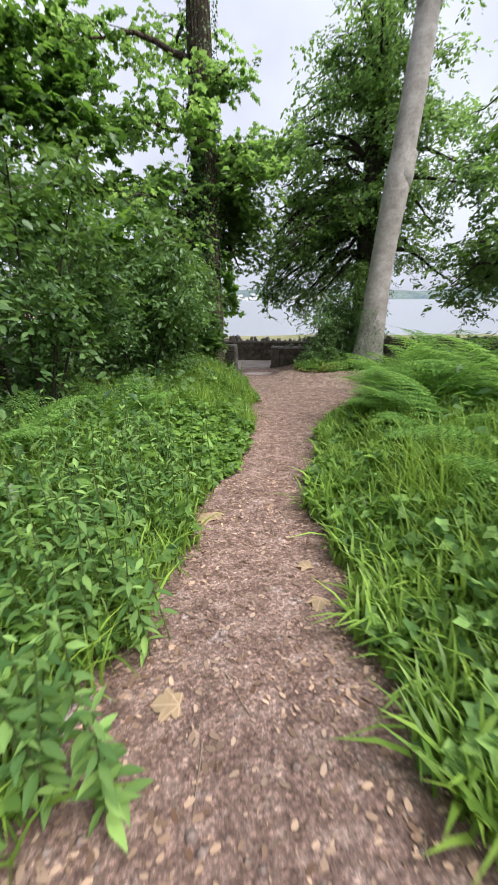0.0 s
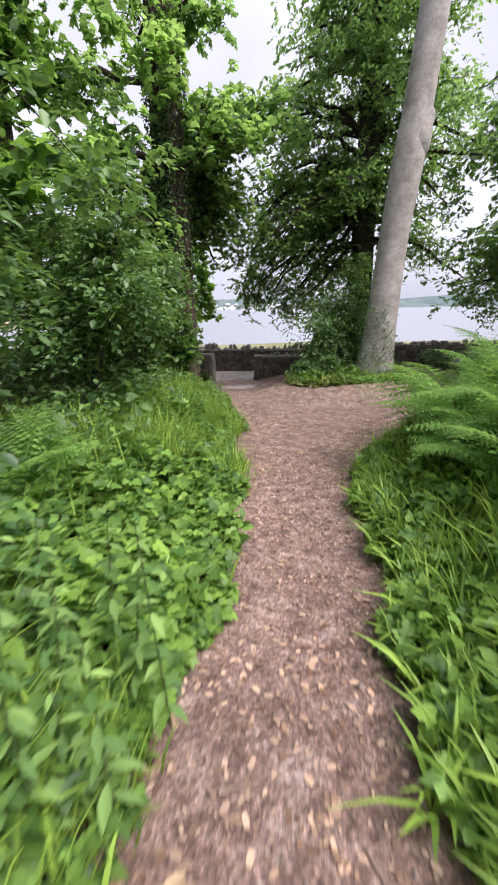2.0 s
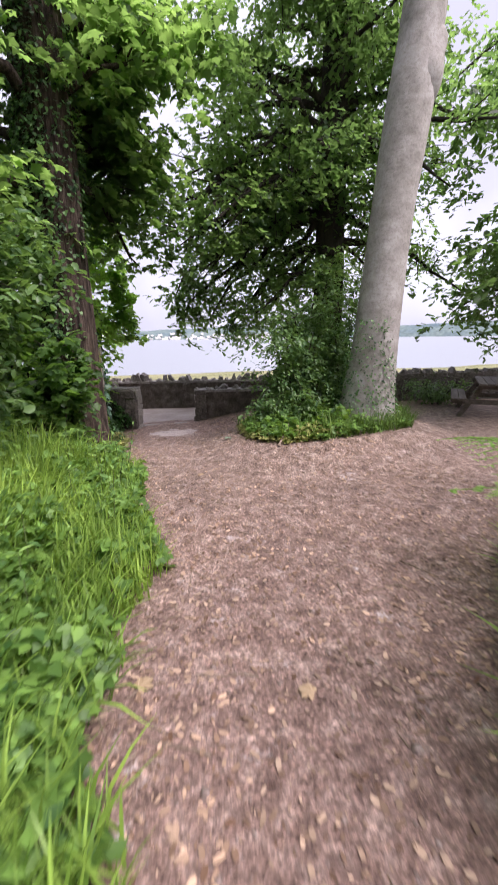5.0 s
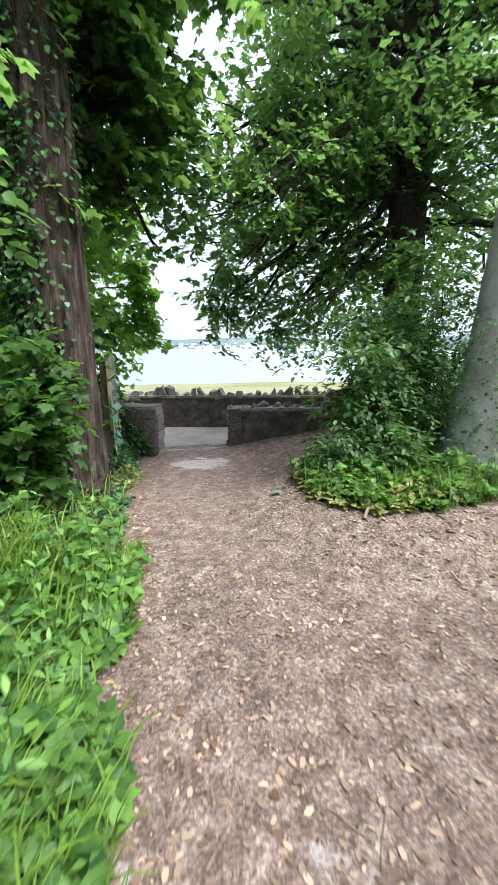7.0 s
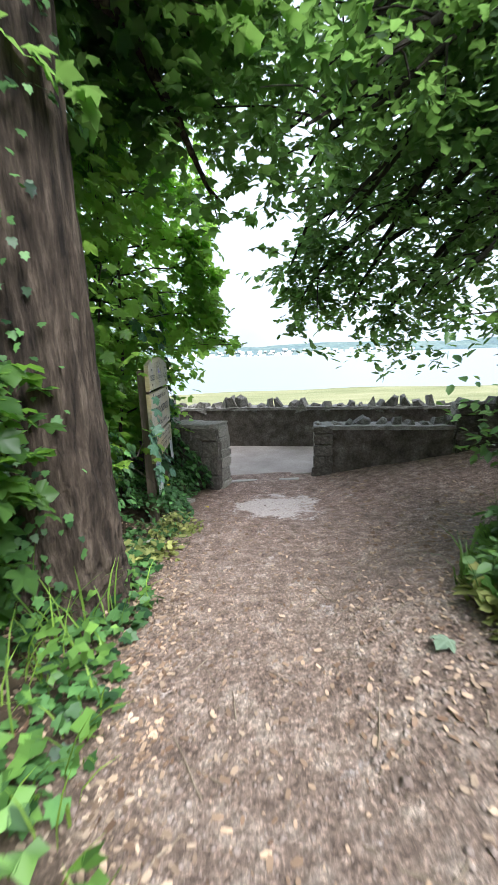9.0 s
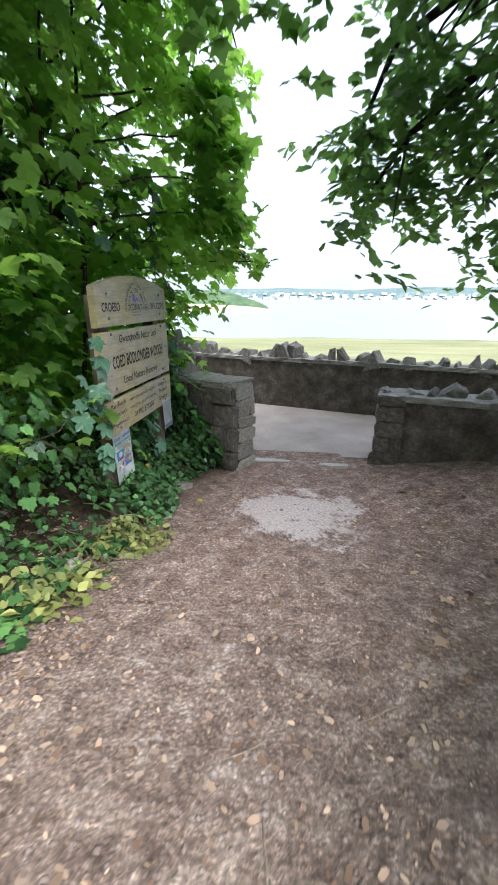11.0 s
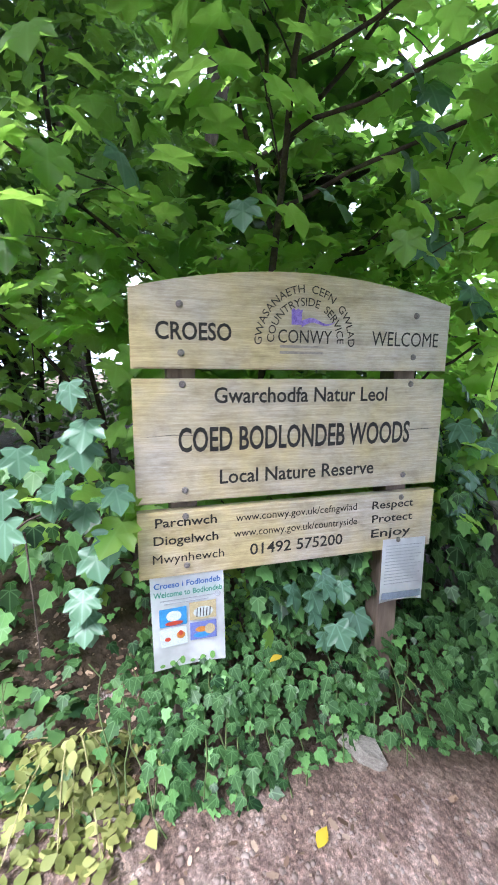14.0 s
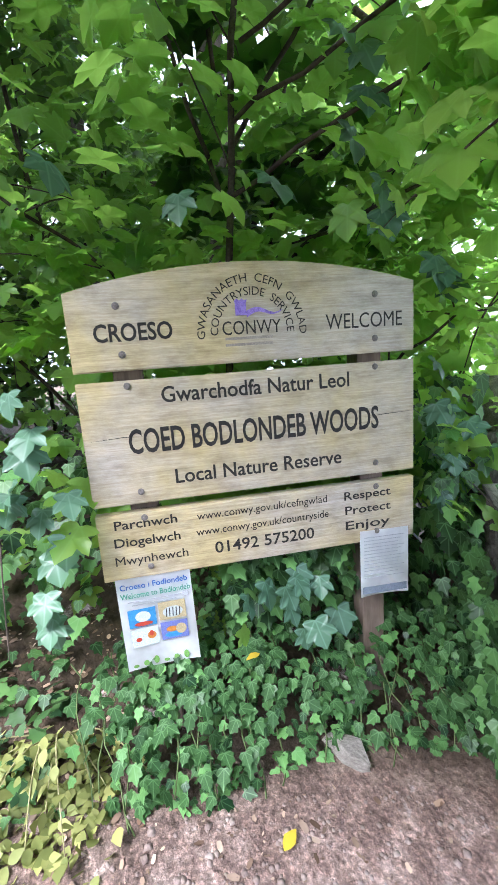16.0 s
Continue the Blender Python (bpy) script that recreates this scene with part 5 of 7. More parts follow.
def grass_blades(rng, places, length, width, lean=0.9):
    """Arching blades: (verts, faces in two groups)."""
    n = len(places)
    a = rng.uniform(0, 2 * np.pi, n)
    out, across = np.stack([np.cos(a), np.sin(a), 0 * a], -1), np.stack([-np.sin(a), np.cos(a), 0 * a], -1)
    bend = rng.uniform(0.25, 1.0, n) * lean
    up = np.array([0, 0, 1.0])
    rows = []
    for s, w in ((0, 0.8), (0.35, 1.0), (0.7, 0.7), (1.0, 0)):
        mid = places + up * (length * (s - 0.45 * bend * s * s))[:, None] + out * (length * bend * 0.75 * s * s)[:, None]
        half = across * (width * w)[:, None]
        rows += [mid - half, mid + half] if w else [mid]
    v = np.stack(rows, 1)
    at = (np.arange(n) * 7)[:, None]
    quads = np.concatenate([at + [0, 1, 3, 2], at + [2, 3, 5, 4]])
    return v.reshape(-1, 3), [quads, at + [4, 5, 6]]


def stuff(name, v, f, material, label, category):
    me = mesh_from(name, v, f)
    me.materials.append(material)
    return tagged(new(name, me), label, category, kind="stuff")


def on_land(p, lift=0.0):
    return np.concatenate([p, (land(p[:, 0], p[:, 1]) + lift)[:, None]], -1)


rng = np.random.RandomState(21)
left_side = lambda x, y: (left_edge(y) - x > 0.02) * np.clip(1.25 - (left_edge(y) - x) / 2.6, 0, 1)
right_side = lambda x, y: (x - right_edge(y) > 0.02) * np.clip(1.25 - (x - right_edge(y)) / 3.0, 0, 1)
edge_growth = lambda p: np.clip(0.45 + planted(p[:, 0], p[:, 1]) * 0.9, 0.4, 1.25)

p = scatter(rng, 18000, -6, 0, -17.2, -3.6, lambda x, y: left_side(x, y) * np.where(y > -5.7, 0.08, 1.0) * (0.25 + 0.75 * patchy(x, y, 1.1)) * (0.7 + 0.3 * (y > -10.5)) * np.where(np.abs(y + 11.4) < 1.1, 0.15, 1.0))
stuff("grass", *grass_blades(rng, on_land(p, -0.02), rng.uniform(0.3, 0.75, len(p)) * edge_growth(p), rng.uniform(0.003, 0.0075, len(p))), GRASS, "long bright green verge grass along the path", "grass")
p = scatter(rng, 17000, -2, 7, -17.5, -7.4, lambda x, y: right_side(x, y) * (0.3 + 0.7 * patchy(x, y, 1.0, 2)) * np.where(y > -13.2, 0.7, 1.0))
stuff("grass", *grass_blades(rng, on_land(p, -0.02), rng.uniform(0.3, 0.75, len(p)) * edge_growth(p), rng.uniform(0.0035, 0.009, len(p))), GRASS, "arching bright green grass beside the ferns", "grass")
p = scatter(rng, 3400, -2, 3.5, -17.0, -8.6, lambda x, y: (x - right_edge(y) > -0.02) * np.clip(1.1 - (x - right_edge(y)) / 0.8, 0, 1) * (0.35 + 0.65 * patchy(x, y, 1.7, 4)))
stuff("strap_weeds", *grass_blades(rng, on_land(p, -0.02), rng.uniform(0.2, 0.42, len(p)), rng.uniform(0.007, 0.015, len(p)), 1.25), STRAP, "arching bright strap-leaved weeds at the path's edge", "weeds")
p = scatter(rng, 1500, -4, 0, -17.0, -8.0, lambda x, y: (left_edge(y) - x > -0.02) * np.clip(1.1 - (left_edge(y) - x) / 0.9, 0, 1) * np.where(np.abs(y + 11.4) < 1.0, 0.1, 1.0) * patchy(x, y, 1.7, 1))
stuff("strap_weeds", *grass_blades(rng, on_land(p, -0.02), rng.uniform(0.22, 0.45, len(p)), rng.uniform(0.005, 0.01, len(p)), 1.2), STRAP, "arching strap leaves among the verge grass", "weeds")
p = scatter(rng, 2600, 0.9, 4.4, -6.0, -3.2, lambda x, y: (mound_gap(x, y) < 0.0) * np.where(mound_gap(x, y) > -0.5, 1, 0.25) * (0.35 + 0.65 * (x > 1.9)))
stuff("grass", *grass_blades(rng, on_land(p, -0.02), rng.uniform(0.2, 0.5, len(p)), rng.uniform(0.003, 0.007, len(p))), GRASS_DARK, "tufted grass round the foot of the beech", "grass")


def low_leaves(name, n, x0, x1, y0, y1, keep, shape, size, material, label, category, height, droop=0.15, spread=0.4, seed=0):
    """A low leafy growth: leaves piled to a height over the ground."""
    r = np.random.RandomState(seed)
    p = scatter(r, n, x0, x1, y0, y1, keep)
    lift = height * edge_growth(p) * r.uniform(0.05, 1.0, n) ** 0.7 * (0.25 + 0.75 * patchy(p[:, 0], p[:, 1], 3.1, seed) + 0.35 * patchy(p[:, 0], p[:, 1], 7.0, seed + 1))
    if shape is OVAL_FINE:
        shape = (OVAL_FINE[0] * np.array([1.15, 1, 1]), OVAL_FINE[1])
    v, f = leaves_at(r, on_land(p) + np.stack([0 * lift, 0 * lift, lift], -1), shape, size, droop, spread)
    made = stuff(name, v, f, material, label, category)
    veined(made.data, shape)
    return made


low_leaves("ground_elder", 5600, -4, 0, -12.7, -10.0, lambda x, y: (left_edge(y) - x > -0.04) * np.clip(1.2 - (left_edge(y) - x) / 1.6, 0, 1) * (0.45 + 0.55 * patchy(x, y, 1.2, 8)), HEART, 0.072, ELDER, "bright yellow-green ground elder at the path's edge", "weeds", 0.42, 0.18, 0.32, seed=42)
low_leaves("leafy_weeds", 3800, -1.2, 3.0, -14.2, -9.0, lambda x, y: (x - right_edge(y) > -0.05) * np.clip(1.2 - (x - right_edge(y)) / 1.0, 0, 1) * (0.4 + 0.6 * patchy(x, y, 1.5, 9)), HEART, 0.075, ELDER, "bright leafy weeds along the path's edge below the bracken", "weeds", 0.38, 0.15, 0.45, seed=43)
low_leaves("bramble", 4200, -5, 0, -13.6, -9.0, lambda x, y: left_side(x, y) * (0.5 + 0.5 * patchy(x, y, 1.4, 1)), TRIPLE, 0.07, BRAMBLE, "bright green bramble and ground elder leaves on the verge", "bramble", 0.42, seed=31)
low_leaves("bramble", 5500, -5, 0, -9.2, -3.4, lambda x, y: left_side(x, y) * np.where(y > -5.5, 0.1, 1.0) * patchy(x, y, 1.6, 2), TRIPLE, 0.075, BRAMBLE, "leafy green bramble among the grass", "bramble", 0.42, seed=32)
low_leaves("bramble", 3000, -6.5, 0, -17.4, -13.2, lambda x, y: left_side(x, y) * (0.3 + 0.7 * patchy(x, y, 1.6, 3)), TRIPLE, 0.065, BRAMBLE, "dense green leafy weeds at the path's edge", "weeds", 0.45, seed=33)
low_leaves("weeds", 6500, -2, 6, -17.4, -7.6, lambda x, y: right_side(x, y) * (0.25 + 0.75 * patchy(x, y, 1.3, 4)), TRIPLE, 0.075, NETTLE, "mixed green leafy weeds under the bracken", "weeds", 0.4, seed=34)
low_leaves("weeds", 4800, 0.9, 4.4, -6.0, -3.2, lambda x, y: (mound_gap(x, y) < -0.03) * (0.35 + 0.65 * (x < 2.4)), TRIPLE, 0.07, BRAMBLE, "low leafy weeds on the mound below the beech", "weeds", 0.35, seed=35)
low_leaves("weeds", 1300, 0.95, 2.2, -5.8, -4.4, lambda x, y: (mound_gap(x, y) < 0.02) * (mound_gap(x, y) > -0.35), OVAL_FINE, 0.08, WILTED, "yellowing wilted stems at the mound's edge", "weeds", 0.22, seed=36)
low_leaves("dock", 130, -5, 0, -16.8, -8.5, lambda x, y: left_side(x, y) * patchy(x, y, 2.0, 5), HEART, 0.13, ELDER, "broad dock leaves among the verge weeds", "dock", 0.4, seed=40)
low_leaves("dock", 260, -2, 4, -16.8, -8.5, lambda x, y: right_side(x, y) * patchy(x, y, 2.0, 6), HEART, 0.12, ELDER, "broad dock leaves among the grass", "dock", 0.38, seed=41)
low_leaves("undergrowth", 9000, -9, -1.4, -17, -1.0, lambda x, y: (left_edge(y) - x > 1.0) * 1.0, OVAL_SIX, 0.12, SHRUB, "shaded leafy undergrowth in the wood", "undergrowth", 0.7, seed=37)
low_leaves("undergrowth", 6000, 0, 9, -17, -7.8, lambda x, y: (x - right_edge(y) > 1.2) * 1.0, OVAL_SIX, 0.12, SHRUB, "shaded leafy undergrowth behind the bracken", "undergrowth", 0.7, seed=38)
low_leaves("ground_ivy", 850, -2.6, -0.6, -5.2, -2.0, lambda x, y: (left_edge(y) - x > -0.02) * np.clip(1.2 - (left_edge(y) - x), 0.2, 1), IVY, 0.07, IVY_LEAF, "dark ivy and leafy weeds round the tree's foot", "ivy", 0.22, seed=39)


def weed_patch(name, spots, seed, height, leaf, pairs, label):
    """Upright stalks, each a part with its pairs of pointed leaves."""
    r = np.random.RandomState(seed)
    thin = (OVAL_FINE[0] * np.array([0.6, 1, 1]), OVAL_FINE[1])
    for x, y, n in spots:
        ob = empty(name, x, y, float(land(x, y)))
        away = np.array(ob.matrix_world.translation)
        for k in range(n):
            bx, by = x + r.normal(0, 0.12), y + r.normal(0, 0.14)
            bz, h = float(land(bx, by)), height * r.uniform(0.6, 1.25)
            tip = np.array([bx + r.normal(0, 0.07), by + r.normal(0, 0.07), bz + h])
            line = limb_line((bx, by, bz - 0.03), tip, 0.0, 5)
            stalk = part_of("stalk", mesh_from("stalk", *tube(line - away, np.linspace(0.005, 0.002, 5), 5), True), STALK, ob)
            where, yaws, pitch, sizes = [], [], [], []
            for j in range(pairs):
                s = 0.18 + 0.82 * j / (pairs - 1)
                for side in (0, np.pi):
                    where.append(line[0] * (1 - s) + line[-1] * s - away)
                    yaws.append(j * np.pi / 2 + k + side + r.normal(0, 0.2))
                    pitch.append(r.normal(-0.25, 0.2) + (0.7 if j == pairs - 1 else 0))
                    sizes.append(leaf * (1.1 - 0.55 * s) * r.uniform(0.8, 1.2))
            v, f = strew(thin, np.array(where), np.array(yaws), np.array(pitch), r.normal(0, 0.2, len(yaws)), np.array(sizes))
            part_of("leaves", mesh_from("leaves", v, f), NETTLE, stalk)
        tagged(ob, label, "weeds", "nettles along the path")


weed_patch("nettles", [(-2.75, -15.1, 8), (-3.1, -15.4, 8), (-2.6, -14.4, 8), (-2.4, -13.0, 7), (-2.2, -12.6, 7), (-3.3, -13.4, 8), (-2.7, -13.6, 8), (-3.8, -15.6, 8), (-3.6, -14.6, 8), (-2.95, -14.6, 9), (-2.75, -14.0, 9), (-2.5, -13.3, 8), (-3.2, -14.2, 8), (-3.4, -15.0, 8), (-3.0, -13.2, 8), (-3.6, -13.8, 7), (-2.9, -12.6, 7), (-2.6, -12.2, 6), (-3.5, -12.5, 7), (-3.3, -15.9, 8), (-4.0, -14.8, 8)],
           51, 0.78, 0.105, 12, "tall pale green nettles with toothed leaves by the path")
weed_patch("nettles", [(-0.95, -6.6, 6), (-1.0, -7.4, 6), (-1.0, -5.9, 6), (-1.4, -8.0, 7), (-1.9, -9.6, 6), (-1.6, -8.4, 6), (-1.5, -7.2, 6), (-1.3, -6.0, 7), (-1.7, -6.6, 7), (-1.9, -5.4, 6)], 52, 0.5, 0.11, 7, "bright leafy stalks on the verge")
weed_patch("nettles", [(-0.6, -15.2, 7), (-0.3, -14.2, 7), (-0.1, -13.2, 7), (0.2, -12.2, 7), (0.5, -11.2, 6), (1.0, -10.3, 6), (1.9, -9.4, 6)], 53, 0.5, 0.11, 7, "leafy green stalks among grass by the path")


# Bracken: three fronds, each drawn once and shared by all the plants.
def frond_mesh(seed, length):
    r = np.random.RandomState(seed)
    n = 20
    s = np.linspace(0, 1, n)
    line = np.stack([0 * s, length * (0.5 * s + 0.25 * s * s), length * (1.3 * s - 0.72 * s * s)], -1)
    pieces = [tube(line, np.linspace(0.005, 0.0012, n), 4)]
    where, yaws, pitch, sizes = [], [], [], []
    v, q = pieces[0]
    tris = [np.stack([q[:, 0], q[:, 1], q[:, 2]], -1), np.stack([q[:, 0], q[:, 2], q[:, 3]], -1)]
    for k in range(3, n):
        reach = length * 0.34 * math.sin(math.pi * min(1, 0.25 + 0.78 * s[k])) ** 1.1 + 0.01
        slope = math.atan2(line[k, 2] - line[k - 1, 2], line[k, 1] - line[k - 1, 1])
        for side in (-1, 1):
            yaw = -side * radians(72 - 20 * s[k]) + r.normal(0, 0.05)
            out = np.array([-math.sin(yaw), math.cos(yaw), 0])
            for j in range(9):
                t = (j + 0.5) / 9
                at = line[k] + out * reach * t + np.array([0, 0, math.sin(slope) * 0.3 * reach * t - 0.12 * reach * t * t])
                for lobe in (-1, 1):
                    where.append(at)
                    yaws.append(yaw + lobe * 1.05)
                    pitch.append(r.normal(-0.1, 0.12))
                    sizes.append((0.014 + reach * 0.165) * (1.05 - 0.75 * t))
    lv, lf = strew((OVAL[0] * np.array([0.8, 1, 1]), OVAL[1]), np.array(where), np.array(yaws), np.array(pitch), 0 * np.array(yaws), np.array(sizes))
    verts = np.concatenate([v, lv])
    me = mesh_from("frond", verts, np.concatenate(tris + [lf + len(v)]))
    me.materials.append(FERN)
    return me


FRONDS = [frond_mesh(k, size) for k, size in ((1, 0.95), (2, 1.1), (3, 0.8))]


def fern(x, y, tall, seed):
    rnd = random.Random(seed)
    x = max(x, float(right_edge(y)) + 0.9 * tall) if x > -1.5 else x
    ob = empty("fern", x, y, float(land(x, y)), rnd.uniform(0, 360))
    n = 9
    for k in range(n):
        f = new("frond", rnd.choice(FRONDS))
        f.parent = ob
        lean = rnd.uniform(-22, 18)
        f.matrix_basis = pose(0, 0, 0, 0, 0, k * 360 / n + rnd.uniform(-18, 18)) @ pose(0, 0.02, 0, lean, rnd.uniform(-12, 12), 0) @ Matrix.Scale(tall * rnd.uniform(0.8, 1.15), 4)
    stem = bmesh.new()
    bmesh.ops.create_cone(stem, cap_ends=True, segments=8, radius1=0.05, radius2=0.025, depth=0.1, matrix=Matrix.Translation((0, 0, 0.02)))
    part("crown", stem, STALK, ob)
    return tagged(ob, "arching light green bracken fern at the wood's edge", "fern", "ferns beside the path")


for k, (x, y, tall) in enumerate(((0.35, -12.9, 1.15), (0.75, -12.2, 1.3), (1.15, -11.5, 1.4), (0.9, -11.0, 1.2), (1.5, -10.7, 1.45), (1.9, -10.2, 1.4), (2.3, -9.9, 1.3), (2.6, -9.4, 1.2), (1.7, -11.4, 1.5), (2.4, -10.6, 1.5), (3.1, -9.7, 1.35),
                                   (0.5, -13.8, 1.2), (1.2, -12.9, 1.4), (0.1, -14.4, 1.0), (1.9, -12.2, 1.5), (3.3, -9.0, 1.1), (4.0, -8.6, 1.1), (2.9, -11.3, 1.5), (0.2, -11.3, 1.3), (0.55, -10.7, 1.4), (0.95, -10.2, 1.35), (1.5, -9.55, 1.2), (-0.1, -12.0, 1.2), (0.6, -11.7, 0.9), (-0.2, -15.2, 0.9), (1.4, -10.0, 0.9), (-3.9, -12.2, 1.1), (-3.0, -10.9, 1.0))):
    fern(x, y, tall, 60 + k)


def shrub(x, y, tall, wide, count, size, leaf, label, seed, shape=OVAL_SIX, stems=6):
    """A bush of several stems from one root, with leaves in sprays to an uneven outline."""
    r = np.random.RandomState(seed)
    z = float(land(x, y))
    ob = empty("shrub", x, y, z)
    away = np.array([x, y, z])
    mids = []
    for k in range(stems):
        a, reach = k * 2.4 + r.rand(), wide * r.uniform(0.45, 1.0)
        tip = np.array([x + reach * np.cos(a), y + reach * np.sin(a), z + tall * r.uniform(0.6, 1.05)])
        line = limb_line((x + 0.05 * np.cos(a), y + 0.05 * np.sin(a), z - 0.1), tip, tall * 0.12, 8)
        stem = part_of("stem", mesh_from("stem", *tube(line - away, np.linspace(0.022, 0.006, 8), 6, 0.05, seed), True), BARK_DARK, ob)
        for j in range(6):
            p = line[r.randint(2, 8)]
            end = p + r.normal(0, 1, 3) * np.array([wide, wide, tall * 0.3]) * 0.34
            end[2] = max(end[2], z + 0.15)
            part_of("twig", mesh_from("twig", *tube(limb_line(p, end, 0.04, 4) - away, np.linspace(0.008, 0.003, 4), 4), True), BARK_DARK, stem)
            mids += [end, (p + end) / 2]
        mids += [line[-1], line[5], line[4]]
    mids = np.array(mids)
    v, f = sprigs(r, mids - away, r.uniform(0.3, 1.7, len(mids)), count, 0.2 * (0.5 + wide * 0.5), 0.7, 0.25, shape, size, 7, 0.24)
    low = v.reshape(-1, len(shape[0]), 3)[:, :, 2].min(1) < 0.03
    f = f.reshape(-1, len(shape[1]), 3)[~low].reshape(-1, 3)
    part_of("leaves", mesh_from("leaves", v, f), leaf, ob)
    return tagged(ob, label, "shrub")


DENSE = "dense dark green leafy shrub at the wood's edge"
for k, (x, y, tall, wide, count, size) in enumerate(((-3.9, -11.2, 2.9, 1.2, 9000, 0.085), (-2.9, -8.4, 2.8, 1.05, 10000, 0.085), (-2.35, -6.3, 2.4, 0.85, 7500, 0.095), (-4.6, -13.6, 2.4, 1.1, 6000, 0.085), (-4.8, -8.0, 3.6, 1.3, 8000, 0.1),
                                                     (-3.8, -5.0, 3.0, 1.2, 6500, 0.11), (-2.75, -3.9, 2.3, 0.8, 5000, 0.11), (-6.0, -10.5, 3.8, 1.5, 7000, 0.12), (4.6, -10.6, 2.6, 1.2, 6000, 0.1), (3.6, -12.8, 2.3, 1.1, 6000, 0.1), (6.2, -9.2, 2.2, 1.1, 5000, 0.1), (2.4, -14.6, 2.2, 1.0, 4500, 0.1))):
    shrub(x, y, tall, wide, count, size, SHRUB, DENSE, 80 + k)
for k, (x, y, tall, wide, count, size) in enumerate(((2.15, -4.3, 1.5, 0.6, 4500, 0.08), (2.75, -3.7, 2.4, 0.75, 6500, 0.08), (1.8, -4.75, 0.7, 0.38, 2200, 0.07), (3.5, -3.7, 1.6, 0.6, 3600, 0.08), (4.5, -1.9, 2.6, 0.5, 4000, 0.07))):
    shrub(x, y, tall, wide, count, size, SHRUB, "leafy evergreen shrub on the mound under the trees", 100 + k)
shrub(-3.7, -2.5, 3.0, 1.1, 5000, 0.13, SHRUB, DENSE, 112)
shrub(-3.3, 0.6, 2.4, 0.9, 3500, 0.13, SHRUB, DENSE, 113)
shrub(7.2, -2.35, 0.65, 0.5, 2200, 0.07, SHRUB, "low dark shrub against the boundary wall", 110)
shrub(-1.5, -4.6, 1.7, 0.5, 1700, 0.11, CANOPY, "young broad-leaved sapling beside the tree trunk", 111, PALM, 4)


# ---- sycamore and ivy round the sign ----
STEM_DARK = rough_material("dark_sycamore_stem", [(0.3, (0.03, 0.022, 0.017)), (0.7, (0.1, 0.075, 0.058))], 20, 0.8, 90, 0.5, 0.003, vary=0.1)


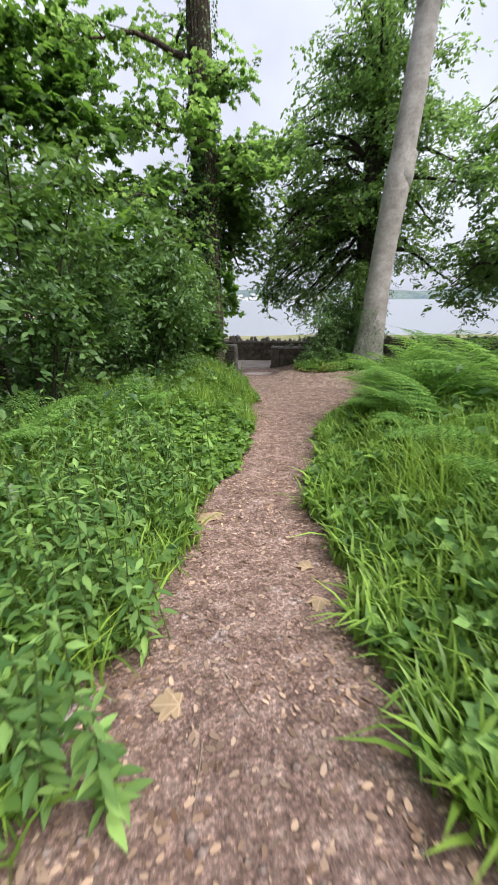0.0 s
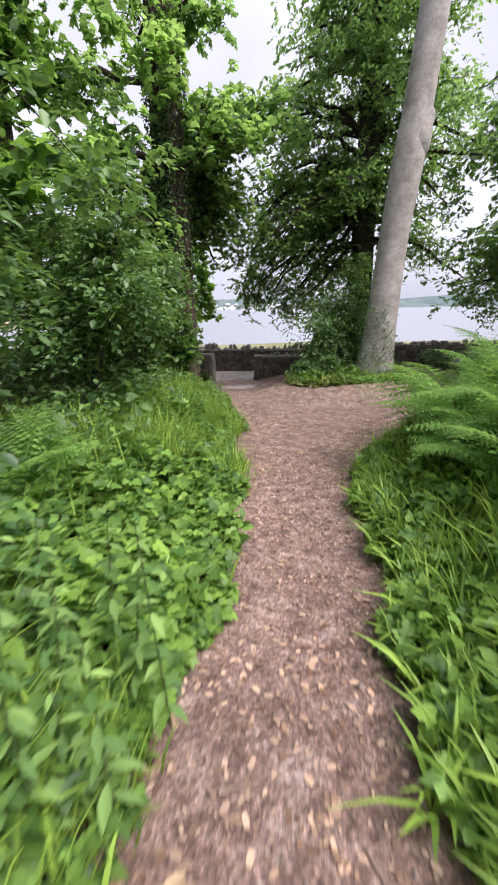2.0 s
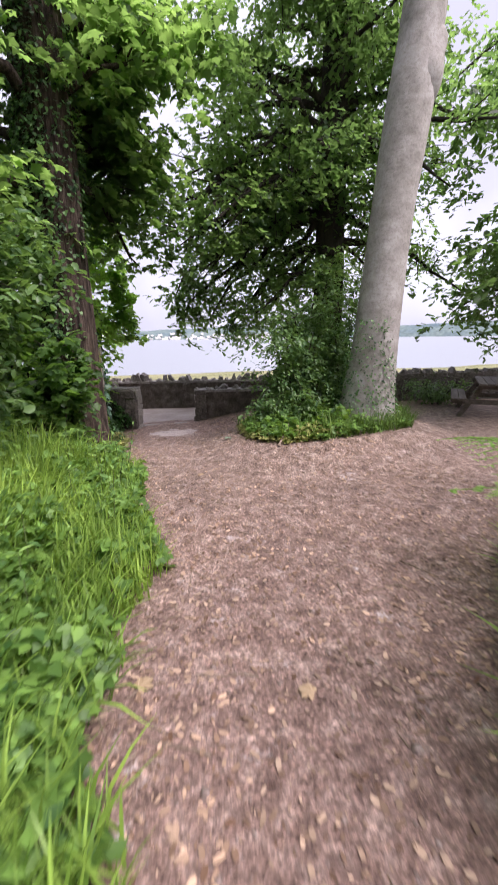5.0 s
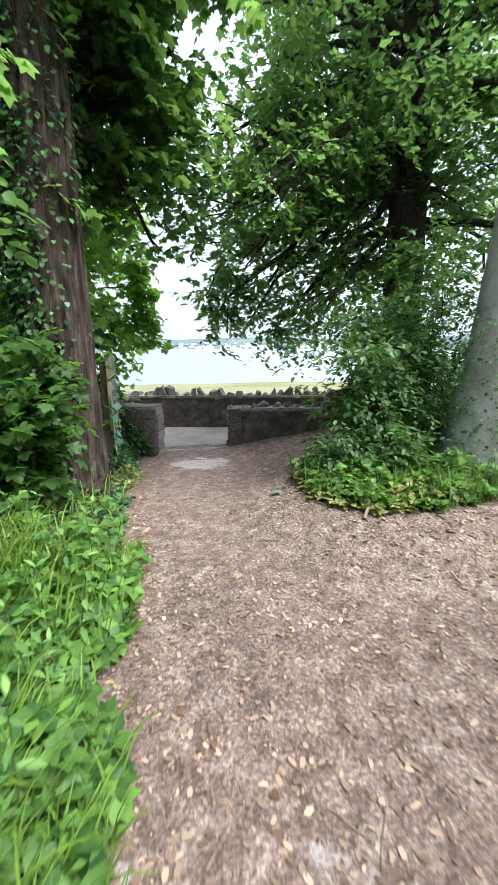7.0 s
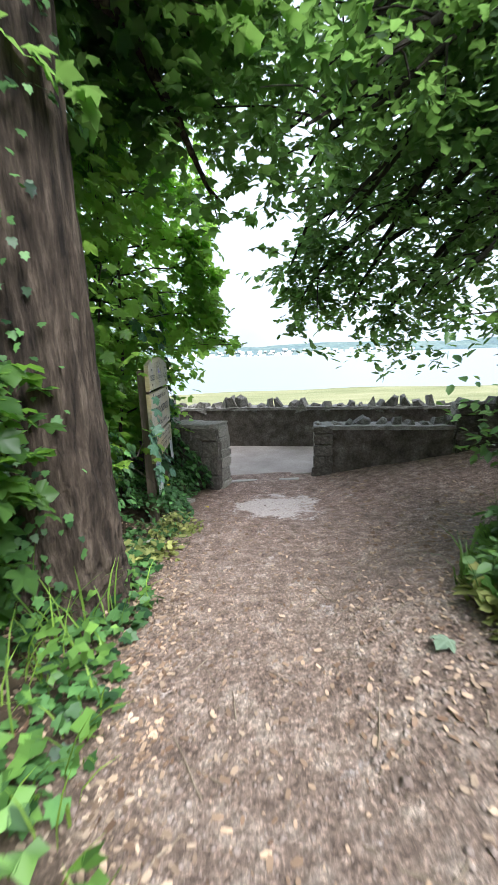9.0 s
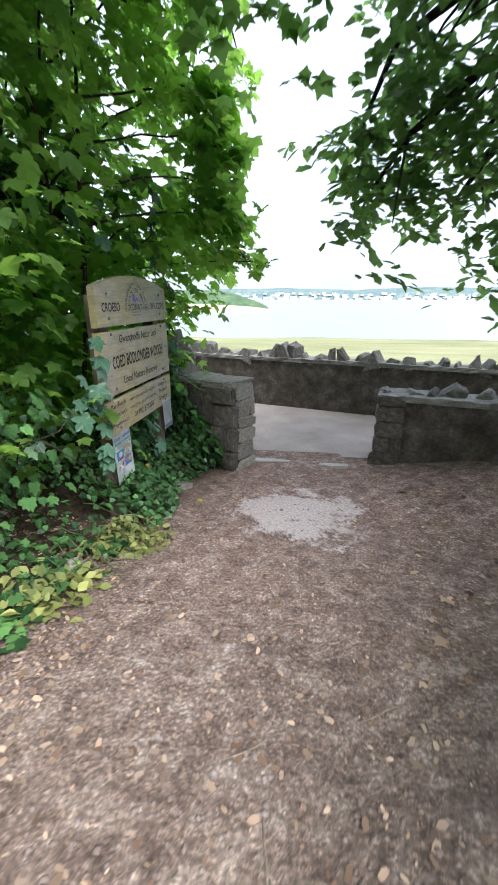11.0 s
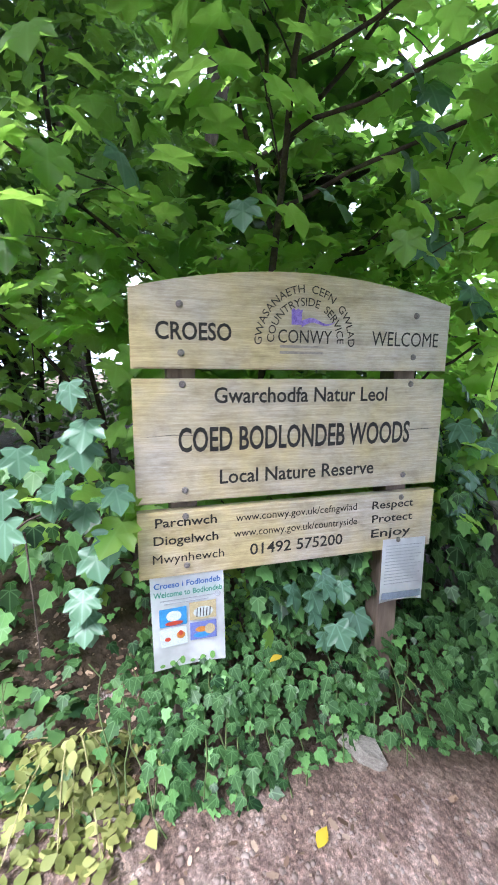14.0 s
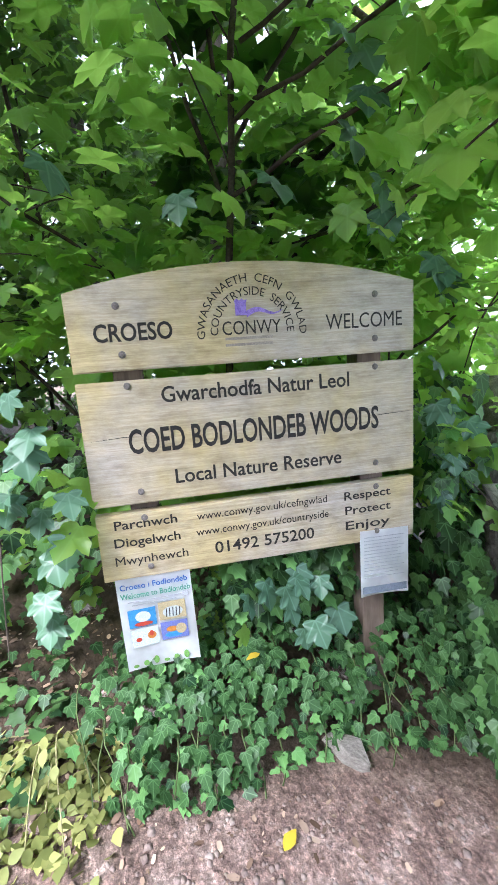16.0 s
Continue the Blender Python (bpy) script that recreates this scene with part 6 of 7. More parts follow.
def sycamore():
    r = np.random.RandomState(7)
    base = np.array([-1.75, -0.95, float(land(-1.75, -0.95))])
    ob = empty("sycamore", *base)
    mids = []
    lines = [((-1.45, -1.1, 0.0), (-1.22, -1.05, 2.2), (-1.2, -0.72, 4.4), 0.026), ((-1.22, -1.03, 2.3), (-0.5, -0.35, 2.5), (0.12, -0.66, 2.06), 0.011), ((-1.22, -1.0, 2.6), (-0.5, -0.3, 2.8), (-0.12, -0.5, 2.5), 0.011),
             ((-1.21, -0.95, 2.9), (-0.5, -0.3, 3.1), (-0.2, -0.45, 2.95), 0.011), ((-1.2, -0.9, 3.2), (-0.5, -0.2, 3.5), (-0.25, -0.35, 3.4), 0.012), ((-1.2, -0.8, 3.8), (-0.6, -0.3, 4.1), (-0.35, -0.3, 4.0), 0.012), ((-1.3, -0.9, 1.2), (-0.98, -0.35, 1.5), (-0.8, 0.1, 1.85), 0.012), ((-1.5, -0.97, 2.3), (-1.3, -1.4, 3.2), (-1.1, -2.0, 4.0), 0.014), ((-1.6, -0.96, 1.3), (-1.4, -1.7, 2.1), (-1.2, -2.5, 2.6), 0.014),
             ((-1.55, -0.97, 1.8), (-1.2, -0.3, 2.4), (-0.75, 0.25, 2.7), 0.014), ((-1.55, -0.97, 2.0), (-0.95, -0.15, 2.3), (-0.35, 0.35, 2.25), 0.012), ((-1.5, -0.97, 2.6), (-1.0, -0.4, 3.3), (-0.6, 0.1, 3.7), 0.014),
             ((-1.9, -1.2, 0.0), (-1.9, -2.0, 1.4), (-1.6, -2.7, 2.2), 0.02), ((-1.9, -1.2, 0.0), (-1.4, -2.1, 0.7), (-0.95, -2.2, 0.95), 0.012), ((-1.8, -0.7, 0.0), (-1.4, 0.0, 0.9), (-1.0, 0.05, 1.5), 0.014),
             ((-1.8, -0.7, 0.0), (-1.3, -0.1, 0.7), (-0.85, -0.12, 1.0), 0.012), ((-1.75, -0.95, 0.1), (-1.2, -1.0, 0.5), (-0.95, -0.95, 0.7), 0.01), ((-2.2, -0.9, 0.0), (-2.3, -0.6, 2.2), (-2.0, -0.2, 4.2), 0.025),
             ((-2.4, -1.8, 0.0), (-2.3, -2.0, 2.2), (-1.9, -2.2, 4.4), 0.025), ((-1.5, -0.97, 2.8), (-1.2, -1.2, 3.8), (-0.8, -1.3, 4.6), 0.012), ((-1.45, -0.9, 3.4), (-1.0, -0.5, 4.0), (-0.6, -0.2, 4.5), 0.012)]
    for a, b, c, thick in lines:
        a = (a[0], a[1], a[2] + (base[2] - 0.1 if a[2] == 0 else 0))
        line = smooth_line([a, b, c], 12)
        line[1:-1] += r.normal(0, 0.015, line[1:-1].shape)
        stem = part_of("stem", mesh_from("stem", *tube(line - base, np.linspace(thick, thick * 0.3, 12), 7, 0.05), True), STEM_DARK, ob)
        for j in range(7):
            p = line[r.randint(4, 12)]
            end = p + r.normal(0, 1, 3) * (np.array([0.26, 0.32, 0.2]) if c[0] < -0.3 else np.array([0.1, 0.1, 0.1]))
            if end[0] > -0.92 and -1.8 < end[1] < -0.32 and end[2] < 2.1:
                end[0] = -1.0
            part_of("twig", mesh_from("twig", *tube(limb_line(p, end, 0.03, 4) - base, np.linspace(0.005, 0.002, 4), 4), True), STEM_DARK, stem)
            mids += [end, end, (p + end) / 2]
        mids += list(line[5:] if c[0] < -0.3 else line[5::2])
    mids = np.array(mids)
    n = 4300
    places = mids[r.randint(0, len(mids), n)]
    places = places + r.normal(0, 1, (n, 3)) * np.array([0.2, 0.24, 0.2]) * np.where(places[:, :1] > -0.5, 0.4, 1.0)
    fill = np.stack([r.uniform(-3.2, -1.25, 450), r.uniform(-3.4, 0.4, 450), r.uniform(0.5, 4.0, 450)], -1)
    corner = np.stack([r.uniform(-3.0, -1.3, 1300), r.uniform(-0.3, 1.3, 1300), r.uniform(0.7, 2.6, 1300)], -1)
    behind = np.stack([r.uniform(-2.1, -1.16, 1100), r.uniform(-2.0, -0.1, 1100), r.uniform(0.75, 2.3, 1100)], -1)
    places = np.concatenate([places, fill, corner, behind])
    face = (places[:, 0] > -1.12) & (places[:, 1] > -1.72) & (places[:, 1] < -0.32) & (places[:, 2] > 0.72) & (places[:, 2] < 2.0)
    low = places[:, 2] < land(places[:, 0], places[:, 1]) + 0.12
    gate = (places[:, 0] > -0.2) & (places[:, 1] < -0.1) & (places[:, 2] < 1.85) | (places[:, 0] > 0.32)
    near_path = (places[:, 0] > -0.72) & ((places[:, 1] < -0.95) | (places[:, 1] < -0.45) & (places[:, 2] < 1.9))
    poster = (places[:, 0] > -0.95) & (places[:, 1] > -1.85) & (places[:, 1] < -1.3) & (places[:, 2] < 0.9)
    notice = (places[:, 0] > -0.95) & (places[:, 1] > -0.75) & (places[:, 1] < -0.3) & (places[:, 2] < 0.9)
    thin = (places[:, 2] < 0.8) & (places[:, 0] > -1.4) & (r.rand(len(places)) < 0.93)
    thin |= (places[:, 2] < 1.7) & (places[:, 1] < -1.8) & (places[:, 0] > -2.1) & (r.rand(len(places)) < 0.8)
    thin |= (places[:, 2] < 1.5) & (places[:, 1] > -0.4) & (places[:, 0] > -1.3) & (r.rand(len(places)) < 0.5)
    thin |= (places[:, 0] > -1.16) & (np.abs(places[:, 1] + 1.0) < 0.22) & (places[:, 2] > 1.9) & (places[:, 2] < 3.2) & (r.rand(len(places)) < 0.8)
    places = places[~(thin | face | low | gate | near_path | poster | notice)]
    n = len(places)
    v, f = strew(PALM, places - base, r.normal(-np.pi / 2, 0.9, n), r.normal(-0.5, 0.4, n), r.normal(0, 0.35, n), r.uniform(0.08, 0.16, n))
    part_of("leaves", veined(mesh_from("leaves", v, f, True), PALM), SYCAMORE, ob)
    spots = np.array([(-0.76, -0.63, 2.62), (-0.78, -0.6, 2.5), (-0.8, -0.66, 2.38), (-0.74, -0.58, 2.3), (-0.78, -0.55, 2.2), (-0.8, -0.7, 2.7), (-0.85, -0.5, 2.12), (-0.95, -1.3, 2.2), (-0.9, -0.95, 2.25), (-0.95, -1.75, 2.3), (-0.8, -1.82, 1.14), (-0.8, -1.85, 0.98), (-0.83, -1.92, 1.08), (-0.8, -0.3, 1.52), (-0.82, -0.27, 1.32), (-0.82, -0.24, 0.9), (-0.8, -0.22, 1.66), (-0.84, -0.95, 0.66), (-0.83, -0.85, 0.6), (-0.84, -1.1, 0.62), (-0.84, -1.0, 0.5)]) - base
    for y, z, wide, tall, many in ((-1.93, 1.12, 0.13, 0.17, 11), (-0.27, 1.0, 0.1, 0.18, 12), (-0.33, 1.78, 0.07, 0.1, 5), (-1.0, 0.58, 0.17, 0.11, 9), (-1.9, 0.75, 0.06, 0.14, 5)):
        extra = np.stack([r.uniform(-0.83, -0.76, many), r.normal(y, wide, many), r.normal(z, tall, many)], -1)
        spots = np.concatenate([spots, extra[(extra[:, 1] < -1.78) | (extra[:, 1] > -0.36) | (extra[:, 2] < 0.68) & (np.abs(extra[:, 1] + 1.55) > 0.28) & (extra[:, 1] < -0.72)] - base])
    for at in spots:
        v, f = strew(PALM, np.array([at]), [r.normal(-np.pi / 2, 0.4)], [r.normal(-1.0, 0.15)], [r.normal(0, 0.3)], [r.uniform(0.12, 0.17) * (1.0 if at[2] + base[2] > 1.9 else 0.75)])
        part_of("hanging_leaf", veined(mesh_from("hanging_leaf", v, f, True), PALM), GLOSSY, ob, "glossy drooping leaf with bluish sky sheen in its colour")
    return tagged(ob, "young sycamore with broad lobed leaves crowding round the sign", "sapling")


sycamore()


def ivy_heap(x, y):
    """The top of the ivy heaped round the sign's posts."""
    front = np.interp(y, (-2.9, -2.4, -1.9, -1.45, -1.15, -0.8, -0.3, 0.0), (-0.8, -0.62, -0.6, -0.5, -0.58, -0.62, -0.45, -0.2))
    inside = np.clip((front - x) / 0.38, 0, 1)
    return front - x, land(x, y) + 0.36 * inside ** 0.6 * np.clip(1.2 - np.abs(y + 1.0) / 2.4, 0.3, 1)


def ivy():
    r = np.random.RandomState(9)
    p = scatter(r, 2400, -1.9, -0.1, -2.9, 0.05, lambda x, y: (ivy_heap(x, y)[0] > -0.03) * np.where(ivy_heap(x, y)[0] < 0.75, 1.0, 0.35) * np.where(y < -1.75, 0.09, 1) * (0.3 + 0.7 * patchy(x, y, 6.0, 1)))
    z = ivy_heap(p[:, 0], p[:, 1])[1] + r.uniform(-0.09, 0.06, len(p)) + 0.07 * (patchy(p[:, 0], p[:, 1], 5.5, 2) - 0.5)
    places = np.concatenate([p, np.maximum(z, land(p[:, 0], p[:, 1]) + 0.012)[:, None]], -1)
    n = len(places)
    ob = empty("ivy", -1.0, -1.0, float(land(-1.0, -1.0)))
    away = np.array(ob.matrix_world.translation)
    yaw, pitch, roll, size = r.normal(-np.pi / 2, 0.85, n), r.normal(-0.62, 0.42, n), r.normal(0, 0.38, n), r.uniform(0.028, 0.07, n)
    v, f = strew(IVY, places - away, yaw, pitch, roll, size)
    # Sprays hanging below the boards and climbing past the sign's ends.
    hang = np.concatenate([np.stack([r.uniform(-1.02, -0.87, 150), r.uniform(-1.25, -0.55, 150), r.uniform(0.42, 0.78, 150)], -1),
                           np.stack([r.uniform(-1.15, -0.72, 230), r.uniform(-0.3, 0.02, 230), r.uniform(0.25, 1.45, 230)], -1),
                           np.stack([r.uniform(-1.6, -1.0, 150), r.uniform(-2.6, -1.8, 150), r.uniform(0.45, 1.2, 150)], -1)])
    u = r.rand(260) ** 1.4
    hang = np.concatenate([hang, np.stack([-0.86 + 0.6 * u, 0.0 - 0.33 * u + r.normal(0, 0.02, 260) - 0.06, 0.05 + (0.95 - 0.75 * u) * r.rand(260)], -1)])
    m = len(hang)
    hv, hf = strew(IVY, hang - away, r.normal(-np.pi / 2, 0.6, m), r.normal(-0.95, 0.3, m), r.normal(0, 0.3, m), r.uniform(0.05, 0.11, m))
    v, f = joined([(v, f), (hv, hf)])
    part_of("leaves", veined(mesh_from("leaves", v, f), IVY), IVY_SIGN, ob)
    base = veined(mesh_from("leaf", IVY[0], IVY[1]), IVY)
    base.materials.append(IVY_SIGN)
    q = scatter(r, 260, -0.95, -0.4, -1.9, -0.1, lambda x, y: (ivy_heap(x, y)[0] > -0.02) * 1.0)
    for (x, y), k in zip(q, range(260)):
        leaf = new("leaf", base)
        leaf.parent = ob
        at = Vector((x, y, float(ivy_heap(x, y)[1]) + 0.05)) - Vector(away)
        leaf.matrix_basis = Matrix.Translation(at) @ pose(0, 0, 0, 0, 0, r.normal(-90, 42)) @ pose(0, 0, 0, r.normal(-35, 18), r.normal(0, 16), 0) @ Matrix.Scale(r.uniform(0.045, 0.075), 4)
    vines = []
    for k in range(26):
        y = r.uniform(-2.5, -0.1)
        xs = np.linspace(-1.0, -0.55 + r.uniform(-0.05, 0.1), 8)
        ys = y + np.cumsum(r.normal(0, 0.03, 8))
        vines.append(tube(np.stack([xs, ys, ivy_heap(xs, ys)[1] + 0.004], -1) - away, np.full(8, 0.003), 4))
    part_of("vines", mesh_from("vines", *joined(vines), True), STALK, ob)
    tagged(ob, "glossy dark green ivy heaped round the sign's posts", "ivy")


ivy()


def trunk_ivy():
    r = np.random.RandomState(13)
    n = 5200
    z = np.concatenate([r.uniform(0.3, 7.0, 3200), r.uniform(3.2, 9.5, 2000)])
    a = np.concatenate([r.normal(-2.15, 0.42, 3200), r.uniform(-3.6, 0.4, 2000)])
    rad = 0.37 + r.uniform(0.0, 0.1, n) + 0.12 * np.clip(0.9 - z, 0, 1)
    places = np.stack([-1.27 + rad * np.cos(a), -3.6 + rad * np.sin(a), z], -1)
    v, f = strew(IVY, places, a - np.pi / 2 + r.normal(0, 0.5, n), r.normal(-0.9, 0.3, n), r.normal(0, 0.3, n), r.uniform(0.035, 0.07, n))
    stuff("trunk_ivy", v, f, IVY_LEAF, "dark ivy climbing the tree trunk", "ivy")


def beech_ivy():
    r = np.random.RandomState(15)
    n = 2600
    a, z = r.uniform(0, 6.3, n), bz + 1.7 * r.rand(n) ** 1.7
    rad = np.interp(z - bz, (0, 0.1, 0.6, 1.4, 1.9), (0.53, 0.5, 0.415, 0.35, 0.34)) + r.uniform(0.0, 0.03, n)
    places = np.stack([3.14 + rad * np.cos(a), -4.955 + rad * np.sin(a), z], -1)
    v, f = strew(IVY, places, a - np.pi / 2 + r.normal(0, 0.5, n), r.normal(-0.9, 0.3, n), r.normal(0, 0.3, n), r.uniform(0.018, 0.045, n))
    stuff("trunk_ivy", v, f, IVY_LEAF, "small ivy leaves creeping up the beech trunk", "ivy")


trunk_ivy()
beech_ivy()
low_leaves("wilted_weed", 260, -1.0, -0.35, -2.35, -1.75, lambda x, y: np.clip(1.3 - np.hypot((x + 0.62) / 0.28, (y + 1.98) / 0.22), 0, 1), OVAL_FINE, 0.06, WILTED, "yellow wilted leaves at the edge of the ivy", "weeds", 0.1, 0.5, 0.5, 71)


def wilted_plant(x, y):
    """A straggling yellow plant: bent stems with drooping leaves in pairs."""
    r = np.random.RandomState(77)
    z = float(land(x, y))
    ob = empty("wilted_plant", x, y, z)
    away = np.array([x, y, z])
    drop = (OVAL_FINE[0] * np.array([1.2, 1, 1]), OVAL_FINE[1])
    for k in range(11):
        a, long = radians(-75 + 13 * k) + r.normal(0, 0.1), r.uniform(0.3, 0.55)
        s = np.linspace(0, 1, 9)
        px, py = x + np.cos(a) * long * s, y + np.sin(a) * long * s
        pz = land(px, py) + 0.015 + 0.5 * long * np.sin(np.pi * np.clip(s * 0.95, 0, 1)) * r.uniform(0.35, 0.8)
        line = np.stack([px, py, pz], -1) - away
        stem = part_of("stem", mesh_from("stem", *tube(line, np.linspace(0.004, 0.002, 9), 5), True), WILT_STEM, ob)
        at = np.repeat(line[3:], 3, 0) + r.normal(0, 0.015, (18, 3))
        v, f = strew(drop, at, r.uniform(0, 6.3, 18), r.normal(-0.6, 0.4, 18), r.normal(0, 0.4, 18), r.uniform(0.03, 0.065, 18))
        part_of("leaves", mesh_from("leaves", v, f), WILTED, stem)
    tagged(ob, "straggling wilted yellow plant at the ivy's edge", "plant")


YELLOW = leaf_material("yellow_leaf", (0.5, 0.36, 0.03), (0.7, 0.52, 0.06), (0.5, 0.36, 0.03), 0.5, 0.2, 0.2, 2.0)
WILT_STEM = rough_material("wilted_stem", [(0.3, (0.22, 0.2, 0.08)), (0.7, (0.4, 0.37, 0.18))], 8, 0.7, 60, 0.2, 0.002, vary=0.1)
wilted_plant(-0.92, -2.02)
for x, y, z, turn, size in ((-0.285, -1.233, 0.012, 40, 0.075), (-0.8, -1.154, 0.1, 200, 0.07)):
    me = mesh_from("fallen_leaf", OVAL_FINE[0] * size, OVAL_FINE[1], True)
    me.materials.append(YELLOW)
    top = float(ivy_heap(x, y)[1]) if z > 0.05 else float(land(x, y))
    tagged(new("fallen_leaf", me), "bright yellow fallen leaf", "leaf").matrix_world = pose(x, y, top + z, 6, 4, turn)
TAN_LEAF = leaf_material("tan_fallen_leaf", (0.3, 0.2, 0.12), (0.52, 0.4, 0.28), (0.3, 0.2, 0.1), 0.7, 0.2, 0.1, 3.0, 0.3)
GREY_LEAF = leaf_material("grey_green_fallen_leaf", (0.14, 0.19, 0.14), (0.21, 0.27, 0.2), (0.06, 0.1, 0.05), 0.6, 0.2, 0.1, 3.0, 0.3)
for x, y, turn, size, leaf, words in ((-2.08, -13.24, 30, 0.15, TAN_LEAF, "large dry tan sycamore leaf on the path's edge"), (-2.04, -13.1, 200, 0.13, TAN_LEAF, "dry tan sycamore leaf on the path's edge"), (-2.33, -14.93, 80, 0.12, TAN_LEAF, "dry tan sycamore leaf trodden into the path"),
                                      (-1.52, -14.36, 150, 0.11, TAN_LEAF, "curled tan leaf below the verge grass"), (-1.5, -14.05, 10, 0.09, TAN_LEAF, "curled tan leaf below the verge grass"), (-1.36, -14.75, 260, 0.09, TAN_LEAF, "curled tan leaf below the verge grass"),
                                      (-0.92, -8.9, 300, 0.08, TAN_LEAF, "pale dry leaf on the trodden earth"), (-0.2, -9.2, 45, 0.07, TAN_LEAF, "pale dry leaf on the trodden earth"), (0.86, -4.72, 120, 0.1, GREY_LEAF, "grey-green upturned leaf on the path"), (0.1, -6.0, 20, 0.06, TAN_LEAF, "pale dry leaf on the trodden earth")):
    me = veined(mesh_from("fallen_leaf", PALM[0] * size, PALM[1], True), PALM)
    me.materials.append(leaf)
    tagged(new("fallen_leaf", me), words, "leaf").matrix_world = pose(x, y, float(land(x, y)) + 0.014, 4, -3, turn)
flat = stone_meshes(1, 8, 0.5)[0]
flat.materials.append(STONE_PALE)
tagged(new("flat_stone", flat), "flat grey stone slab at the path's edge", "stone").matrix_world = pose(-0.86, -2.42, float(land(-0.86, -2.42)) + 0.02, 3, -4, 20) @ Matrix.Diagonal((0.2, 0.15, 0.06, 1))
branch = smooth_line([(1.22, -5.72, float(land(1.22, -5.72)) + 0.01), (1.42, -5.5, float(land(1.42, -5.5)) + 0.1), (1.62, -5.25, float(land(1.62, -5.25)) + 0.22)], 9)
made = part_of("fallen_branch", mesh_from("fallen_branch", *tube(branch, np.linspace(0.016, 0.009, 9), 7, 0.1, 4), True), TWIG)
tagged(made, "pale dry branch leaning on the mound's edge", "branch")
stone = stone_meshes(1, 5, 0.6)[0]
stone.materials.append(STONE_PALE)
tagged(new("stone", stone), "pale flat stone at the edge of the ivy", "stone").matrix_world = pose(-0.56, -0.86, float(land(-0.56, -0.86)) + 0.02, 4, 5, 65) @ Matrix.Diagonal((0.15, 0.09, 0.06, 1))
low_leaves("pale_weed", 160, -1.1, -0.55, -3.1, -2.4, lambda x, y: np.clip(1.3 - np.hypot((x + 0.8) / 0.28, (y + 2.75) / 0.3), 0, 1), OVAL_FINE, 0.075, WILTED, "yellow-green leafy weed below the sign", "weeds", 0.2, 0.2, 0.5, 72)

# ---- litter on the ground ----
rng = np.random.RandomState(31)
bare = lambda x, y: (planted(x, y) < 0.05) * np.where(np.hypot((x - 0.6) / 0.6, (y + 1.3) / 0.5) < 1, 0.15, 1.0)
near_edge = lambda x, y: bare(x, y) * np.exp(-np.clip(-planted(x, y), 0, 3) / 0.45)
GRIT = (np.array([(1, 0, 0), (-0.5, 0.8, 0), (-0.6, -0.7, 0), (0.1, 0.05, 0.75), (0.5, 0.6, 0.35), (0.3, -0.7, 0.3), (-0.75, 0.05, 0.35)], float) * 0.5,
        np.array([(3, 4, 6), (3, 6, 5), (3, 5, 4), (4, 0, 1), (4, 1, 6), (6, 1, 2), (6, 2, 5), (5, 2, 0), (5, 0, 4)]))
CHIP = (np.array([1.0, 1.5, 1.0]) * np.array([(-0.32, -0.45, 0), (0.22, -0.5, 0.05), (0.42, -0.05, 0.12), (0.2, 0.5, 0.02), (-0.3, 0.42, 0.1), (-0.4, 0.0, 0.0), (0, 0, 0.03)], float), np.array([(6, k, (k + 1) % 6) for k in range(6)]))
p = np.concatenate([scatter(rng, 9000, -3.4, 2.5, -16.6, -0.1, bare), scatter(rng, 9000, -0.9, 1.8, -5.5, -0.3, bare)])
n = len(p)
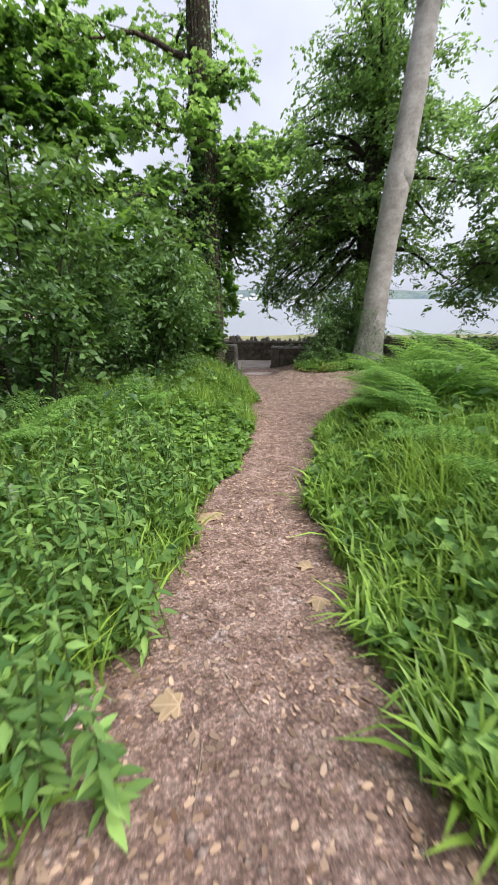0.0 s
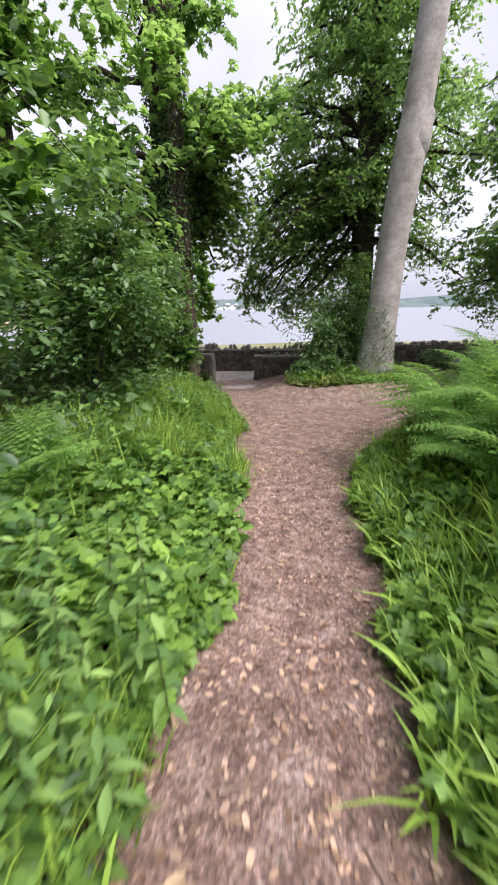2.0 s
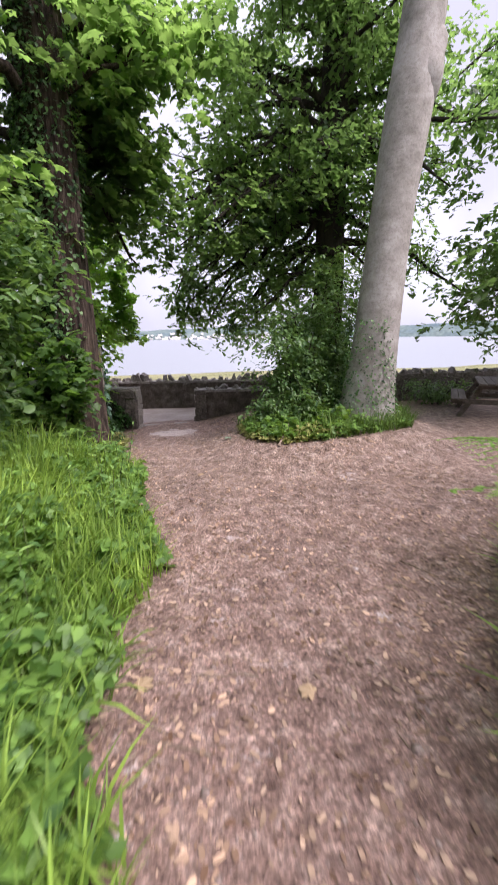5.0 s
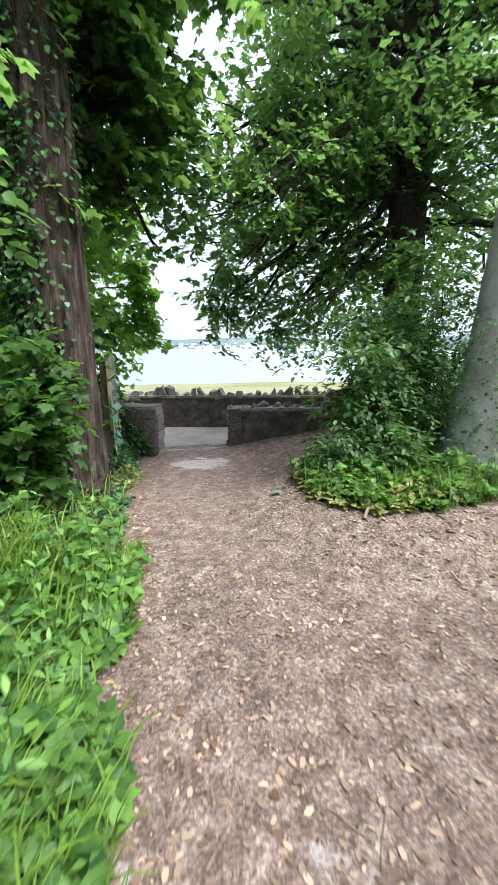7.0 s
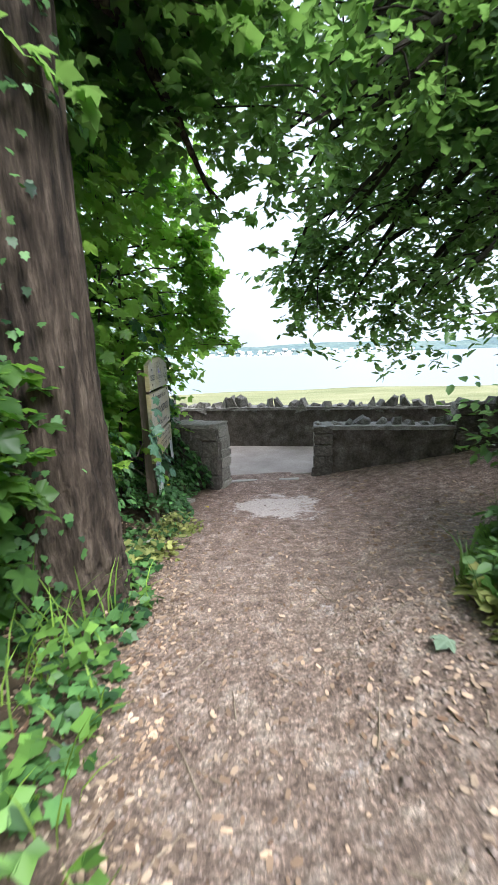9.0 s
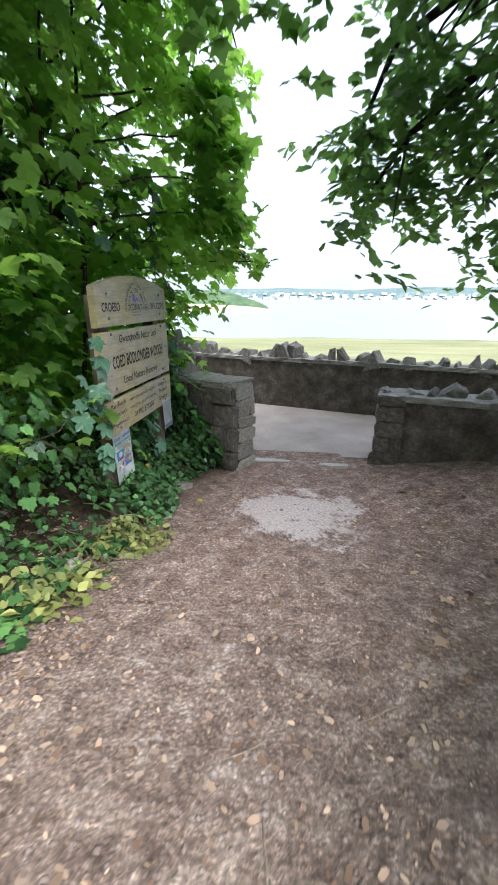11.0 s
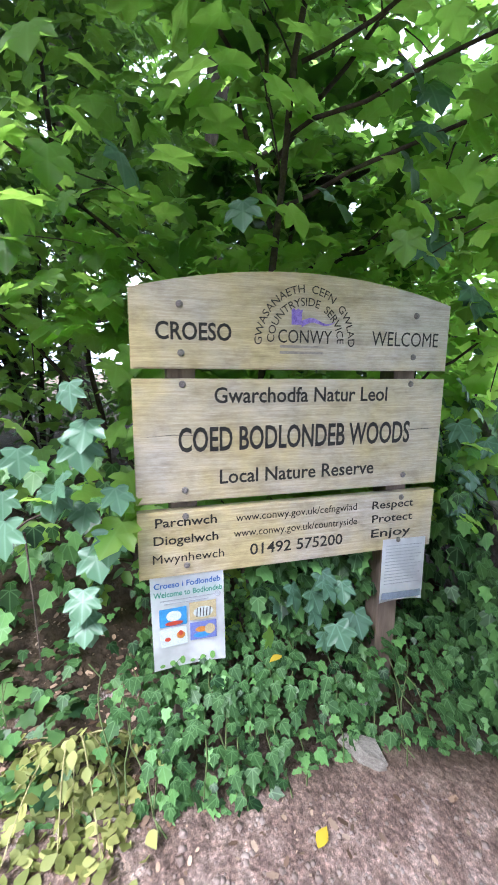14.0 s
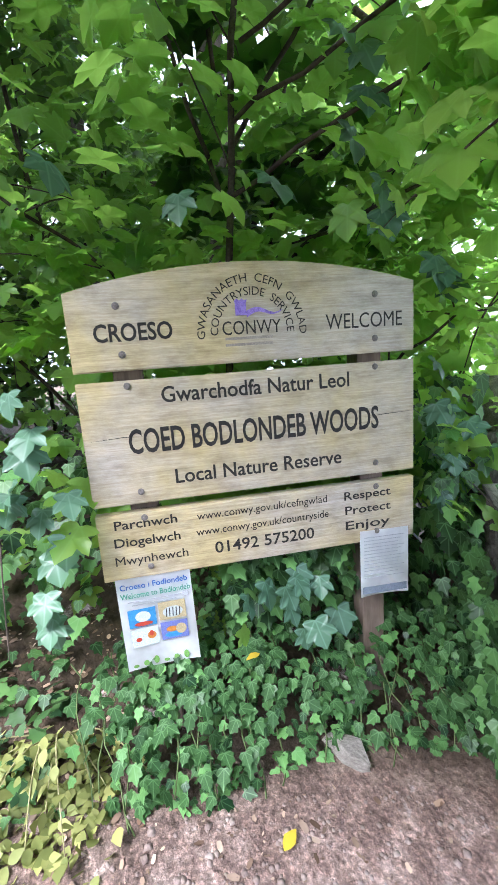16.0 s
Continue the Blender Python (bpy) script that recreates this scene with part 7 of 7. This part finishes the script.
stuff("pebbles", *strew(GRIT, on_land(p, -0.001), rng.uniform(0, 6.3, n), rng.normal(0, 0.2, n), rng.normal(0, 0.2, n), rng.gamma(1.5, 0.0072, n).clip(0.005, 0.06)), PEBBLE, "pale grit and pebbles trodden into the path", "pebbles")
p = np.concatenate([scatter(rng, 6500, -3.4, 3.0, -16.6, -0.4, lambda x, y: near_edge(x, y) * np.where(y > -2.4, 0.25, 1.0)), scatter(rng, 9000, -3.2, 3.0, -16.6, -6.0, bare), scatter(rng, 2200, -1.0, 3.0, -6.0, -0.8, bare), scatter(rng, 1600, -1.7, -0.45, -6.2, -3.2, lambda x, y: (x < left_edge(y) + 0.25) * 1.0), scatter(rng, 700, -1.6, -0.6, -2.7, -1.75, lambda x, y: (x < left_edge(y) + 0.1) * 1.0), scatter(rng, 1500, 1.2, 5.0, -6.5, -0.8, bare), scatter(rng, 1400, -1.6, -0.4, -5.9, -3.0, lambda x, y: (np.abs(left_edge(y) - x) < 0.45) * 1.0)])
n = len(p)
stuff("leaf_litter", *strew(CHIP, on_land(p, 0.006), rng.uniform(0, 6.3, n), rng.normal(0, 0.18, n), rng.normal(0, 0.22, n), rng.gamma(2.0, 0.0068, n).clip(0.006, 0.028)), DEAD_LEAF, "dry tan leaves and wood chips strewn on the path", "leaf litter")
p = scatter(rng, 220, 1.3, 4.6, -3.6, -0.7, bare)
stuff("fallen_leaves", *strew(PALM_FAR, on_land(p, 0.012), rng.uniform(0, 6.3, 220), rng.normal(0, 0.15, 220), rng.normal(0, 0.2, 220), rng.uniform(0.03, 0.075, 220)), DEAD_LEAF, "pale curled leaves strewn on the slope under the oak", "leaf litter")
sticks = []
for x, y in scatter(rng, 170, -2.6, 2.6, -16, -1.5, bare):
    a, long = rng.uniform(0, 6.3), rng.uniform(0.06, 0.3)
    t = np.linspace(-0.5, 0.5, 5)
    px, py = x + np.cos(a) * t * long, y + np.sin(a) * t * long + rng.normal(0, 0.006, 5)
    sticks.append(tube(np.stack([px, py, land(px, py) + 0.005], -1), np.linspace(0.004, 0.002, 5) * rng.uniform(0.6, 1.4), 5))
stuff("twigs", *joined(sticks), TWIG, "small dry twigs on the path", "twigs")
